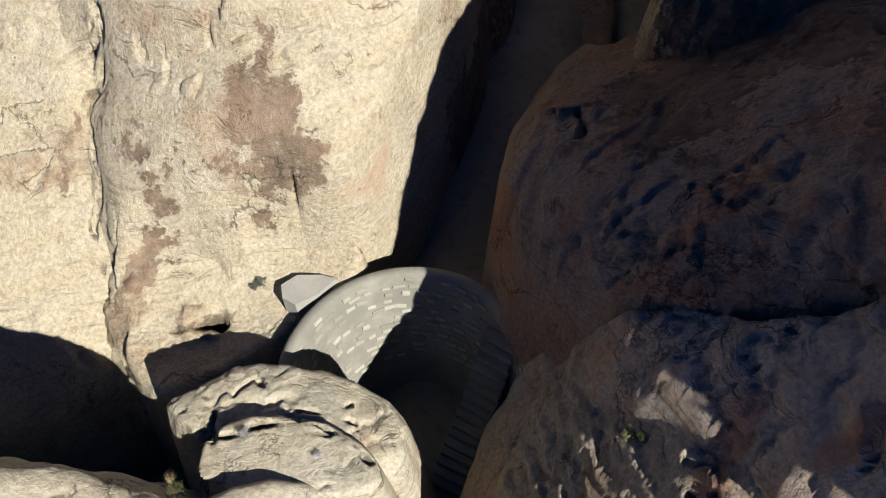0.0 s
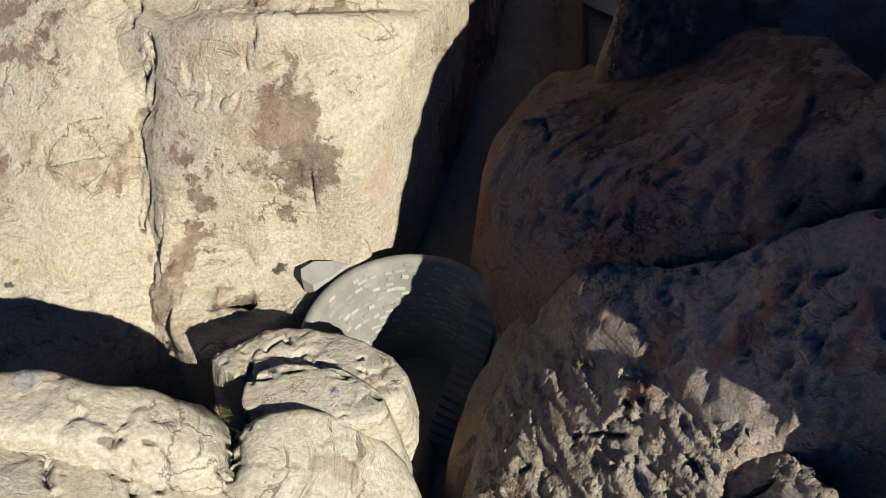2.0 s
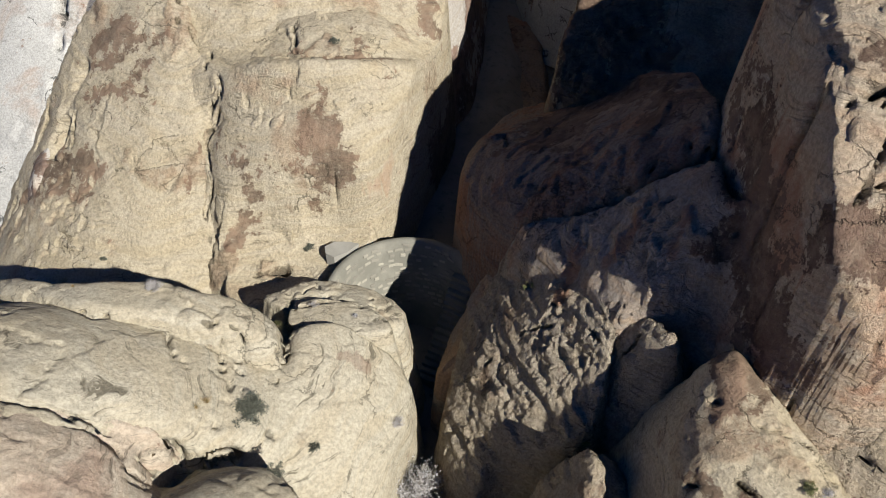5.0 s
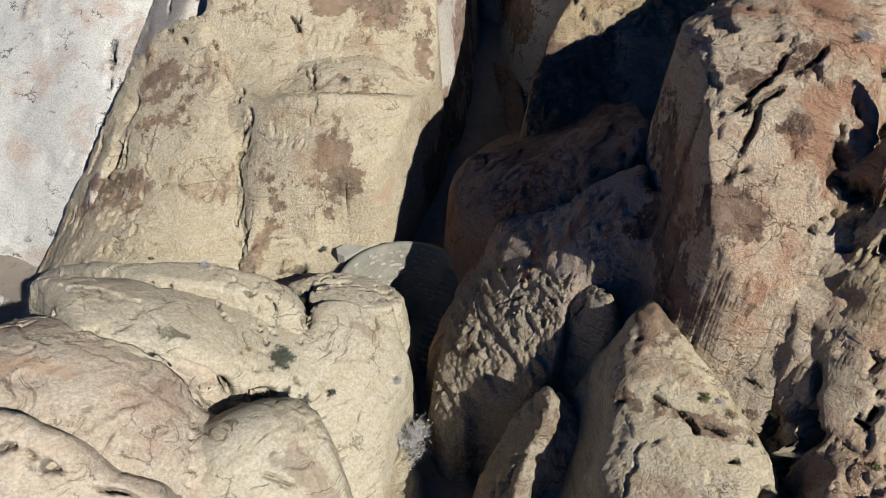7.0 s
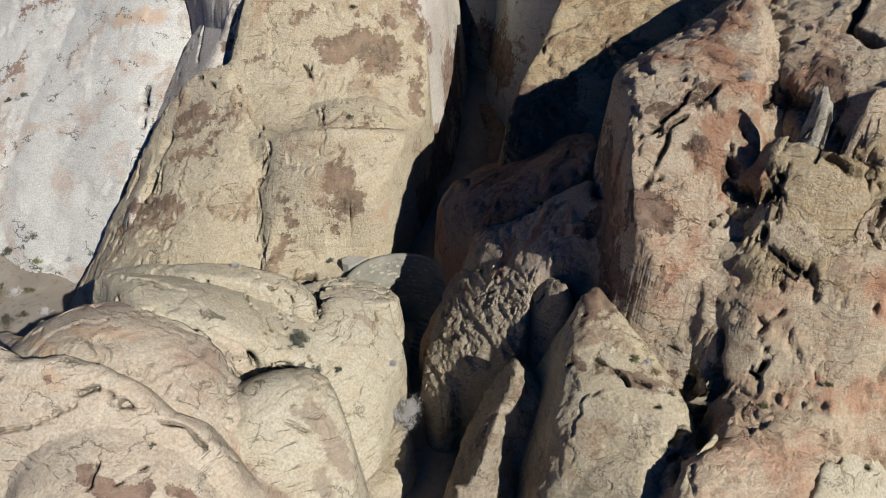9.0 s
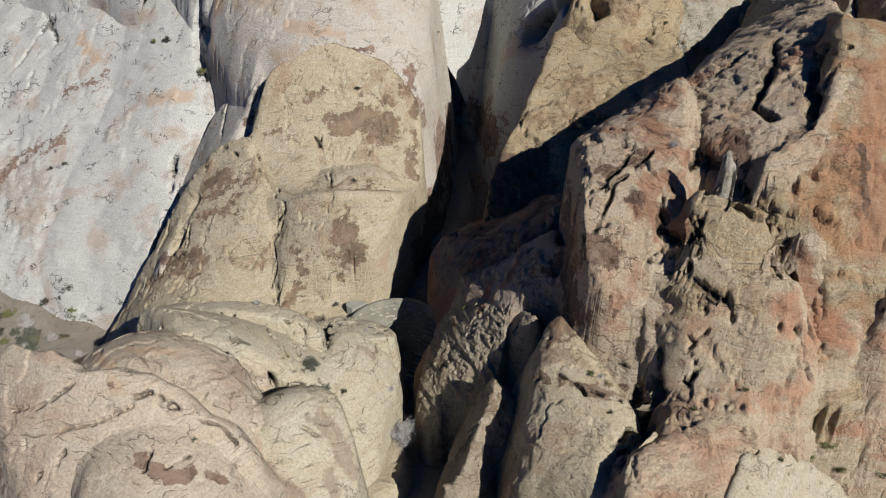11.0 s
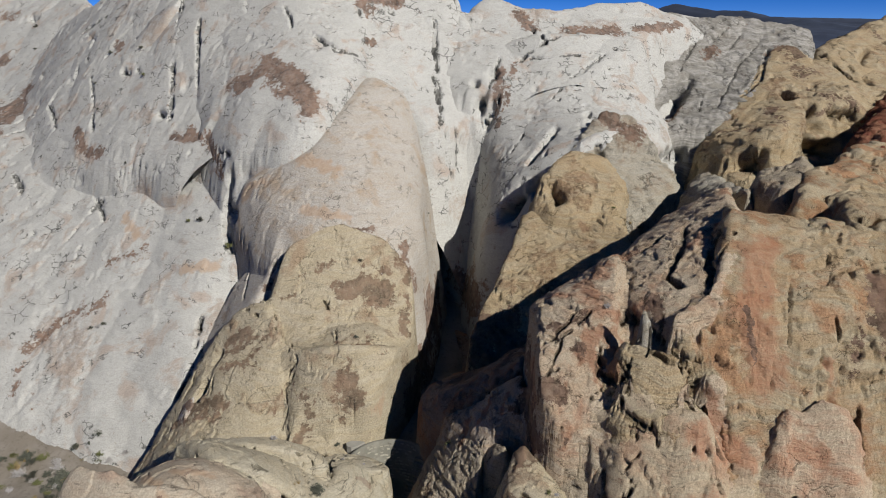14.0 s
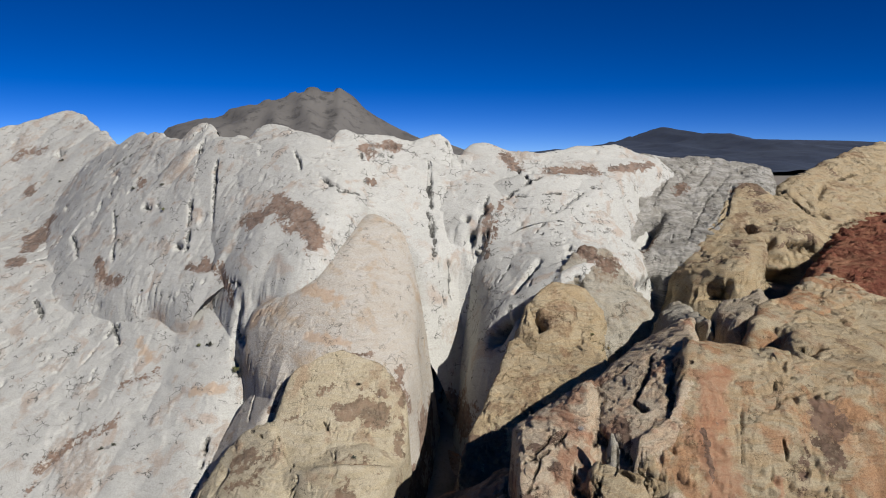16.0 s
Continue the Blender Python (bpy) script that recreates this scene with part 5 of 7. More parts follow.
rock("pale_slope", [(-68.4, 82.3), (-50.8, 68.5), (-37.1, 48.6), (-31.0, 45.0), (-23.6, 40.5), (-21.3, 38.2), (-16.9, 32.9), (-15.6, 29.8), (-15.6, 27.9), (-17.3, 23.7), (-17.2, 15.3), (-23.3, 19.1), (-20.0, 17.0), (-33.0, 20.0), (-60.0, 28.0), (-62.0, 50.0)], (-31.1, 36.2), (10.420, 0.382, 0.674, 0.008, 0.007, -0.003), 5.0, -6.0, 0.18, "white", grow=3)
rock("pillar_block", [(-22.2, 39.3), (-17.8, 36.0), (-16.2, 33.9), (-15.7, 31.7), (-16.4, 30.6), (-20.1, 32.2), (-21.8, 36.4)], (-18.6, 33.9), (14.503, 1.248, 1.579, 0.048, 0.025, 0.024), 1.2, 0.0, 0.12, "white", grow=0.3)
rock("grey_lip", [(-9.1, 23.5), (-11.0, 23.3), (-13.4, 25.1), (-15.2, 23.9), (-17.2, 20.8), (-17.3, 15.2), (-14.5, 11.6), (-14.6, 18.8), (-12.6, 18.5), (-10.4, 19.6)], (-13.5, 20.0), (6.922, 1.152, 0.390, -0.005, 0.007, 0.024), 0.9, -4.0, 0.09, "pink", steep=2)
rock("white_dome", [(-14.4, 29.5), (-14.2, 30.7), (-12.5, 30.2), (-8.7, 28.8), (-5.8, 33.9), (-3.3, 37.7), (-0.2, 37.7), (1.6, 37.5), (2.2, 33.0), (2.1, 29.0), (1.8, 25.0), (1.4, 21.5), (-0.3, 18.2), (-2.9, 18.2), (-6.4, 19.3), (-9.0, 19.4), (-12.6, 23.8), (-14.5, 28.6)], (-5.2, 27.6), (19.309, 0.017, 0.733, -0.064, -0.006, -0.005), 2.5, -2.0, 0.11, "pink", steep=6)
rock("head_cliff", [(0.0, 38.0), (3.0, 38.0), (9.0, 37.0), (12.0, 38.0), (11.0, 43.0), (4.0, 43.0), (0.0, 42.0)], (5.4, 39.8), (15.763, 0.279, 2.565, -0.002, -0.116, 0.201), 1.5, 0.0, 0.12, "white", grow=1)
rock("finger_dome", [(5.8, 37.5), (8.0, 38.0), (9.7, 36.5), (9.6, 35.5), (7.8, 35.0), (5.9, 35.5), (5.0, 36.5)], (7.4, 36.5), (16.457, 0.212, 3.519, 0.111, -0.180, -0.016), 1.2, 0.0, 0.13, "white")
rock("gap_ridge", [(7.1, 46.3), (9.4, 47.9), (11.7, 46.6), (16.5, 46.1), (23.6, 49.2), (31.0, 51.5), (35.8, 51.6), (27.8, 47.4), (15.9, 39.1), (11.0, 40.2), (7.6, 40.8)], (18.3, 46.1), (30.672, -0.078, 0.709, -0.009, -0.020, 0.005), 1.2, 4.0, 0.17, "white", grow=0.8, south=2.5)
rock("white_hump", [(7.9, 41.3), (10.0, 41.7), (14.7, 42.2), (22.2, 43.2), (24.7, 38.8), (28.0, 39.0), (25.1, 33.8), (20.3, 30.6), (14.2, 26.9), (11.0, 27.7), (8.2, 29.1), (7.8, 36.0)], (16.4, 35.3), (22.971, 0.116, 0.632, -0.050, -0.023, 0.041), 2.5, 2.0, 0.12, "white", south=0.8)
rock("streaked_dome", [(26.2, 46.3), (32.3, 51.6), (39.8, 53.2), (47.9, 51.0), (40.1, 45.9), (35.5, 40.4), (29.8, 37.4), (28.1, 38.4), (25.6, 39.8)], (33.3, 44.3), (24.381, 0.095, 0.580, 0.013, -0.038, 0.031), 1.8, 4.0, 0.14, "streak", grow=0.6, south=1.5)
rock("brown_faced_dome", [(16.1, 29.0), (17.9, 30.5), (20.5, 30.5), (21.8, 29.5), (24.0, 27.5), (23.8, 25.5), (18.2, 22.5), (15.9, 23.0), (14.7, 26.5)], (19.0, 27.6), (19.529, -0.248, 1.093, -0.016, -0.021, 0.018), 1.2, 4.0, 0.11, "pale")
rock("yellow_dome", [(10.6, 22.5), (11.8, 24.0), (13.9, 25.5), (16.9, 26.0), (18.5, 24.5), (17.9, 22.0), (14.8, 20.5), (11.2, 20.5)], (14.5, 23.2), (18.073, -0.248, 0.807, -0.018, 0.002, 0.018), 1.6, 4.0, 0.10, "buff")
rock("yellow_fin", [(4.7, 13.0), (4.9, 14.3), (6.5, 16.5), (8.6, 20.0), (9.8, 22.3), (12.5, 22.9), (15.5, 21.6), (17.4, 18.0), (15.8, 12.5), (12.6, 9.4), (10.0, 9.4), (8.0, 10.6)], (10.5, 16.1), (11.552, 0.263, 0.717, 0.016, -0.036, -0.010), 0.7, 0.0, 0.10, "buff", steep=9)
rock("canyon_head_slope", [(4.7, 35.0), (6.9, 37.0), (9.5, 35.5), (12.7, 32.0), (12.3, 31.0), (10.1, 31.5), (7.6, 32.5)], (9.1, 33.5), (12.696, 1.499, 0.441, 0.061, -0.029, -0.002), 1.2, -2.0, 0.13, "white")
rock("cave_dome", [(45.5, 49.7), (54.4, 56.7), (67.0, 66.6), (80.9, 73.2), (59.5, 41.9), (49.7, 38.7), (43.7, 34.7), (45.2, 43.1)], (55.0, 50.1), (26.453, -0.177, 0.499, 0.001, 0.000, 0.001), 2.5, 5.0, 0.20, "buff")
rock("brown_dome", [(35.9, 43.2), (42.3, 48.6), (45.6, 43.8), (46.4, 39.5), (43.0, 34.5), (37.1, 32.9), (31.9, 26.9), (27.8, 29.1), (28.2, 35.9), (32.1, 39.8)], (37.4, 38.2), (22.911, 0.204, 0.270, -0.018, 0.000, 0.025), 2.0, 4.0, 0.12, "buff")
rock("red_outcrop", [(37.0, 25.1), (45.0, 34.8), (53.6, 44.2), (65.3, 50.3), (43.2, 20.2), (37.3, 19.0), (35.3, 20.7)], (45.2, 30.6), (21.543, 0.041, 0.094, 0.000, 0.001, 0.001), 1.2, 6.0, 0.14, "red")
rock("low_hump", [(22.4, 22.2), (25.0, 27.4), (26.4, 27.2), (23.6, 15.1), (22.4, 11.0), (21.7, 14.6)], (23.6, 19.6), (17.914, 0.504, -0.224, -0.000, 0.000, 0.002), 0.8, 4.0, 0.09, "pale")
rock("small_knob", [(22.8, 12.3), (25.3, 16.7), (26.6, 15.4), (29.5, 18.6), (28.1, 13.8), (23.9, 9.2)], (26.0, 14.3), (20.075, 0.184, -0.035, -0.003, 0.003, 0.005), 0.7, 4.0, 0.09, "jag")
rock("saddle_hump", [(23.1, 8.3), (26.7, 13.1), (29.6, 15.5), (34.5, 21.0), (37.8, 22.6), (38.4, 17.4), (39.3, 18.1), (32.6, 13.5), (28.9, 10.7), (25.2, 7.4)], (31.6, 14.8), (20.247, -0.119, 0.171, -0.000, -0.000, -0.001), 1.2, 4.0, 0.11, "orange")
rock("east_hump", [(24.7, 5.9), (28.9, 11.4), (35.7, 16.9), (41.5, 17.8), (31.9, 4.5), (27.9, 4.5), (24.8, 3.3)], (30.0, 8.6), (19.097, -0.221, 0.221, 0.006, 0.004, 0.000), 1.2, 4.0, 0.10, "buff")
rock("striped_ridge", [(12.3, 7.2), (15.3, 10.5), (18.5, 16.0), (21.4, 22.3), (24.2, 22.0), (22.2, 12.9), (17.0, 2.6), (16.1, 0.6), (14.0, -0.1), (12.0, 1.4)], (17.0, 8.0), (18.194, 0.490, -0.113, 0.005, 0.006, -0.033), 1.2, -2.0, 0.09, "redbuff")
rock("orange_shoulder", [(13.4, -0.3), (15.6, 0.2), (16.9, 2.6), (21.9, 12.6), (22.1, 8.8), (24.6, 8.0), (31.0, 5.0), (31.0, -4.0), (19.9, -5.2), (18.3, -4.9), (15.9, -4.5), (15.5, -3.6), (15.4, -2.5), (14.8, -1.6), (13.6, -0.7)], (19.7, 0.3), (16.533, 0.017, 1.148, 0.009, -0.040, -0.113), 1.5, -3.0, 0.09, "orange")
rock("red_knoll", [(7.2, 1.4), (7.3, 2.8), (7.4, 5.0), (8.4, 7.3), (10.2, 9.4), (11.6, 9.6), (12.9, 8.4), (12.3, 5.0), (11.4, 2.0), (11.1, -0.1), (11.0, -1.0), (10.6, -1.6), (9.2, -1.8), (8.2, -1.7), (7.5, -1.2), (7.1, -0.5), (7.1, 0.5)], (9.4, 1.6), (14.338, 0.309, 0.807, -0.010, 0.079, -0.146), 0.35, -2.0, 0.07, "redbuff", steep=2.5, west=12)
rock("yellow_tafoni_fin", [(11.0, -0.4), (11.7, -0.8), (12.2, -1.0), (13.1, -1.4), (13.9, -1.8), (14.0, -2.5), (13.5, -2.7), (12.5, -2.5), (11.7, -2.3), (10.9, -1.9), (11.3, -1.2), (10.9, -0.9)], (12.2, -1.6), (13.517, 0.511, 1.788, -0.233, 0.160, -0.072), 0.8, -2.0, 0.06, "buff", grow=0.2)
rock("pinnacle", [(11.8, -0.4), (12.1, -0.5), (12.2, -0.7), (12.4, -0.8), (12.0, -0.9), (11.8, -0.7)], (12.0, -0.7), (15.795, 0.007, 2.063, -1.049, 0.807, -0.425), 0.2, 12.0, 0.05, "pale", steep=14)
rock("buff_slope", [(9.6, -1.8), (10.0, -1.6), (11.2, -2.2), (12.4, -2.9), (13.9, -3.1), (14.9, -3.7), (15.0, -4.3), (14.8, -5.2), (13.6, -5.5), (11.4, -6.0), (10.1, -5.1), (9.7, -3.5)], (12.3, -3.9), (9.502, 0.640, 1.455, -0.075, 0.308, 0.287), 1.0, -3.0, 0.07, "buffpink", grow=0.2)
rock("brown_rubble", [(13.8, -2.7), (14.8, -2.3), (16.0, -2.8), (16.2, -3.6), (15.2, -3.9), (13.9, -3.4)], (15.0, -3.1), (10.388, 0.169, 1.692, 0.021, -0.013, -0.005), 0.3, -3.0, 0.06, "redbuff", grow=0.2)
rock("ripple_block", [(14.9, -3.8), (16.1, -3.7), (17.5, -3.7), (18.0, -4.5), (17.1, -4.8), (15.3, -4.5)], (16.5, -4.2), (8.854, 0.127, 1.877, -0.025, 0.003, -0.018), 0.6, -3.0, 0.06, "buffpink", grow=0.2)
rock("red_bulge", [(17.5, -3.7), (18.4, -3.3), (19.9, -3.2), (21.0, -3.7), (21.1, -5.4), (18.8, -4.9), (17.8, -4.6)], (19.1, -4.1), (10.548, 0.200, 2.062, 0.174, 0.022, 0.036), 0.8, -3.0, 0.07, "pinkorange", grow=0.2)
rock("pink_apron", [(8.2, -6.5), (9.4, -5.5), (10.8, -4.5), (13.6, -5.3), (14.8, -5.4), (13.8, -5.7), (12.0, -7.4), (10.8, -8.7), (9.1, -10.1), (7.3, -9.8), (7.3, -7.8)], (10.4, -7.0), (6.782, -0.132, 0.322, -0.016, -0.011, 0.002), 1.0, -3.0, 0.06, "pinkorange", grow=0.2)
rock("cream_boulder", [(11.1, -7.8), (12.1, -6.7), (13.6, -5.5), (15.2, -5.8), (16.5, -6.1), (16.9, -7.0), (10.6, -9.5)], (13.7, -6.9), (5.805, -0.589, 0.659, -0.004, 0.010, 0.000), 0.7, -3.0, 0.06, "cream", grow=0.2)
rock("grey_slab", [(5.8, 0.1), (6.7, 0.3), (7.3, -0.7), (8.0, -2.1), (9.3, -3.9), (8.8, -5.2), (7.4, -6.2), (7.6, -7.9), (6.0, -9.0), (3.2, -7.4), (4.2, -3.9), (4.9, -2.2)], (6.5, -3.5), (7.032, 0.253, 0.460, -0.151, -0.077, 0.012), 1.0, -2.0, 0.06, "buffpale", grow=0.0)
rock("tafoni_knee", [(7.1, 0.4), (8.0, -0.5), (8.9, -1.6), (9.2, -2.4), (8.7, -2.9), (7.6, -2.2), (7.2, -0.7)], (8.2, -1.5), (7.587, 0.902, 0.708, -0.030, 0.154, -0.150), 0.5, -2.0, 0.06, "jag", grow=0.2)
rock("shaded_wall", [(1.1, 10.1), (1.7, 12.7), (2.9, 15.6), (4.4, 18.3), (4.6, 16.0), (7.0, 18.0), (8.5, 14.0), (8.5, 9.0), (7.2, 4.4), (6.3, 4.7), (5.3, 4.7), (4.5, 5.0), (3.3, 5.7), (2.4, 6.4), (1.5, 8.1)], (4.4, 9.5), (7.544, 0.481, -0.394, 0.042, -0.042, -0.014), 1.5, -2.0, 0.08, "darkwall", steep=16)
rock("shaded_shoulder", [(2.5, 6.2), (3.3, 5.9), (4.5, 5.0), (5.8, 5.0), (7.2, 4.4), (6.9, 2.9), (7.2, 2.0), (7.1, 1.7), (7.0, 2.5), (5.7, 1.9), (5.1, 1.9), (4.4, 1.6), (3.8, 2.8), (3.2, 4.0), (2.6, 4.9)], (4.7, 3.7), (8.530, 1.154, 0.235, -0.063, -0.154, -0.041), 1.0, -2.0, 0.07, "brownshade")
rock("jagged_outcrop", [(1.7, 6.2), (2.4, 6.1), (3.1, 4.6), (4.1, 3.3), (4.7, 2.2), (4.4, 1.3), (3.8, 0.2), (2.9, 0.3), (1.8, 1.0), (1.1, 0.1), (0.3, 1.2), (0.5, 3.1)], (2.4, 2.3), (4.737, 1.240, 0.534, 0.048, 0.020, -0.119), 0.6, -2.0, 0.04, "jag", steep=7)
rock("sunlit_block", [(4.6, 1.8), (5.1, 1.9), (5.5, 1.5), (5.7, 0.9), (5.4, 0.8), (4.9, 0.9), (4.6, 1.4)], (5.1, 1.3), (7.198, 1.463, 0.417, -0.122, 0.046, 0.165), 0.3, 0.0, 0.04, "jag")
rock("stair_side_rock", [(2.0, 7.3), (2.4, 6.4), (2.4, 5.9), (2.1, 5.9), (1.5, 4.7), (1.0, 4.0), (0.1, 4.1), (0.4, 5.3), (0.8, 6.3), (1.3, 6.8)], (1.4, 5.7), (2.957, 1.299, -0.075, 0.101, 0.170, 0.070), 0.5, -2.0, 0.05, "brownshade", steep=10)
rock("jagged_spur", [(1.7, -1.4), (2.7, -0.2), (3.6, -0.5), (3.7, -0.9), (3.6, -1.6), (2.9, -2.2), (2.2, -4.6), (1.0, -4.4)], (2.7, -2.0), (4.014, 1.755, -0.233, 0.099, 0.230, 0.026), 0.4, -2.0, 0.04, "jag")
rock("jagged_tip", [(2.3, 5.7), (2.5, 6.1), (2.8, 5.7), (3.1, 4.8), (3.2, 3.4), (2.5, 4.8)], (2.7, 5.2), (5.914, 2.539, 0.911, -0.039, -0.015, 0.168), 0.3, 0.0, 0.04, "jag")
rock("front_block", [(-3.8, 3.8), (-2.9, 4.1), (-1.9, 4.15), (-0.9, 3.8), (-0.65, 3.3), (-0.8, 2.4), (-1.2, 1.3), (-1.5, -0.5), (-1.7, -2.5), (-2.2, -4.2), (-3.2, -3.0), (-4.6, -0.6), (-4.4, 0.6), (-3.9, 2.4)], (-2.3, 2.3), (4.366, -0.764, 0.305, -0.252, 0.060, -0.104), 0.3, -2.0, 0.06, "cream", steep=7, grow=0.15)
rock("ledge_block", [(-5.3, 5.8), (-4.6, 6.4), (-4.0, 6.9), (-2.6, 6.8), (-1.2, 6.3), (-0.7, 5.7), (-0.8, 4.7), (-2.3, 4.6), (-4.2, 5.0)], (-2.8, 5.8), (3.98, -0.13, -0.25, -0.03, 0.02, 0.0), 0.25, -2.0, 0.05, "cream", steep=7)
rock("ledge_step", [(-4.2, 4.0), (-4.1, 5.2), (-3.0, 5.55), (-1.9, 5.3), (-1.2, 4.85), (-1.0, 4.0)], (-2.6, 4.7), (4.45, -0.12, -0.1, -0.03, 0.0, 0.0), 0.18, -2.0, 0.045, "cream", steep=7)
rock("ledge_strip", [(-15.6, 7.0), (-10.2, 4.0), (-9.0, 3.8), (-7.8, 3.9), (-7.3, 4.1), (-6.2, 3.8), (-5.1, 3.9), (-4.1, 3.5), (-4.0, 2.5), (-4.8, 2.5), (-6.5, 2.5), (-8.6, 2.4), (-14.3, 5.3)], (-7.5, 3.7), (6.980, -0.138, -0.122, -0.064, 0.010, 0.003), 0.4, -3.0, 0.06, "cream")
rock("broad_slab", [(-14.6, 5.7), (-8.7, 2.8), (-7.2, 3.1), (-5.6, 3.5), (-4.7, 3.2), (-3.9, 2.6), (-3.9, 1.7), (-4.1, 0.1), (-5.7, -0.2), (-6.7, -0.2), (-7.2, -0.2), (-7.6, -0.6), (-8.9, -0.7)], (-6.7, 1.6), (6.776, -0.551, -0.312, -0.050, 0.092, -0.096), 0.6, -3.0, 0.06, "cream", grow=0.3)
rock("pink_loaf", [(-14.8, 1.9), (-12.6, 1.3), (-10.7, 0.9), (-9.2, 0.5), (-7.3, -0.6), (-6.6, -1.0), (-6.0, -3.5), (-5.9, -5.3), (-7.4, -5.0), (-9.6, -4.5), (-11.2, -4.3), (-14.0, -4.0), (-21.1, 3.4)], (-10.2, -2.0), (8.942, 0.009, -0.145, -0.140, -0.038, -0.131), 0.7, -3.0, 0.07, "creampink", grow=0.25)
rock("front_loaf", [(-6.4, -1.5), (-5.9, -0.7), (-5.0, -0.7), (-4.2, -0.8), (-3.3, -1.2), (-2.7, -2.2), (-2.2, -3.4), (-2.2, -4.5), (-3.8, -6.7), (-5.3, -6.9), (-6.0, -4.2)], (-3.6, -2.3), (6.283, -0.596, -0.017, -0.271, 0.190, -0.360), 0.25, -3.0, 0.06, "cream", steep=7, grow=0.1)
rock("lower_ledge", [(-16.5, -2.0), (-11.3, -4.1), (-9.7, -4.1), (-7.7, -4.8), (-6.0, -5.2), (-5.4, -5.8), (-5.4, -7.3), (-7.2, -8.4), (-10.1, -8.1), (-12.6, -8.1)], (-9.0, -5.9), (7.628, -0.140, 0.995, -0.074, -0.019, -0.009), 0.5, -4.0, 0.06, "creampink", grow=0.25)
rock("left_apron", [(-19.0, 1.5), (-18.7, 4.8), (-14.5, 0.7), (-13.7, 1.5), (-11.4, -3.5), (-13.0, -3.6), (-16.4, -2.3), (-20.7, -0.6), (-23.9, 3.8)], (-16.4, -0.1), (5.136, 0.486, -0.235, -0.002, -0.001, 0.002), 0.6, -5.0, 0.07, "creampink", grow=0.25)
rock("front_nose", [(-11.5, -8.0), (-11.3, -5.8), (-9.6, -5.3), (-8.0, -5.2), (-5.8, -5.3), (-3.6, -4.6), (-3.7, -6.3), (-4.7, -9.9), (-10.8, -9.9)], (-7.5, -6.6), (7.359, -0.507, 0.200, -0.145, -0.048, -0.058), 0.8, -4.0, 0.06, "creampink")
rock("buff_hump", [(-8.7, 19.5), (-6.6, 20.0), (-4.7, 20.3), (-2.5, 20.3), (-0.8, 20.2), (1.0, 19.6), (1.1, 17.5), (0.6, 15.7), (0.1, 14.5), (-0.4, 13.2), (-2.7, 12.2), (-5.0, 12.2), (-7.4, 13.0), (-9.6, 15.0), (-11.1, 16.0), (-10.0, 17.5)], (-4.3, 16.5), (9.2, -0.082, 0.93, -0.04, -0.045, 0.19), 0.6, -2.0, 0.07, "buffpale", steep=14, grow=-0.1, west=3)
rock("buff_fin", [(-7.2, 13.4), (-6.4, 15.0), (-5.0, 16.0), (-2.5, 16.4), (0.2, 16.0), (0.1, 15.0), (-0.3, 13.8), (-0.5, 13.2), (-0.8, 12.2), (-1.3, 11.2), (-1.8, 10.5), (-2.6, 10.3), (-3.7, 10.4), (-5.3, 10.2), (-6.6, 10.2), (-7.3, 9.6), (-7.9, 11.0), (-7.8, 12.0)], (-3.9, 11.7), (7.18, 0.122, 0.77, -0.115, 0.001, -0.10), 0.8, -3.0, 0.06, "buffpale", steep=12, grow=0.0, west=2.5)
rock("buff_bench", [(-6.4, 6.6), (-7.8, 9.3), (-6.5, 11.2), (-4.5, 11.1), (-2.6, 10.9), (-1.7, 10.2), (-2.0, 9.3), (-3.0, 8.8), (-3.6, 8.2), (-4.8, 7.4)], (-4.2, 9.2), (2.610, 0.018, 0.360, 0.039, -0.093, 0.156), 0.3, -3.0, 0.05, "buffpale", steep=14, west=8)
rock("buff_flank", [(-7.4, 8.0), (-7.8, 12.0), (-8.6, 14.8), (-10.5, 17.5), (-13.0, 18.0), (-17.0, 15.5), (-21.0, 12.5), (-19.0, 8.5), (-15.0, 6.5), (-11.0, 6.8)], (-12.8, 11.7), (3.822, 0.504, 0.641, -0.064, 0.069, 0.016), 1.0, -4.0, 0.07, "buffpale", grow=0.5)
rock("sandy_shelf", [(-2.4, 1.2), (-0.5, 1.4), (-0.1, 0.0), (-0.2, -1.6), (-1.5, -3.0), (-2.6, -2.0)], (-1.1, -0.5), (0.670, -0.054, 0.040, -0.015, 0.019, -0.010), 0.5, -2.0, 0.06, "buffpale", steep=6)
# dark body added over the sandy floor in place of the slot's shade
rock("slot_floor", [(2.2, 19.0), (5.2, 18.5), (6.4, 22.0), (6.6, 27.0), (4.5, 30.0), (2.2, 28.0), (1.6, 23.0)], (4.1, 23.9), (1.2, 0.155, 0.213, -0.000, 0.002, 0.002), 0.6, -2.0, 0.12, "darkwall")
varnish(1.3, 1.0, (6.6, -0.4, 8.6), (6.8, 1.2, 10.0), (7.3, 3.0, 11.2), (8.2, 5.4, 12.4))
rust(0.9, 1.0, (6.7, 0.3, 10.4), (7.1, 2.2, 12.0))








# clefts and joints that part the sheets
crack(0.07, 0.60, (-12.57, 0.04, 7.56), (-11.13, -0.14, 8.15), (-10.45, 0.45, 7.91), (-8.85, -0.57, 8.27), (-7.38, -0.80, 7.42), (-6.73, -1.00, 6.77), (-6.41, -1.44, 6.26))
crack(0.20, 1.00, (-6.51, -0.73, 5.91), (-6.08, -0.53, 5.84), (-5.52, -0.46, 5.08), (-4.67, -0.24, 5.06))
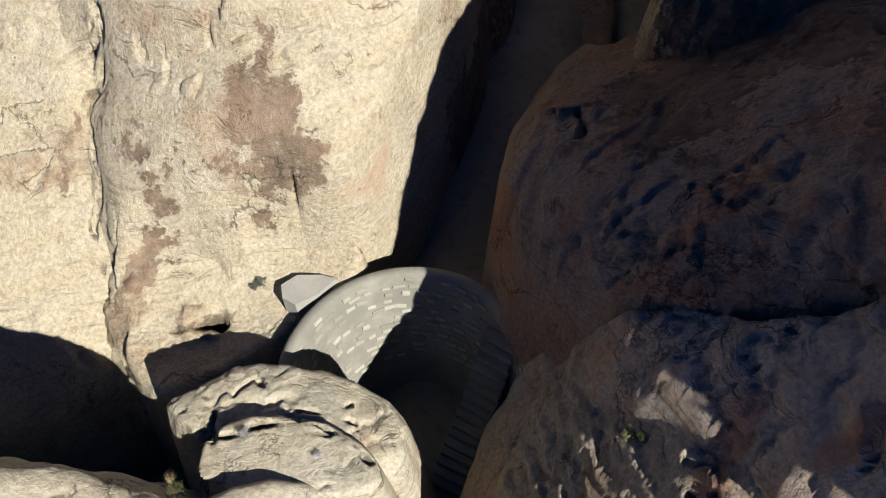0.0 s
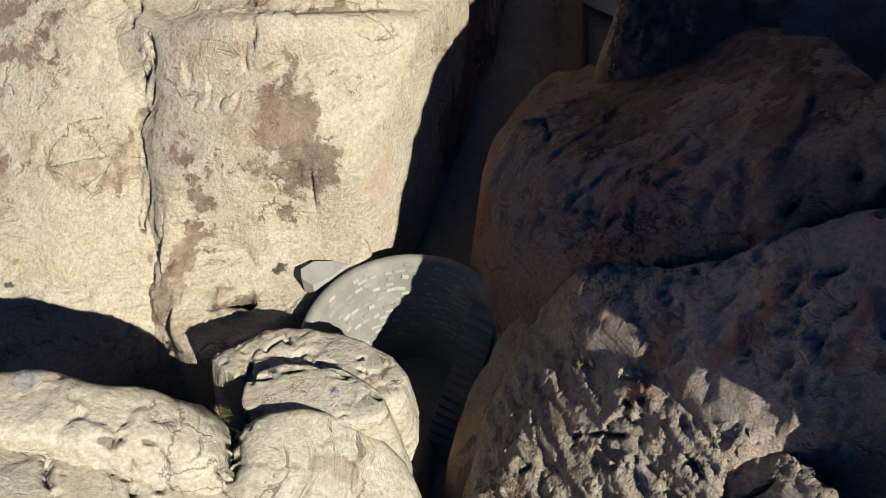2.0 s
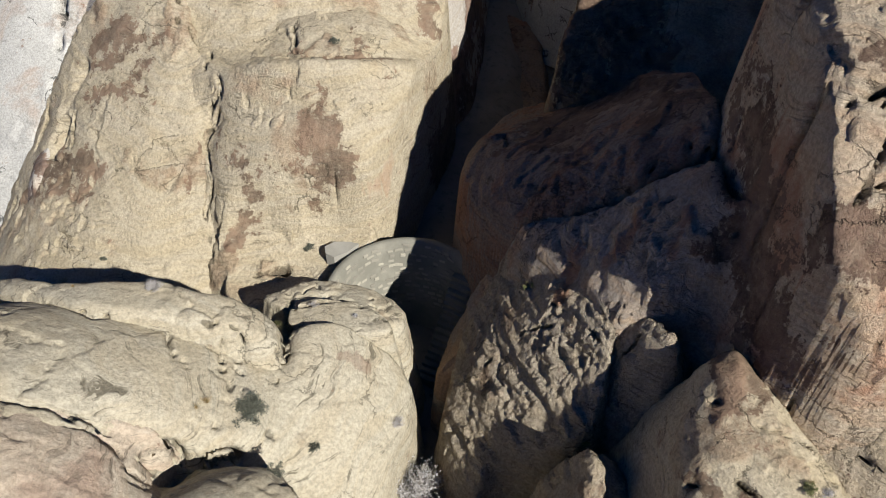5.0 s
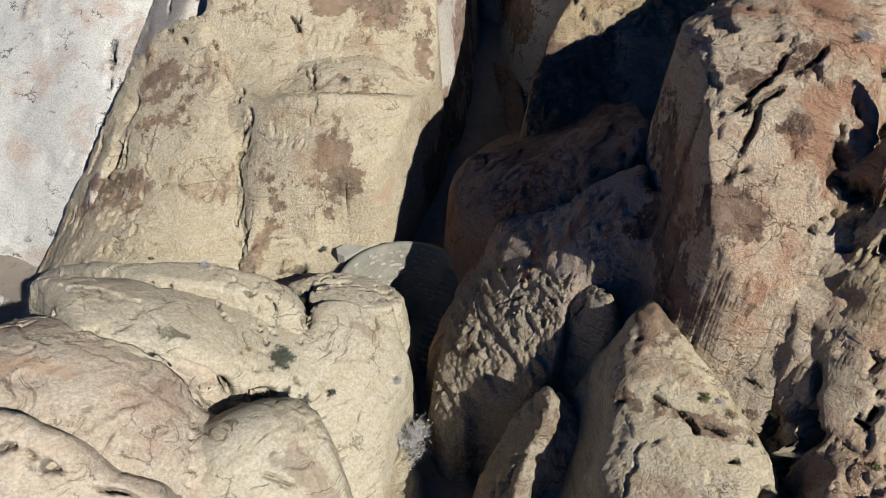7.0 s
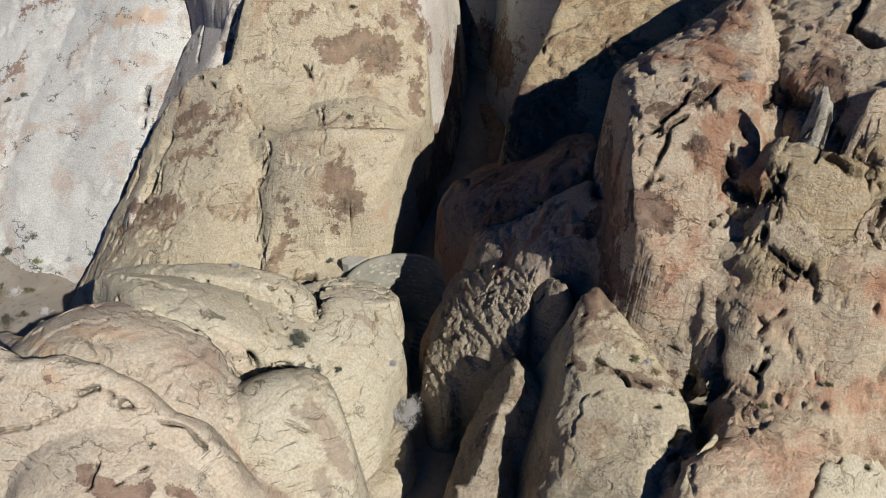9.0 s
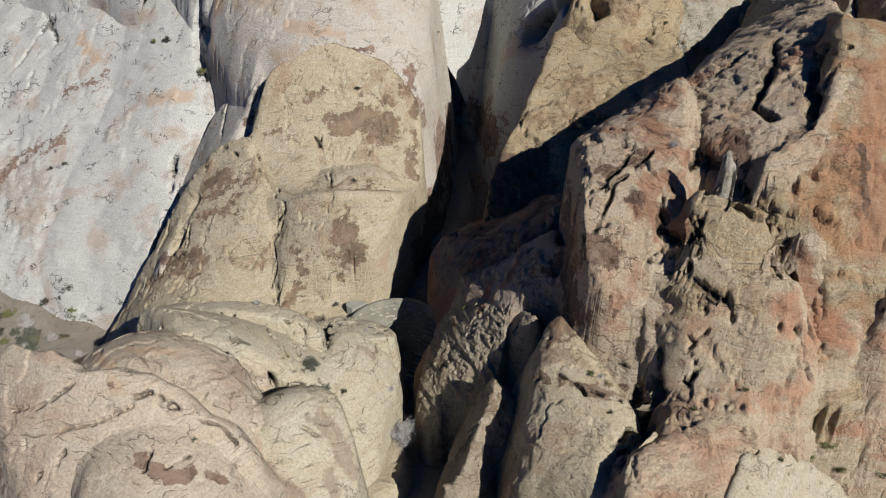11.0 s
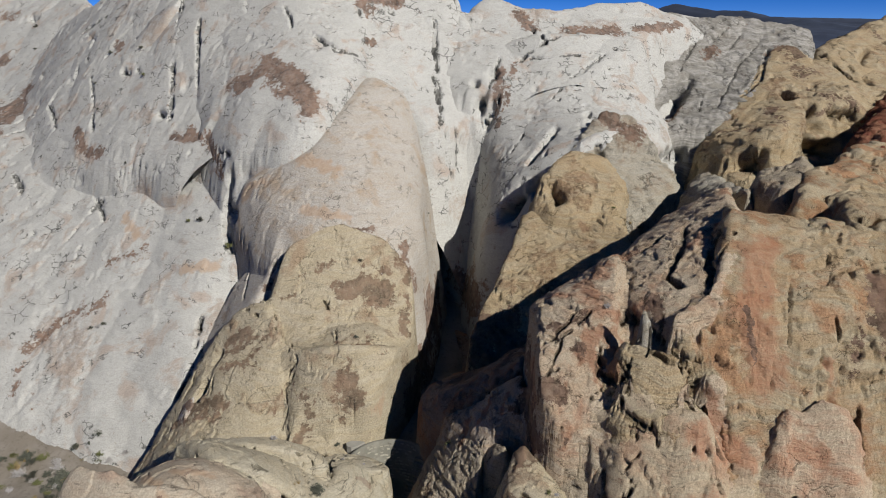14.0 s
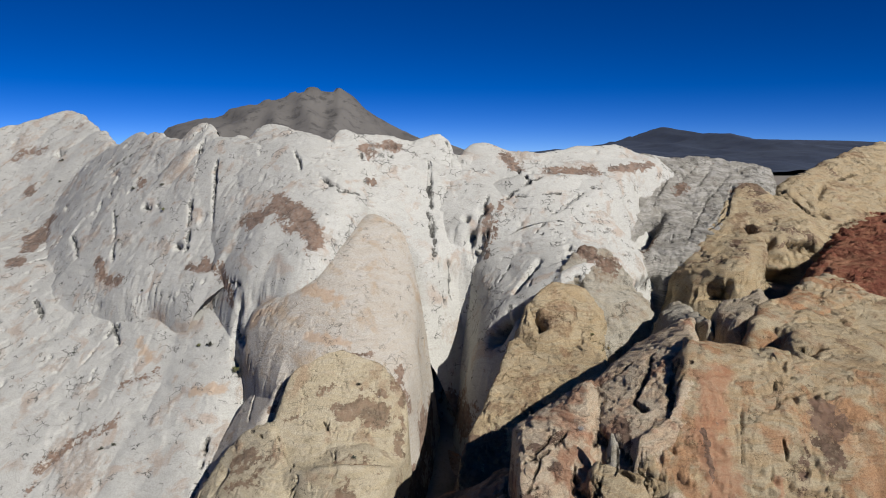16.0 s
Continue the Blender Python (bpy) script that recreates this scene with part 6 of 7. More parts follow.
crack(0.04, 0.25, (-6.41, -1.44, 6.26), (-6.12, -2.76, 6.61), (-5.95, -3.77, 6.46))
crack(0.09, 0.70, (-9.73, -4.77, 8.78), (-9.23, -4.70, 8.77), (-8.34, -4.89, 8.45), (-7.60, -5.17, 7.92), (-6.75, -5.18, 7.55), (-6.12, -5.42, 7.04))
crack(0.12, 1.20, (-4.43, 5.62, 4.13), (-4.31, 5.22, 3.43), (-3.93, 2.75, 4.90))
crack(0.05, 0.35, (-4.77, 2.58, 5.90), (-4.96, 2.18, 5.49), (-5.09, 0.82, 5.79), (-5.08, 0.14, 5.72))
crack(0.10, 0.70, (-9.38, 16.39, 9.26), (-8.74, 15.08, 8.45), (-7.88, 14.21, 8.03), (-7.08, 13.05, 7.08))
crack(0.09, 0.60, (-7.08, 13.05, 7.08), (-7.73, 13.18, 6.29), (-8.00, 12.38, 5.29), (-7.67, 11.30, 4.61), (-7.94, 10.43, 3.53), (-7.70, 9.41, 2.39))
crack(0.06, 0.40, (-5.63, 18.10, 10.73), (-5.48, 17.02, 9.79), (-4.80, 15.92, 8.87), (-4.58, 14.38, 8.19), (-5.22, 12.24, 7.08))
crack(0.15, 1.20, (-13.50, 16.03, 5.84), (-13.33, 14.52, 5.30), (-13.46, 13.33, 4.46))
crack(0.06, 0.60, (-15.99, 22.19, 5.55), (-14.38, 16.93, 6.15))
crack(0.04, 0.25, (-6.31, -1.21, 5.73), (-4.39, -1.95, 6.42), (-3.15, -1.95, 5.86))
crack(0.15, 1.00, (7.21, 1.99, 12.68), (7.65, 1.53, 13.63), (8.52, 1.50, 13.80), (9.61, 2.08, 14.58))
crack(0.20, 1.00, (11.84, 1.23, 12.87), (11.04, -0.65, 13.14), (10.91, -1.06, 12.74), (11.11, -1.42, 12.12), (10.76, -1.84, 11.72))
crack(0.25, 0.80, (10.11, 0.07, 12.71), (10.32, -0.35, 12.45), (10.69, -0.64, 12.28), (10.96, -0.77, 12.19))
crack(0.12, 0.60, (10.28, 0.97, 13.89), (10.18, 0.50, 13.31), (10.44, 0.20, 12.80))
crack(0.10, 0.50, (5.21, -2.31, 6.87), (6.05, -2.52, 7.33), (6.71, -3.08, 7.25), (6.94, -3.51, 7.06))
crack(0.03, 0.25, (5.88, 0.92, 7.04), (7.43, -1.35, 7.78), (8.86, -2.26, 7.42), (10.30, -4.37, 7.55), (11.42, -5.32, 7.63))
crack(0.18, 0.60, (9.96, -2.59, 8.65), (9.84, -3.28, 7.62), (9.55, -3.80, 6.84), (9.55, -3.77, 5.79), (8.31, -4.91, 6.44), (7.89, -5.37, 6.26))
crack(0.06, 0.40, (7.10, 0.26, 11.55), (7.80, 0.21, 12.48), (8.81, 0.36, 12.90), (9.72, 0.80, 13.49))
crack(0.06, 0.40, (7.44, -1.09, 10.24), (8.35, -0.96, 11.10), (9.53, -0.69, 11.61), (10.34, -0.66, 11.95))
crack(0.20, 0.70, (13.35, -0.61, 13.74), (14.32, -1.35, 13.09), (13.98, -1.95, 12.40), (14.65, -2.37, 11.60), (14.95, -3.77, 10.40), (15.69, -3.74, 9.27))
crack(0.25, 0.80, (12.02, 2.22, 14.40), (12.62, 1.57, 14.54), (12.15, -0.90, 14.65), (12.77, -1.41, 13.90), (13.87, -1.33, 13.08))
crack(0.20, 0.80, (11.07, -0.25, 13.61), (11.08, -1.17, 13.06), (11.06, -1.86, 12.41))
crack(0.25, 0.80, (16.82, 7.31, 18.10), (15.53, 4.68, 17.51), (14.13, 2.70, 16.64), (14.45, 1.68, 16.49))
crack(0.22, 0.80, (17.30, 4.22, 18.75), (16.57, 3.19, 17.69), (15.94, 2.09, 17.07))
crack(0.20, 0.60, (10.93, -2.03, 11.47), (11.49, -2.54, 11.12), (12.12, -2.80, 10.88), (12.09, -3.16, 10.32))
crack(0.15, 0.80, (14.24, -3.82, 10.46), (14.68, -4.22, 9.67), (14.75, -4.77, 8.73))
crack(0.22, 0.80, (8.49, -5.11, 6.10), (9.41, -3.67, 5.61), (9.83, -3.87, 7.28), (9.62, -2.95, 7.40))
crack(0.08, 0.50, (-14.55, -4.39, 7.74), (-12.79, -4.65, 8.46), (-11.78, -4.20, 9.13))
crack(0.12, 0.80, (-12.97, -6.34, 6.48), (-12.14, -5.92, 7.28))
crack(0.05, 0.35, (-12.24, -5.36, 7.85), (-10.92, -5.42, 8.13), (-9.74, -5.03, 8.55))
crack(0.25, 1.20, (-9.59, 20.37, 11.88), (-9.94, 20.26, 10.35))
crack(0.15, 1.20, (-16.58, 23.24, 5.69), (-16.02, 21.13, 4.39), (-15.15, 16.13, 4.72), (-15.82, 15.04, 3.24))
crack(0.12, 1.00, (-12.37, 24.13, 10.92), (-12.53, 21.74, 8.83))
crack(0.20, 1.20, (-13.56, 15.38, 5.49), (-13.64, 13.67, 4.39))
crack(0.08, 0.60, (-5.01, 19.19, 12.01), (-5.00, 18.25, 10.81), (-5.31, 16.99, 9.76))
rust(0.55, 1.00, (10.27, 1.14, 14.13), (9.90, 0.50, 13.49), (10.33, -0.23, 12.55), (10.84, -0.55, 12.40))
rust(0.35, 0.80, (11.49, 2.00, 14.84), (11.09, 1.09, 14.31), (11.76, 1.21, 13.06))
varnish(0.60, 0.80, (7.48, -0.08, 12.14), (7.93, -0.37, 11.79))
varnish(0.35, 0.80, (7.53, -0.99, 11.32), (8.20, -0.74, 11.40))
varnish(0.40, 0.80, (7.98, 2.02, 14.22), (8.60, 1.93, 14.09), (9.70, 2.10, 14.82))
varnish(0.35, 0.70, (8.87, 0.91, 13.44), (9.38, 0.65, 13.41))
varnish(0.50, 0.60, (7.44, -3.28, 7.23), (8.41, -3.44, 6.92), (9.44, -3.22, 6.34))
rust(0.50, 0.90, (11.03, 5.17, 16.24), (11.76, 4.43, 16.73))
rust(0.50, 1.00, (14.89, -1.96, 12.38), (15.30, -2.64, 11.22), (16.05, -3.49, 10.17), (16.61, -4.05, 9.48))
rust(0.80, 0.80, (11.68, -4.77, 7.99), (13.26, -5.22, 8.05), (14.56, -4.99, 8.65))
varnish(0.50, 0.80, (-3.87, 10.96, 6.50), (-3.74, 10.42, 5.60))
varnish(0.50, 0.60, (-6.66, 11.11, 5.48), (-5.82, 10.66, 5.44))
crack(0.06, 0.40, (-5.06, 3.17, 6.27), (-4.89, 2.58, 6.06), (-4.79, 1.86, 5.45))
crack(0.06, 0.40, (-4.18, 3.69, 4.87), (-3.99, 2.72, 5.28), (-4.00, 1.97, 4.89))
crack(0.05, 0.35, (-3.40, 5.83, 3.96), (-2.04, 5.55, 3.97), (-0.73, 5.36, 3.36))
crack(0.22, 0.80, (-23.75, 52.04, 32.31), (-23.32, 48.27, 29.45), (-23.49, 45.44, 26.47), (-23.05, 42.66, 23.65), (-22.51, 39.34, 20.48))
crack(0.28, 0.80, (-20.82, 46.90, 29.77), (-20.45, 44.41, 27.12), (-20.14, 41.66, 24.31))
crack(0.22, 0.70, (3.49, 43.91, 29.85), (3.61, 42.01, 26.64), (3.76, 39.72, 23.86), (3.85, 36.42, 21.34), (3.55, 34.49, 18.80))
crack(0.15, 0.50, (-37.56, 58.50, 26.22), (-36.37, 54.89, 24.68))
crack(0.20, 0.60, (-35.08, 52.63, 23.82), (-33.91, 49.73, 21.77), (-32.56, 44.98, 18.52))
crack(0.50, 1.20, (-59.69, 91.99, 30.25), (-58.54, 90.49, 30.07))
crack(0.35, 0.90, (-30.05, 49.36, 24.25), (-29.12, 48.35, 24.25))
crack(0.30, 0.70, (-33.43, 53.65, 25.96), (-33.11, 53.71, 26.15))
crack(0.18, 0.50, (-41.54, 55.97, 20.46), (-39.41, 51.57, 18.59))
crack(0.22, 0.70, (-31.00, 40.14, 13.86), (-30.29, 38.74, 12.37), (-28.80, 36.14, 11.24))
crack(0.18, 0.50, (-43.20, 48.20, 13.50), (-40.29, 43.92, 12.14))
crack(0.15, 0.40, (-27.98, 38.57, 15.07), (-25.74, 38.16, 16.31), (-22.65, 35.46, 15.96))
crack(0.35, 0.80, (-24.05, 41.01, 20.68), (-23.47, 40.11, 20.73))
crack(0.18, 0.50, (-7.93, 38.17, 28.19), (-5.82, 36.00, 26.91), (-4.00, 37.18, 26.58))
crack(0.50, 1.20, (-15.38, 31.15, 15.18), (-15.29, 31.01, 13.59), (-14.32, 28.29, 13.49))
crack(0.26, 0.60, (-20.88, 35.37, 17.38), (-20.45, 33.60, 14.66))
crack(0.30, 0.70, (-3.54, 39.29, 27.72), (-2.76, 40.85, 27.56))
crack(0.30, 0.90, (-1.63, 44.13, 31.43), (-0.43, 44.56, 31.62))
crack(0.22, 0.60, (-16.39, 32.87, 18.36), (-14.93, 31.12, 18.39))
crack(0.26, 0.80, (5.21, 36.27, 19.65), (5.47, 35.49, 15.76))
crack(0.50, 1.60, (7.41, 39.19, 23.90), (7.99, 38.93, 22.18), (8.16, 37.47, 20.62))
crack(0.30, 0.90, (13.77, 31.79, 19.73), (12.44, 28.64, 18.68))
crack(1.00, 3.00, (38.84, 33.81, 18.73), (40.93, 35.28, 17.61))
crack(0.80, 2.40, (38.43, 39.58, 22.64), (40.62, 39.13, 22.98))
crack(0.60, 2.00, (43.27, 35.50, 21.33), (44.68, 36.23, 20.65))
crack(1.10, 3.00, (28.76, 31.22, 17.02), (29.83, 28.79, 17.75), (30.67, 27.18, 17.80))
crack(0.50, 1.80, (24.25, 32.59, 17.34), (27.21, 36.12, 17.24))
crack(0.60, 2.00, (29.52, 45.03, 20.84), (30.27, 43.94, 22.85))
crack(0.26, 0.70, (50.68, 46.01, 25.22), (50.38, 49.21, 26.69))
crack(0.40, 1.60, (27.08, 5.57, 18.96), (25.44, 4.03, 19.05))
crack(0.22, 0.60, (48.71, 48.70, 26.71), (48.45, 44.40, 24.69))
varnish(1.00, 0.90, (-12.94, 36.00, 25.28), (-11.24, 35.70, 25.84), (-8.67, 32.23, 23.99), (-7.92, 29.98, 22.17))
varnish(1.00, 0.80, (-15.94, 36.94, 23.84), (-14.09, 36.15, 24.62))
varnish(0.80, 0.80, (-49.64, 56.75, 16.15))
varnish(0.60, 0.80, (-2.83, 43.99, 31.60), (0.17, 44.73, 31.62))
varnish(0.60, 0.70, (-21.24, 37.02, 19.08), (-17.99, 35.16, 19.08))
varnish(0.50, 0.70, (-35.27, 47.13, 18.22), (-33.36, 43.66, 16.56), (-31.17, 42.01, 16.83))
varnish(0.50, 0.70, (-31.19, 52.60, 26.79), (-32.22, 52.56, 26.01))
varnish(0.90, 0.90, (17.24, 43.48, 28.70), (20.35, 43.56, 28.70), (22.40, 44.33, 29.00))
varnish(0.60, 0.90, (25.85, 45.30, 28.99), (30.03, 48.18, 29.28))
varnish(0.90, 0.90, (17.65, 29.34, 21.65), (19.09, 28.79, 20.95), (20.08, 28.49, 20.22))
varnish(0.80, 0.70, (40.18, 46.59, 26.79), (42.60, 46.23, 27.12))
varnish(0.60, 0.70, (30.38, 34.36, 19.82), (31.89, 31.53, 20.50))
varnish(0.50, 0.70, (12.67, 46.20, 30.79), (13.67, 44.23, 28.68))
varnish(0.50, 0.90, (-4.44, 17.42, 10.04), (-3.12, 17.81, 10.28), (-1.80, 17.61, 9.80))
varnish(0.30, 0.80, (-6.20, 15.76, 8.95), (-5.68, 15.47, 8.66))
varnish(0.45, 0.80, (-12.07, 16.13, 7.42), (-10.49, 15.38, 7.77), (-11.68, 15.25, 6.98))
varnish(0.40, 0.70, (-11.91, 14.48, 6.21), (-10.13, 13.78, 6.42))
varnish(0.50, 0.90, (-14.82, 13.08, 3.54), (-13.13, 12.22, 3.93), (-16.09, 13.26, 2.11))
varnish(0.40, 0.90, (-6.49, 10.88, 5.33), (-6.02, 10.27, 4.54), (-6.86, 9.46, 2.98))
varnish(0.35, 0.90, (-3.92, 10.90, 6.43), (-3.46, 10.45, 5.71), (-3.84, 10.17, 3.95))
varnish(0.30, 0.80, (-3.71, 13.00, 8.04), (-2.22, 12.78, 7.86), (-1.25, 13.13, 7.53))
varnish(0.25, 0.80, (-8.78, 17.39, 10.08), (-7.85, 17.54, 10.28))
varnish(0.30, 0.70, (-8.32, 16.15, 9.08), (-8.51, 15.54, 8.80))
crack(0.06, 0.40, (-4.43, 11.77, 7.05), (-4.80, 11.35, 6.60))
crack(0.05, 0.40, (-4.55, 10.85, 6.19), (-4.24, 10.32, 5.07), (-4.10, 10.07, 3.72))
crack(0.08, 0.60, (-5.89, 17.88, 10.55), (-5.75, 17.25, 9.97), (-5.34, 16.67, 9.52))
varnish(0.50, 0.80, (-2.82, 19.04, 11.85), (-1.00, 19.12, 11.42))
varnish(0.35, 0.70, (-4.41, 13.68, 8.12), (-3.33, 12.39, 7.60), (-3.95, 11.20, 6.72))
varnish(0.30, 0.60, (-5.76, 20.46, 13.52), (-4.29, 21.20, 14.43))
varnish(0.30, 0.60, (-7.70, 15.64, 8.82), (-6.94, 14.89, 8.37))
varnish(0.30, 0.60, (-2.80, 15.83, 8.66), (-2.18, 13.48, 8.18))
varnish(0.40, 0.60, (-5.29, 10.58, 5.58), (-3.32, 10.36, 5.28))
# end of the clefts

for body in ROCKS:
    build_rock(*body)


# ---- shrubs ----
def leafy(name, a, b_, rough=0.8):
    m, n, l, b = material(name)
    k = Net(m)
    pos = k.node("ShaderNodeNewGeometry")
    l.new(k.mix(pos.outputs["Random Per Island"], a, b_), b.inputs["Base Color"])
    b.inputs["Roughness"].default_value = rough
    return m


TWIG = {"grey": leafy("grey_twig", (0.46, 0.43, 0.40), (0.32, 0.30, 0.27)), "dark": leafy("dark_twig", (0.10, 0.08, 0.06), (0.16, 0.13, 0.10)),
        "green": leafy("brown_twig", (0.13, 0.10, 0.06), (0.19, 0.15, 0.09)), "straw": leafy("straw_stalk", (0.34, 0.25, 0.12), (0.24, 0.17, 0.08))}
LEAF = {"grey": leafy("ash_grey_leaf", (0.32, 0.31, 0.30), (0.45, 0.44, 0.43)), "dark": leafy("grey_green_leaf", (0.045, 0.05, 0.035), (0.11, 0.115, 0.085)),
        "green": leafy("olive_leaf", (0.07, 0.085, 0.03), (0.17, 0.17, 0.06)), "straw": leafy("dry_leaf", (0.27, 0.22, 0.10), (0.19, 0.17, 0.07))}
WORDS = {"grey": ("leafless ash-grey desert shrub with fine twigs", "shrub"), "dark": ("low grey-green desert shrub on bare rock", "shrub"),
         "green": ("small olive-green desert bush among rocks", "bush"), "straw": ("tuft of dry straw-coloured desert grass", "grass tuft")}


def stalk(verts, faces, a, b_, r0, r1):
    d = (b_ - a).normalized()
    u = d.orthogonal().normalized()
    w = d.cross(u)
    i = len(verts)
    for base, r in ((a, r0), (b_, r1)):
        for k in range(3):
            c, s = math.cos(k * 2.094), math.sin(k * 2.094)
            verts.append(base + (u * c + w * s) * r)
    for k in range(3):
        faces.append((i + k, i + (k + 1) % 3, i + 3 + (k + 1) % 3, i + 3 + k))


def make_shrub(kind, seed):
    """A shrub of about unit radius on its foot: forked twigs from the root and many small leaves, uneven and full of gaps."""
    rnd = random.Random(seed)
    tv, tf, lv, lf = [], [], [], []
    stems = {"grey": 42, "dark": 16, "green": 18, "straw": 60}[kind]
    for _ in range(stems):
        a = rnd.uniform(0, 6.283)
        lean = rnd.uniform(0.1, 1.25) if kind != "straw" else rnd.uniform(0.05, 0.8)
        d = Vector((math.cos(a) * math.sin(lean), math.sin(a) * math.sin(lean), math.cos(lean) * 0.85 + 0.1))
        length = rnd.uniform(0.55, 1.05)
        root = Vector((rnd.uniform(-0.12, 0.12), rnd.uniform(-0.12, 0.12), -0.08))
        mid = root + d * length * 0.5
        tip = mid + (d + Vector((rnd.uniform(-.3, .3), rnd.uniform(-.3, .3), rnd.uniform(-.1, .3)))).normalized() * length * 0.5
        stalk(tv, tf, root, mid, 0.022, 0.014)
        stalk(tv, tf, mid, tip, 0.014, 0.005)
        ends = [tip]
        for _ in range({"grey": 14, "dark": 5, "green": 5, "straw": 0}[kind]):
            s = mid.lerp(tip, rnd.uniform(-0.3, 0.9))
            e = s + (d + Vector((rnd.uniform(-.9, .9), rnd.uniform(-.9, .9), rnd.uniform(-.2, .7)))).normalized() * rnd.uniform(0.12, 0.38)
            stalk(tv, tf, s, e, 0.009, 0.003)
            ends.append(e)
        for e in ends:
            for _ in range({"grey": 4, "dark": 22, "green": 20, "straw": 2}[kind]):
                c = e + Vector((rnd.gauss(0, .09), rnd.gauss(0, .09), rnd.gauss(0, .07)))
                u = Vector((rnd.gauss(0, 1), rnd.gauss(0, 1), rnd.gauss(0, 1))).normalized()
                w = u.orthogonal().normalized()
                size = rnd.uniform(0.03, 0.07) if kind != "grey" else rnd.uniform(0.015, 0.035)
                i = len(lv)
                lv.extend([c - u * size, c + w * size * 0.45, c + u * size, c - w * size * 0.45])
                lf.append((i, i + 1, i + 2, i + 3))
    root = new("grass_tuft" if kind == "straw" else "shrub")
    mesh_object("stem_cluster" if kind == "straw" else "twig_frame", [tuple(v) for v in tv], tf, TWIG[kind], root, smooth=False)
    mesh_object("foliage", [tuple(v) for v in lv], lf, LEAF[kind], root, smooth=False)
    return tagged(root, *WORDS[kind], group="desert shrubs")


SHRUBS = {}
turner = random.Random(5)


def place_shrub(kind, x, y, z, r):
    """A shrub of radius r with its foot at that place."""
    pick = turner.randrange(3)
    tops = []
    for P, mid, s, R, steep, grow in BODIES:
        d = edge_distance(np.array([x]), np.array([y]), P)[0] + grow
        if d > 0:
            X, Y, q = x - mid[0], y - mid[1], min(1, max(0, 1 - d / R))
            tops.append(quadric(s, X, Y) - 0.8 * R * (1 - math.sqrt(1 - 0.98 * q * q)))
    tops = [h for h in tops if abs(h - z) < 1.6]
    z = max(tops) if tops else z
    m = Matrix.Translation((x, y, z)) @ Matrix.Rotation(turner.uniform(0, 6.283), 4, "Z") @ Matrix.Diagonal((r, r, r * turner.uniform(0.75, 1.0), 1))
    if (kind, pick) in SHRUBS:
        proto = SHRUBS[kind, pick]
        copy_thing(proto, m @ Matrix.Diagonal((1 / proto.scale.x, 1 / proto.scale.y, 1 / proto.scale.z, 1)))
    else:
        SHRUBS[kind, pick] = make_shrub(kind, len(SHRUBS) + 3)
        SHRUBS[kind, pick].matrix_world = m



# ---- the masonry dam in the slot ----
def mortar_material(name, a, b_):
    m, n, l, b = material(name)
    k = Net(m)
    pos = k.node("ShaderNodeNewGeometry").outputs["Position"]
    col = k.mix(k.ramp(k.noise(pos, 1.1, 5, 0.65), 0.38, 0.64), a, b_)
    g = k.noise(pos, 22, 5, 0.7)
    col = k.mix(k.ramp(g, 0.3, 0.7, 0, 0.4), col, (0.5, 0.5, 0.5), "OVERLAY")
    l.new(col, b.inputs["Base Color"])
    l.new(k.node("ShaderNodeBump", {"Height": g, "Strength": 0.5, "Distance": 0.03}).outputs[0], b.inputs["Normal"])
    b.inputs["Roughness"].default_value = 0.9
    return m


mortar = mortar_material("grey_mortar", (0.158, 0.154, 0.125), (0.21, 0.203, 0.165))
stone_face, sn, sl, sb = material("dam_stone")
sk = Net(stone_face)
tone = sk.node("ShaderNodeObjectInfo").outputs["Random"]
scol = sk.mix(tone, (0.155, 0.148, 0.12), (0.33, 0.315, 0.25))
scol = sk.mix(sk.ramp(sk.noise(sk.node("ShaderNodeNewGeometry").outputs["Position"], 14, 4), 0.35, 0.7, 0, 0.4), scol, (0.22, 0.2, 0.17))
sl.new(scol, sb.inputs["Base Color"])
sb.inputs["Roughness"].default_value = 0.9

DAM_X, DAM_Y, CREST, TOE = -0.72, 7.0, 2.9, -1.6      # centre of the arc, level of the crest and of the foot
R_TOP, R_FOOT, WIDE = 2.48, 1.5, 0.26                # inner radius at crest and foot, width of the crest
A0, A1 = radians(-22), radians(202)
dam = tagged(new("masonry_dam"), "curved grey dam of mortared stone across the slot", "dam")


def dam_point(a, z, out=0.0):
    """A place on the downstream face, at angle a round the arc; out: metres proud of it, towards the arc's centre."""
    f = (z - TOE) / (CREST - TOE)
    r = R_FOOT + (R_TOP - R_FOOT) * f ** 0.8 - out
    return (DAM_X + r * math.cos(a), DAM_Y + r * math.sin(a), z)


verts, cols = [], 61
levels = [TOE + (CREST - TOE) * i / 14 for i in range(15)]
for i in range(cols):
    a = A0 + (A1 - A0) * i / (cols - 1)
    for z in levels:
        verts.append(dam_point(a, z))
    for r, z in ((R_TOP + 0.06, CREST + 0.05), (R_TOP + WIDE - 0.06, CREST + 0.05), (R_TOP + WIDE, CREST), (R_TOP + WIDE + 0.1, TOE)):
        verts.append((DAM_X + r * math.cos(a), DAM_Y + r * math.sin(a), z))
n_row = len(levels) + 4
faces = [(i * n_row + j, (i + 1) * n_row + j, (i + 1) * n_row + j + 1, i * n_row + j + 1) for i in range(cols - 1) for j in range(n_row - 1)]
mesh_object("wall", verts, faces, mortar, dam)

rnd = random.Random(12)


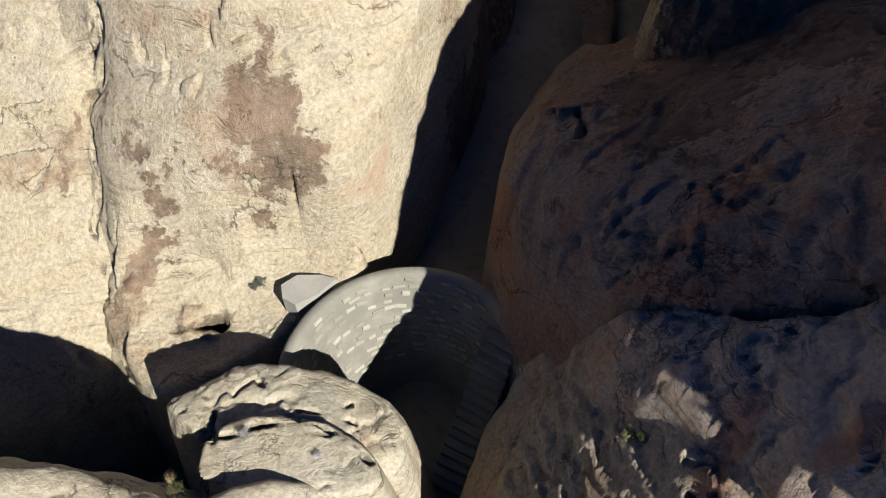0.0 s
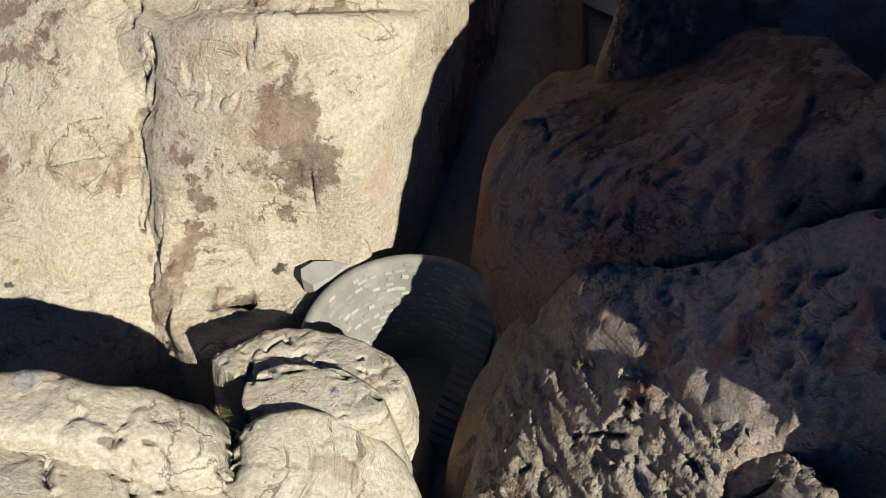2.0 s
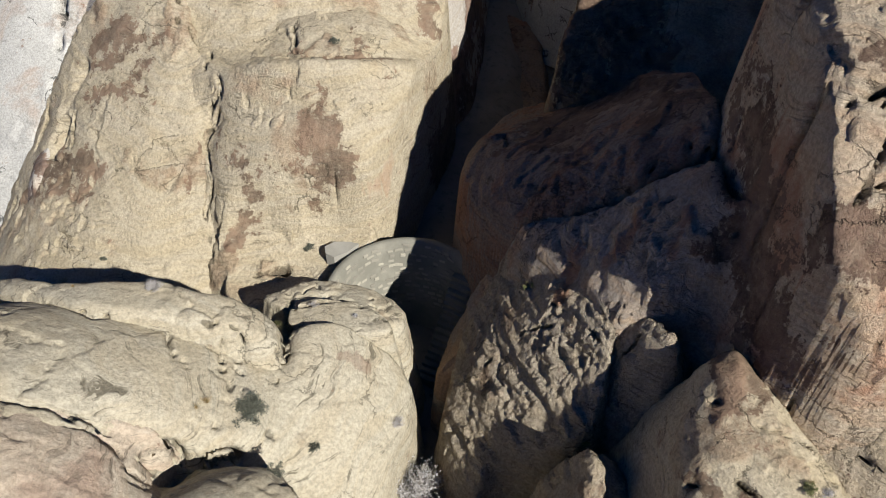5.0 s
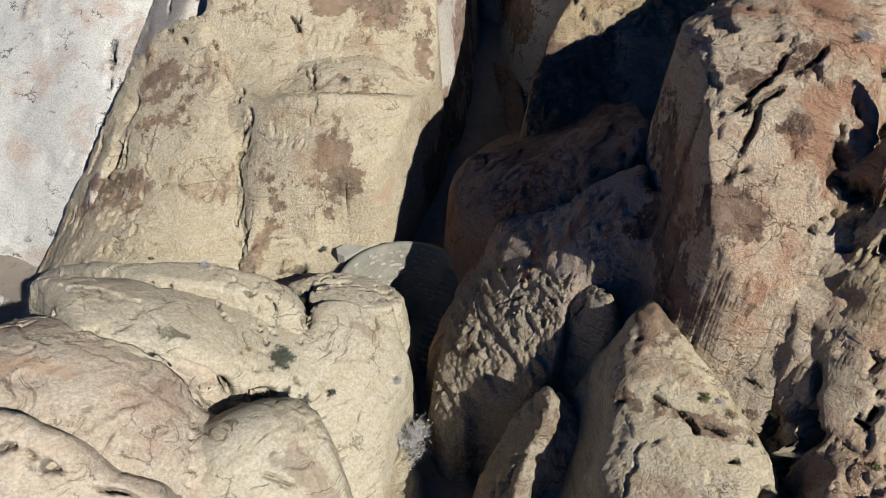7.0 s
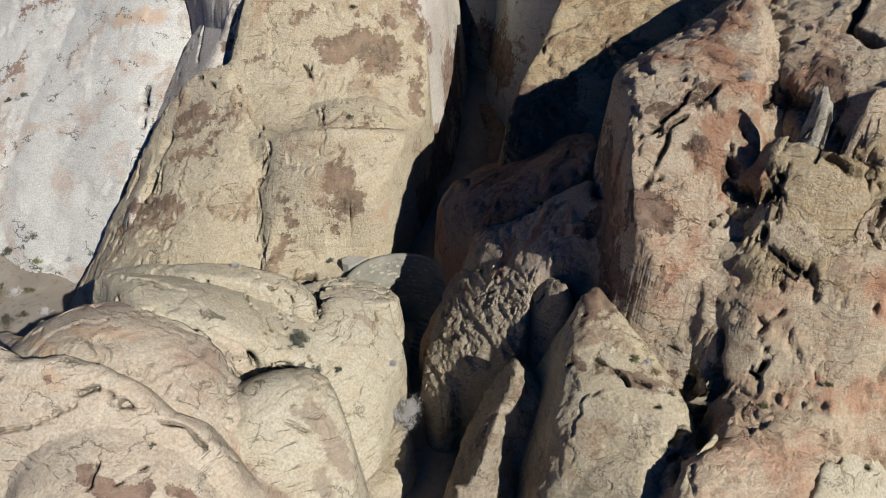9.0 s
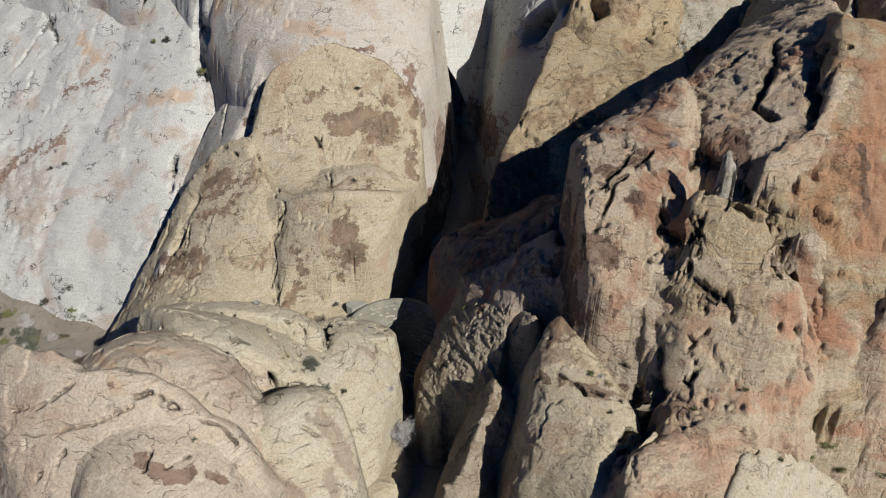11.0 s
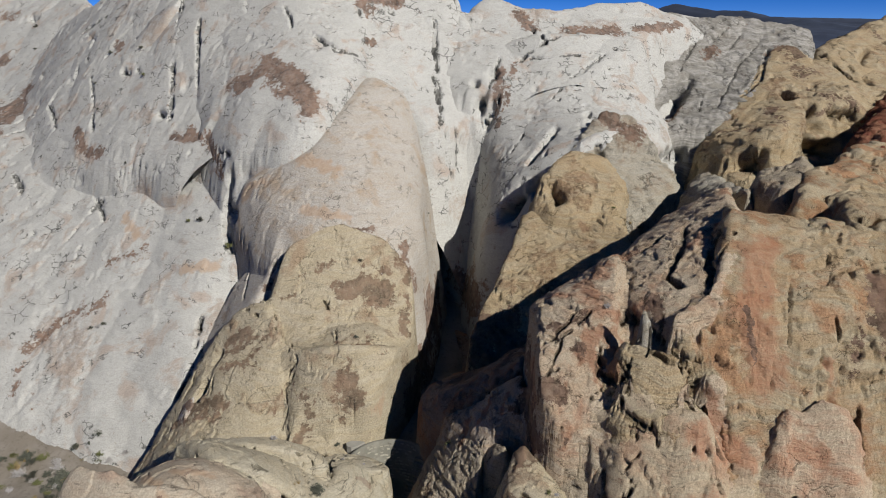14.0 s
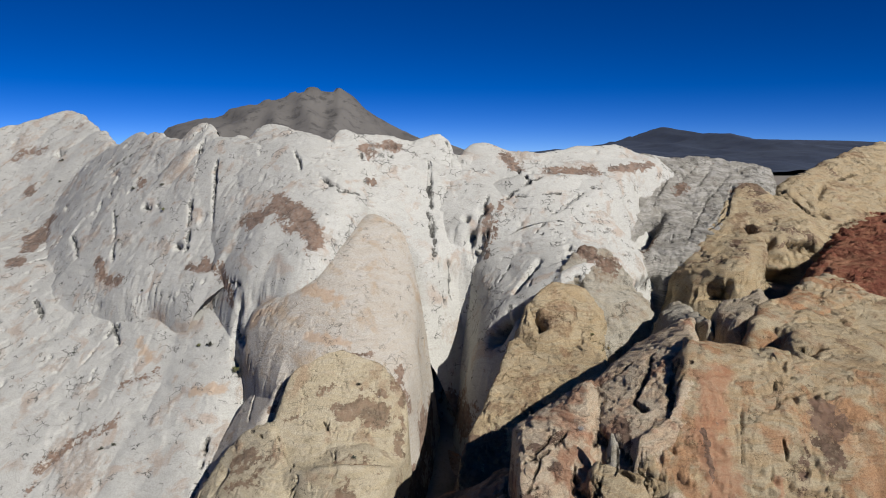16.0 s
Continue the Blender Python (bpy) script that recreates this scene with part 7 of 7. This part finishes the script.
def stone_mesh(w, h, proud):
    """A squared stone with a rounded, uneven face, lying in x (along) and z (up), its face towards -y."""
    bm = bmesh.new()
    ring = [(-w, -h), (0, -h * 1.05), (w, -h), (w * 1.04, 0), (w, h), (0, h * 1.04), (-w, h), (-w * 1.04, 0)]
    back = [bm.verts.new((x * rnd.uniform(.92, 1.06), 0.03, z * rnd.uniform(.9, 1.08))) for x, z in ring]
    front = [bm.verts.new((v.co.x * 0.82, -proud * rnd.uniform(.8, 1.1), v.co.z * 0.78)) for v in back]
    mid = bm.verts.new((0, -proud * 1.25, 0))
    for i in range(8):
        j = (i + 1) % 8
        bm.faces.new((back[i], back[j], front[j], front[i]))
        bm.faces.new((front[i], front[j], mid))
    bmesh.ops.recalc_face_normals(bm, faces=bm.faces)
    me = bpy.data.meshes.new("stone")
    bm.to_mesh(me)
    bm.free()
    me.materials.append(stone_face)
    return me


stones = [stone_mesh(rnd.uniform(0.10, 0.17), rnd.uniform(0.045, 0.075), rnd.uniform(0.015, 0.035)) for _ in range(9)]
z = CREST - 0.14
while z > 0.1:
    a = A0 + rnd.uniform(0.02, 0.08)
    r = R_FOOT + (R_TOP - R_FOOT) * ((z - TOE) / (CREST - TOE)) ** 0.8
    while a < A1 - 0.05:
        if rnd.random() < 0.72:
            place = Vector(dam_point(a, z + rnd.uniform(-.02, .02)))
            slope = Vector(dam_point(a, z + 0.1)) - Vector(dam_point(a, z - 0.1))
            y_axis = Vector((math.cos(a), math.sin(a), 0))
            z_axis = slope.normalized()
            x_axis = y_axis.cross(z_axis).normalized()
            y_axis = z_axis.cross(x_axis)
            m = Matrix((x_axis, y_axis, z_axis)).transposed().to_4x4()
            m.translation = place
            ob = new("stone", rnd.choice(stones))
            ob.parent, ob.matrix_world = dam, m @ Matrix.Rotation(rnd.uniform(-.2, .2), 4, "Y")
        a += rnd.uniform(0.26, 0.44) / r
    z -= rnd.uniform(0.17, 0.22)

# steps down the side of the slot below the dam
stair = tagged(new("stone_stair"), "narrow flight of worn grey stone steps down the slot's side", "stair")
for i in range(16):
    f = i / 15
    x, y = 1.25 - 1.25 * f + 0.06 * math.sin(f * 3), 8.1 - 2.2 * f
    zt = 2.4 - 2.7 * f
    bm = bmesh.new()
    bmesh.ops.create_cube(bm, size=1)
    bmesh.ops.scale(bm, vec=(0.82, 0.26, 1.0), verts=bm.verts)
    bmesh.ops.bevel(bm, geom=list(bm.edges), offset=0.025, segments=2, affect="EDGES")
    for v in bm.verts:
        v.co += Vector((rnd.uniform(-.015, .015), rnd.uniform(-.015, .015), rnd.uniform(-.01, .01)))
    bmesh.ops.transform(bm, matrix=pose(x, y, zt - 0.5, 0, 0, -34 + 8 * f), verts=bm.verts)
    part("step", bm, mortar, stair)

# a smooth skin of mortar on the bench beside the dam
bm = bmesh.new()
ring = [(-3.62, 9.2), (-3.3, 9.48), (-2.75, 9.52), (-2.42, 9.4), (-2.8, 8.98), (-3.25, 8.68), (-3.55, 8.85)]
low = [bm.verts.new((x, y, 1.2)) for x, y in ring]
high = [bm.verts.new((x, y, 2.97 + 0.04 * math.sin(x * 3))) for x, y in ring]
bm.faces.new(high)
for i in range(len(ring)):
    bm.faces.new((low[i], low[(i + 1) % len(ring)], high[(i + 1) % len(ring)], high[i]))
bmesh.ops.recalc_face_normals(bm, faces=bm.faces)
tagged(part("mortar_apron", bm, mortar_material("pale_grey_mortar", (0.245, 0.237, 0.205), (0.275, 0.267, 0.232))), "smooth pale grey mortar apron beside the dam", "apron")

# ---- mountains far off ----
def slope_material(name, a, b_, c):
    m, n, l, b = material(name)
    k = Net(m)
    pos = k.node("ShaderNodeNewGeometry").outputs["Position"]
    col = k.mix(k.ramp(k.noise(pos, 0.006, 6, 0.65), 0.42, 0.6), a, b_)
    col = k.mix(k.ramp(k.noise(pos, 0.05, 6, 0.7), 0.5, 0.66), col, c)
    l.new(col, b.inputs["Base Color"])
    b.inputs["Roughness"].default_value = 1.0
    return m


def mountain(name, x, y, wide, deep, profile, material_, label, rough, rows=70, cols=220, strata=0.0):
    """A far mountain whose crest follows the profile: pairs of place along it (0 to 1) and height."""
    u, v = np.meshgrid(np.linspace(0, 1, cols), np.linspace(-1, 1, rows))
    u, v = u.ravel(), v.ravel()
    crest = np.interp(u, [p[0] for p in profile], [p[1] for p in profile])
    p = np.stack([x + (u - 0.5) * wide, y + v * deep, np.zeros(u.size)], 1)
    ribs = 1 - np.clip(np.abs(v) * 2.0, 0, 1) * np.abs(perlin(p, (wide * 0.05, deep * 0.5, 50), 3)) * 0.7
    fall = np.clip(1 - np.abs(v), 0, 1) ** 1.1
    h = crest * fall * ribs + rough * fbm(p, wide * 0.05, 4, 8) * (np.clip(np.abs(v) * 4, 0.15, 1))
    if strata:
        h += strata * layer_steps((p[:, 0] * 0.6 + h * 1.2 + p[:, 1] * 0.2) / 14.0, 2, 0.3) * fall
    p[:, 2] = h - 14
    return tagged(mesh_object(name, p, grid_faces(rows, cols), material_), label, "mountain")


mountain("mountain", -155, 1180, 1040, 360, [(0, -25), (0.26, 72), (0.385, 114), (0.47, 141), (0.50, 150), (0.545, 145), (0.60, 108), (0.645, 80), (0.75, 40), (1, -25)],
         slope_material("grey_brown_slope", (0.085, 0.080, 0.075), (0.115, 0.108, 0.10), (0.058, 0.055, 0.052)), "bare grey-brown desert mountain with slanting strata", 4, strata=5)
# the blue of distant haze is mixed into this range's slope colours
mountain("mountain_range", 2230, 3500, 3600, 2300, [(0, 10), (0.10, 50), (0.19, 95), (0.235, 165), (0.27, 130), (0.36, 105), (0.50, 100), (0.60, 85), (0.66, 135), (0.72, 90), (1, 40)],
         slope_material("haze_blue_slope", (0.016, 0.027, 0.054), (0.022, 0.034, 0.060), (0.012, 0.020, 0.042)), "distant dark desert mountain range with blue haze in its colour", 22, rows=110, cols=360)
place_shrub("dark", -4.46, 0.74, 4.43, 0.52)
place_shrub("dark", -3.52, -1.05, 4.95, 0.28)
place_shrub("dark", -3.05, 0.50, 4.42, 0.12)
place_shrub("grey", -7.04, 3.54, 6.46, 0.27)
place_shrub("dark", -11.46, 9.12, 2.26, 0.16)
place_shrub("grey", -7.09, 3.51, 6.47, 0.26)
place_shrub("straw", -9.07, 3.49, 6.65, 0.13)
place_shrub("dark", -4.41, 0.90, 4.46, 0.43)
place_shrub("straw", -5.32, 0.62, 5.17, 0.27)
place_shrub("dark", -3.03, 0.58, 4.52, 0.15)
place_shrub("green", 2.79, 4.37, 5.57, 0.17)
place_shrub("straw", -4.58, 4.29, 4.34, 0.26)
place_shrub("dark", -4.91, 10.19, 2.93, 0.19)
place_shrub("dark", -4.79, 10.91, 4.30, 0.20)
place_shrub("dark", -4.27, 9.39, 2.86, 0.17)
place_shrub("green", 3.88, 0.25, 4.34, 0.18)
place_shrub("grey", -0.93, 2.05, 1.81, 0.27)
place_shrub("dark", -4.20, 9.49, 2.89, 0.19)
place_shrub("green", 2.90, 4.25, 5.70, 0.15)
place_shrub("grey", -2.15, 4.66, 4.62, 0.12)
place_shrub("grey", -3.40, 5.03, 4.71, 0.21)
place_shrub("green", -4.25, 3.94, 4.88, 0.19)
place_shrub("green", -5.04, 10.17, 2.94, 0.18)
place_shrub("dark", -24.81, 14.20, -3.13, 1.26)
place_shrub("dark", -24.66, 16.28, -2.76, 0.55)
place_shrub("green", -27.55, 16.79, -2.56, 0.56)
place_shrub("dark", -26.45, 15.06, -2.88, 0.46)
place_shrub("grey", -22.22, 16.20, -2.39, 0.47)
place_shrub("green", -26.70, 13.99, -2.92, 0.45)
place_shrub("straw", -13.61, -0.65, 8.10, 0.24)
place_shrub("straw", -15.52, -1.65, 7.16, 0.19)
place_shrub("straw", -18.64, 0.94, 4.63, 0.21)
place_shrub("green", 16.22, -5.01, 5.52, 0.41)
place_shrub("green", 16.93, -5.20, 4.36, 0.51)
place_shrub("green", 15.59, -5.12, 4.97, 0.30)
place_shrub("green", 18.45, -5.44, 4.23, 0.51)
place_shrub("green", 19.12, -5.50, 4.89, 0.41)
place_shrub("green", 13.66, -6.33, 6.20, 0.19)
place_shrub("green", 12.44, -4.94, 7.15, 0.18)
place_shrub("straw", 17.79, -5.23, 4.45, 0.23)
place_shrub("straw", 16.10, -5.15, 4.27, 0.23)
place_shrub("grey", 10.95, 2.04, 15.40, 0.29)
place_shrub("straw", 12.18, 3.36, 15.00, 0.20)
place_shrub("straw", 7.92, -3.11, 7.44, 0.32)
place_shrub("green", 7.31, -2.73, 7.30, 0.19)
place_shrub("straw", 8.58, -3.29, 7.43, 0.23)
place_shrub("dark", -7.56, -5.76, 7.49, 0.15)
place_shrub("dark", -57.35, 87.88, 29.88, 0.63)
place_shrub("dark", -32.96, 53.53, 26.32, 0.39)
place_shrub("green", -26.98, 46.17, 24.10, 0.30)
place_shrub("dark", -33.94, 50.94, 23.27, 0.32)
place_shrub("dark", -32.51, 47.06, 20.56, 0.25)
place_shrub("dark", -27.08, 38.79, 16.29, 0.23)
place_shrub("green", -25.70, 16.94, -2.59, 0.53)
place_shrub("green", -27.61, 16.92, -2.52, 0.48)
place_shrub("straw", -24.55, 16.74, -2.69, 0.39)
place_shrub("green", -29.77, 17.01, -2.43, 0.39)
place_shrub("green", -23.07, 16.39, -2.21, 0.39)
place_shrub("dark", -18.05, 30.68, 12.34, 0.52)
place_shrub("green", -14.96, 27.53, 10.90, 0.45)
place_shrub("green", 17.55, 21.93, 14.12, 0.37)
place_shrub("dark", -2.99, 18.97, 12.82, 0.26)
place_shrub("dark", -3.13, 13.90, 7.63, 0.24)
place_shrub("dark", -4.75, 10.88, 4.24, 0.23)
place_shrub("straw", 18.46, 22.61, 14.07, 0.33)
place_shrub("dark", -0.34, 9.99, 0.88, 0.19)
place_shrub("green", -19.24, 31.31, 12.35, 0.31)
place_shrub("grey", 7.68, -2.79, 7.50, 0.17)
place_shrub("dark", 7.62, -3.59, 7.01, 0.16)
place_shrub("dark", 8.33, -3.77, 7.37, 0.14)
place_shrub("green", 9.25, -2.83, 6.86, 0.15)
place_shrub("straw", 7.40, -2.62, 7.44, 0.12)
place_shrub("green", 10.66, -4.93, 7.56, 0.11)
place_shrub("dark", -2.95, 0.57, 4.48, 0.14)
place_shrub("straw", -5.48, 0.38, 5.20, 0.17)
place_shrub("straw", -8.73, -4.10, 8.07, 0.14)
place_shrub("dark", -14.08, -1.27, 8.00, 0.38)
place_shrub("grey", -25.95, 15.69, -2.78, 0.63)
place_shrub("dark", -13.33, 0.40, 7.93, 0.35)
place_shrub("dark", -28.09, 16.25, -2.65, 0.63)
place_shrub("green", -23.05, 16.65, -1.87, 0.47)
place_shrub("dark", -25.25, 17.45, -2.35, 0.48)
place_shrub("grey", -20.96, 16.23, -1.87, 0.39)
place_shrub("green", -25.35, 12.69, -2.89, 0.37)
place_shrub("straw", -17.27, 10.27, 1.31, 0.34)
place_shrub("dark", -28.69, 16.96, -2.52, 0.44)
place_shrub("grey", -26.28, 16.33, -2.67, 0.48)
place_shrub("dark", -30.36, 16.51, -2.47, 0.43)
place_shrub("grey", -23.93, 17.03, -1.86, 0.31)
place_shrub("dark", -28.16, 49.88, 26.83, 0.32)
place_shrub("dark", -26.53, 25.46, 4.46, 0.34)
place_shrub("grey", -25.91, 25.39, 4.64, 0.34)
place_shrub("dark", -25.43, 25.45, 4.81, 0.29)
place_shrub("dark", -54.74, 81.17, 26.62, 0.34)
place_shrub("dark", 2.36, 30.18, 13.08, 0.21)
place_shrub("dark", -33.81, 37.14, 9.87, 0.17)
place_shrub("dark", -33.98, 49.61, 21.55, 0.19)
place_shrub("dark", 17.17, 39.58, 26.68, 0.17)
place_shrub("dark", 14.34, 37.84, 24.56, 0.17)
place_shrub("green", 16.70, 21.67, 15.38, 0.23)
place_shrub("green", 19.28, 22.85, 13.61, 0.28)
place_shrub("green", 14.80, 42.54, 27.99, 0.18)

place_shrub("grey", -0.5, 1.0, 0.3, 1.15)

# scrub on the valley floor beside the rocks
scrub = random.Random(21)
for _ in range(34):
    x, y = scrub.uniform(-31, -20.5), scrub.uniform(11.5, 17.8)
    place_shrub(scrub.choice(("dark", "dark", "green", "grey", "straw")), x, y, float(ground_height(np.array([x]), np.array([y]))[0]) + 0.05, scrub.uniform(0.25, 0.75))
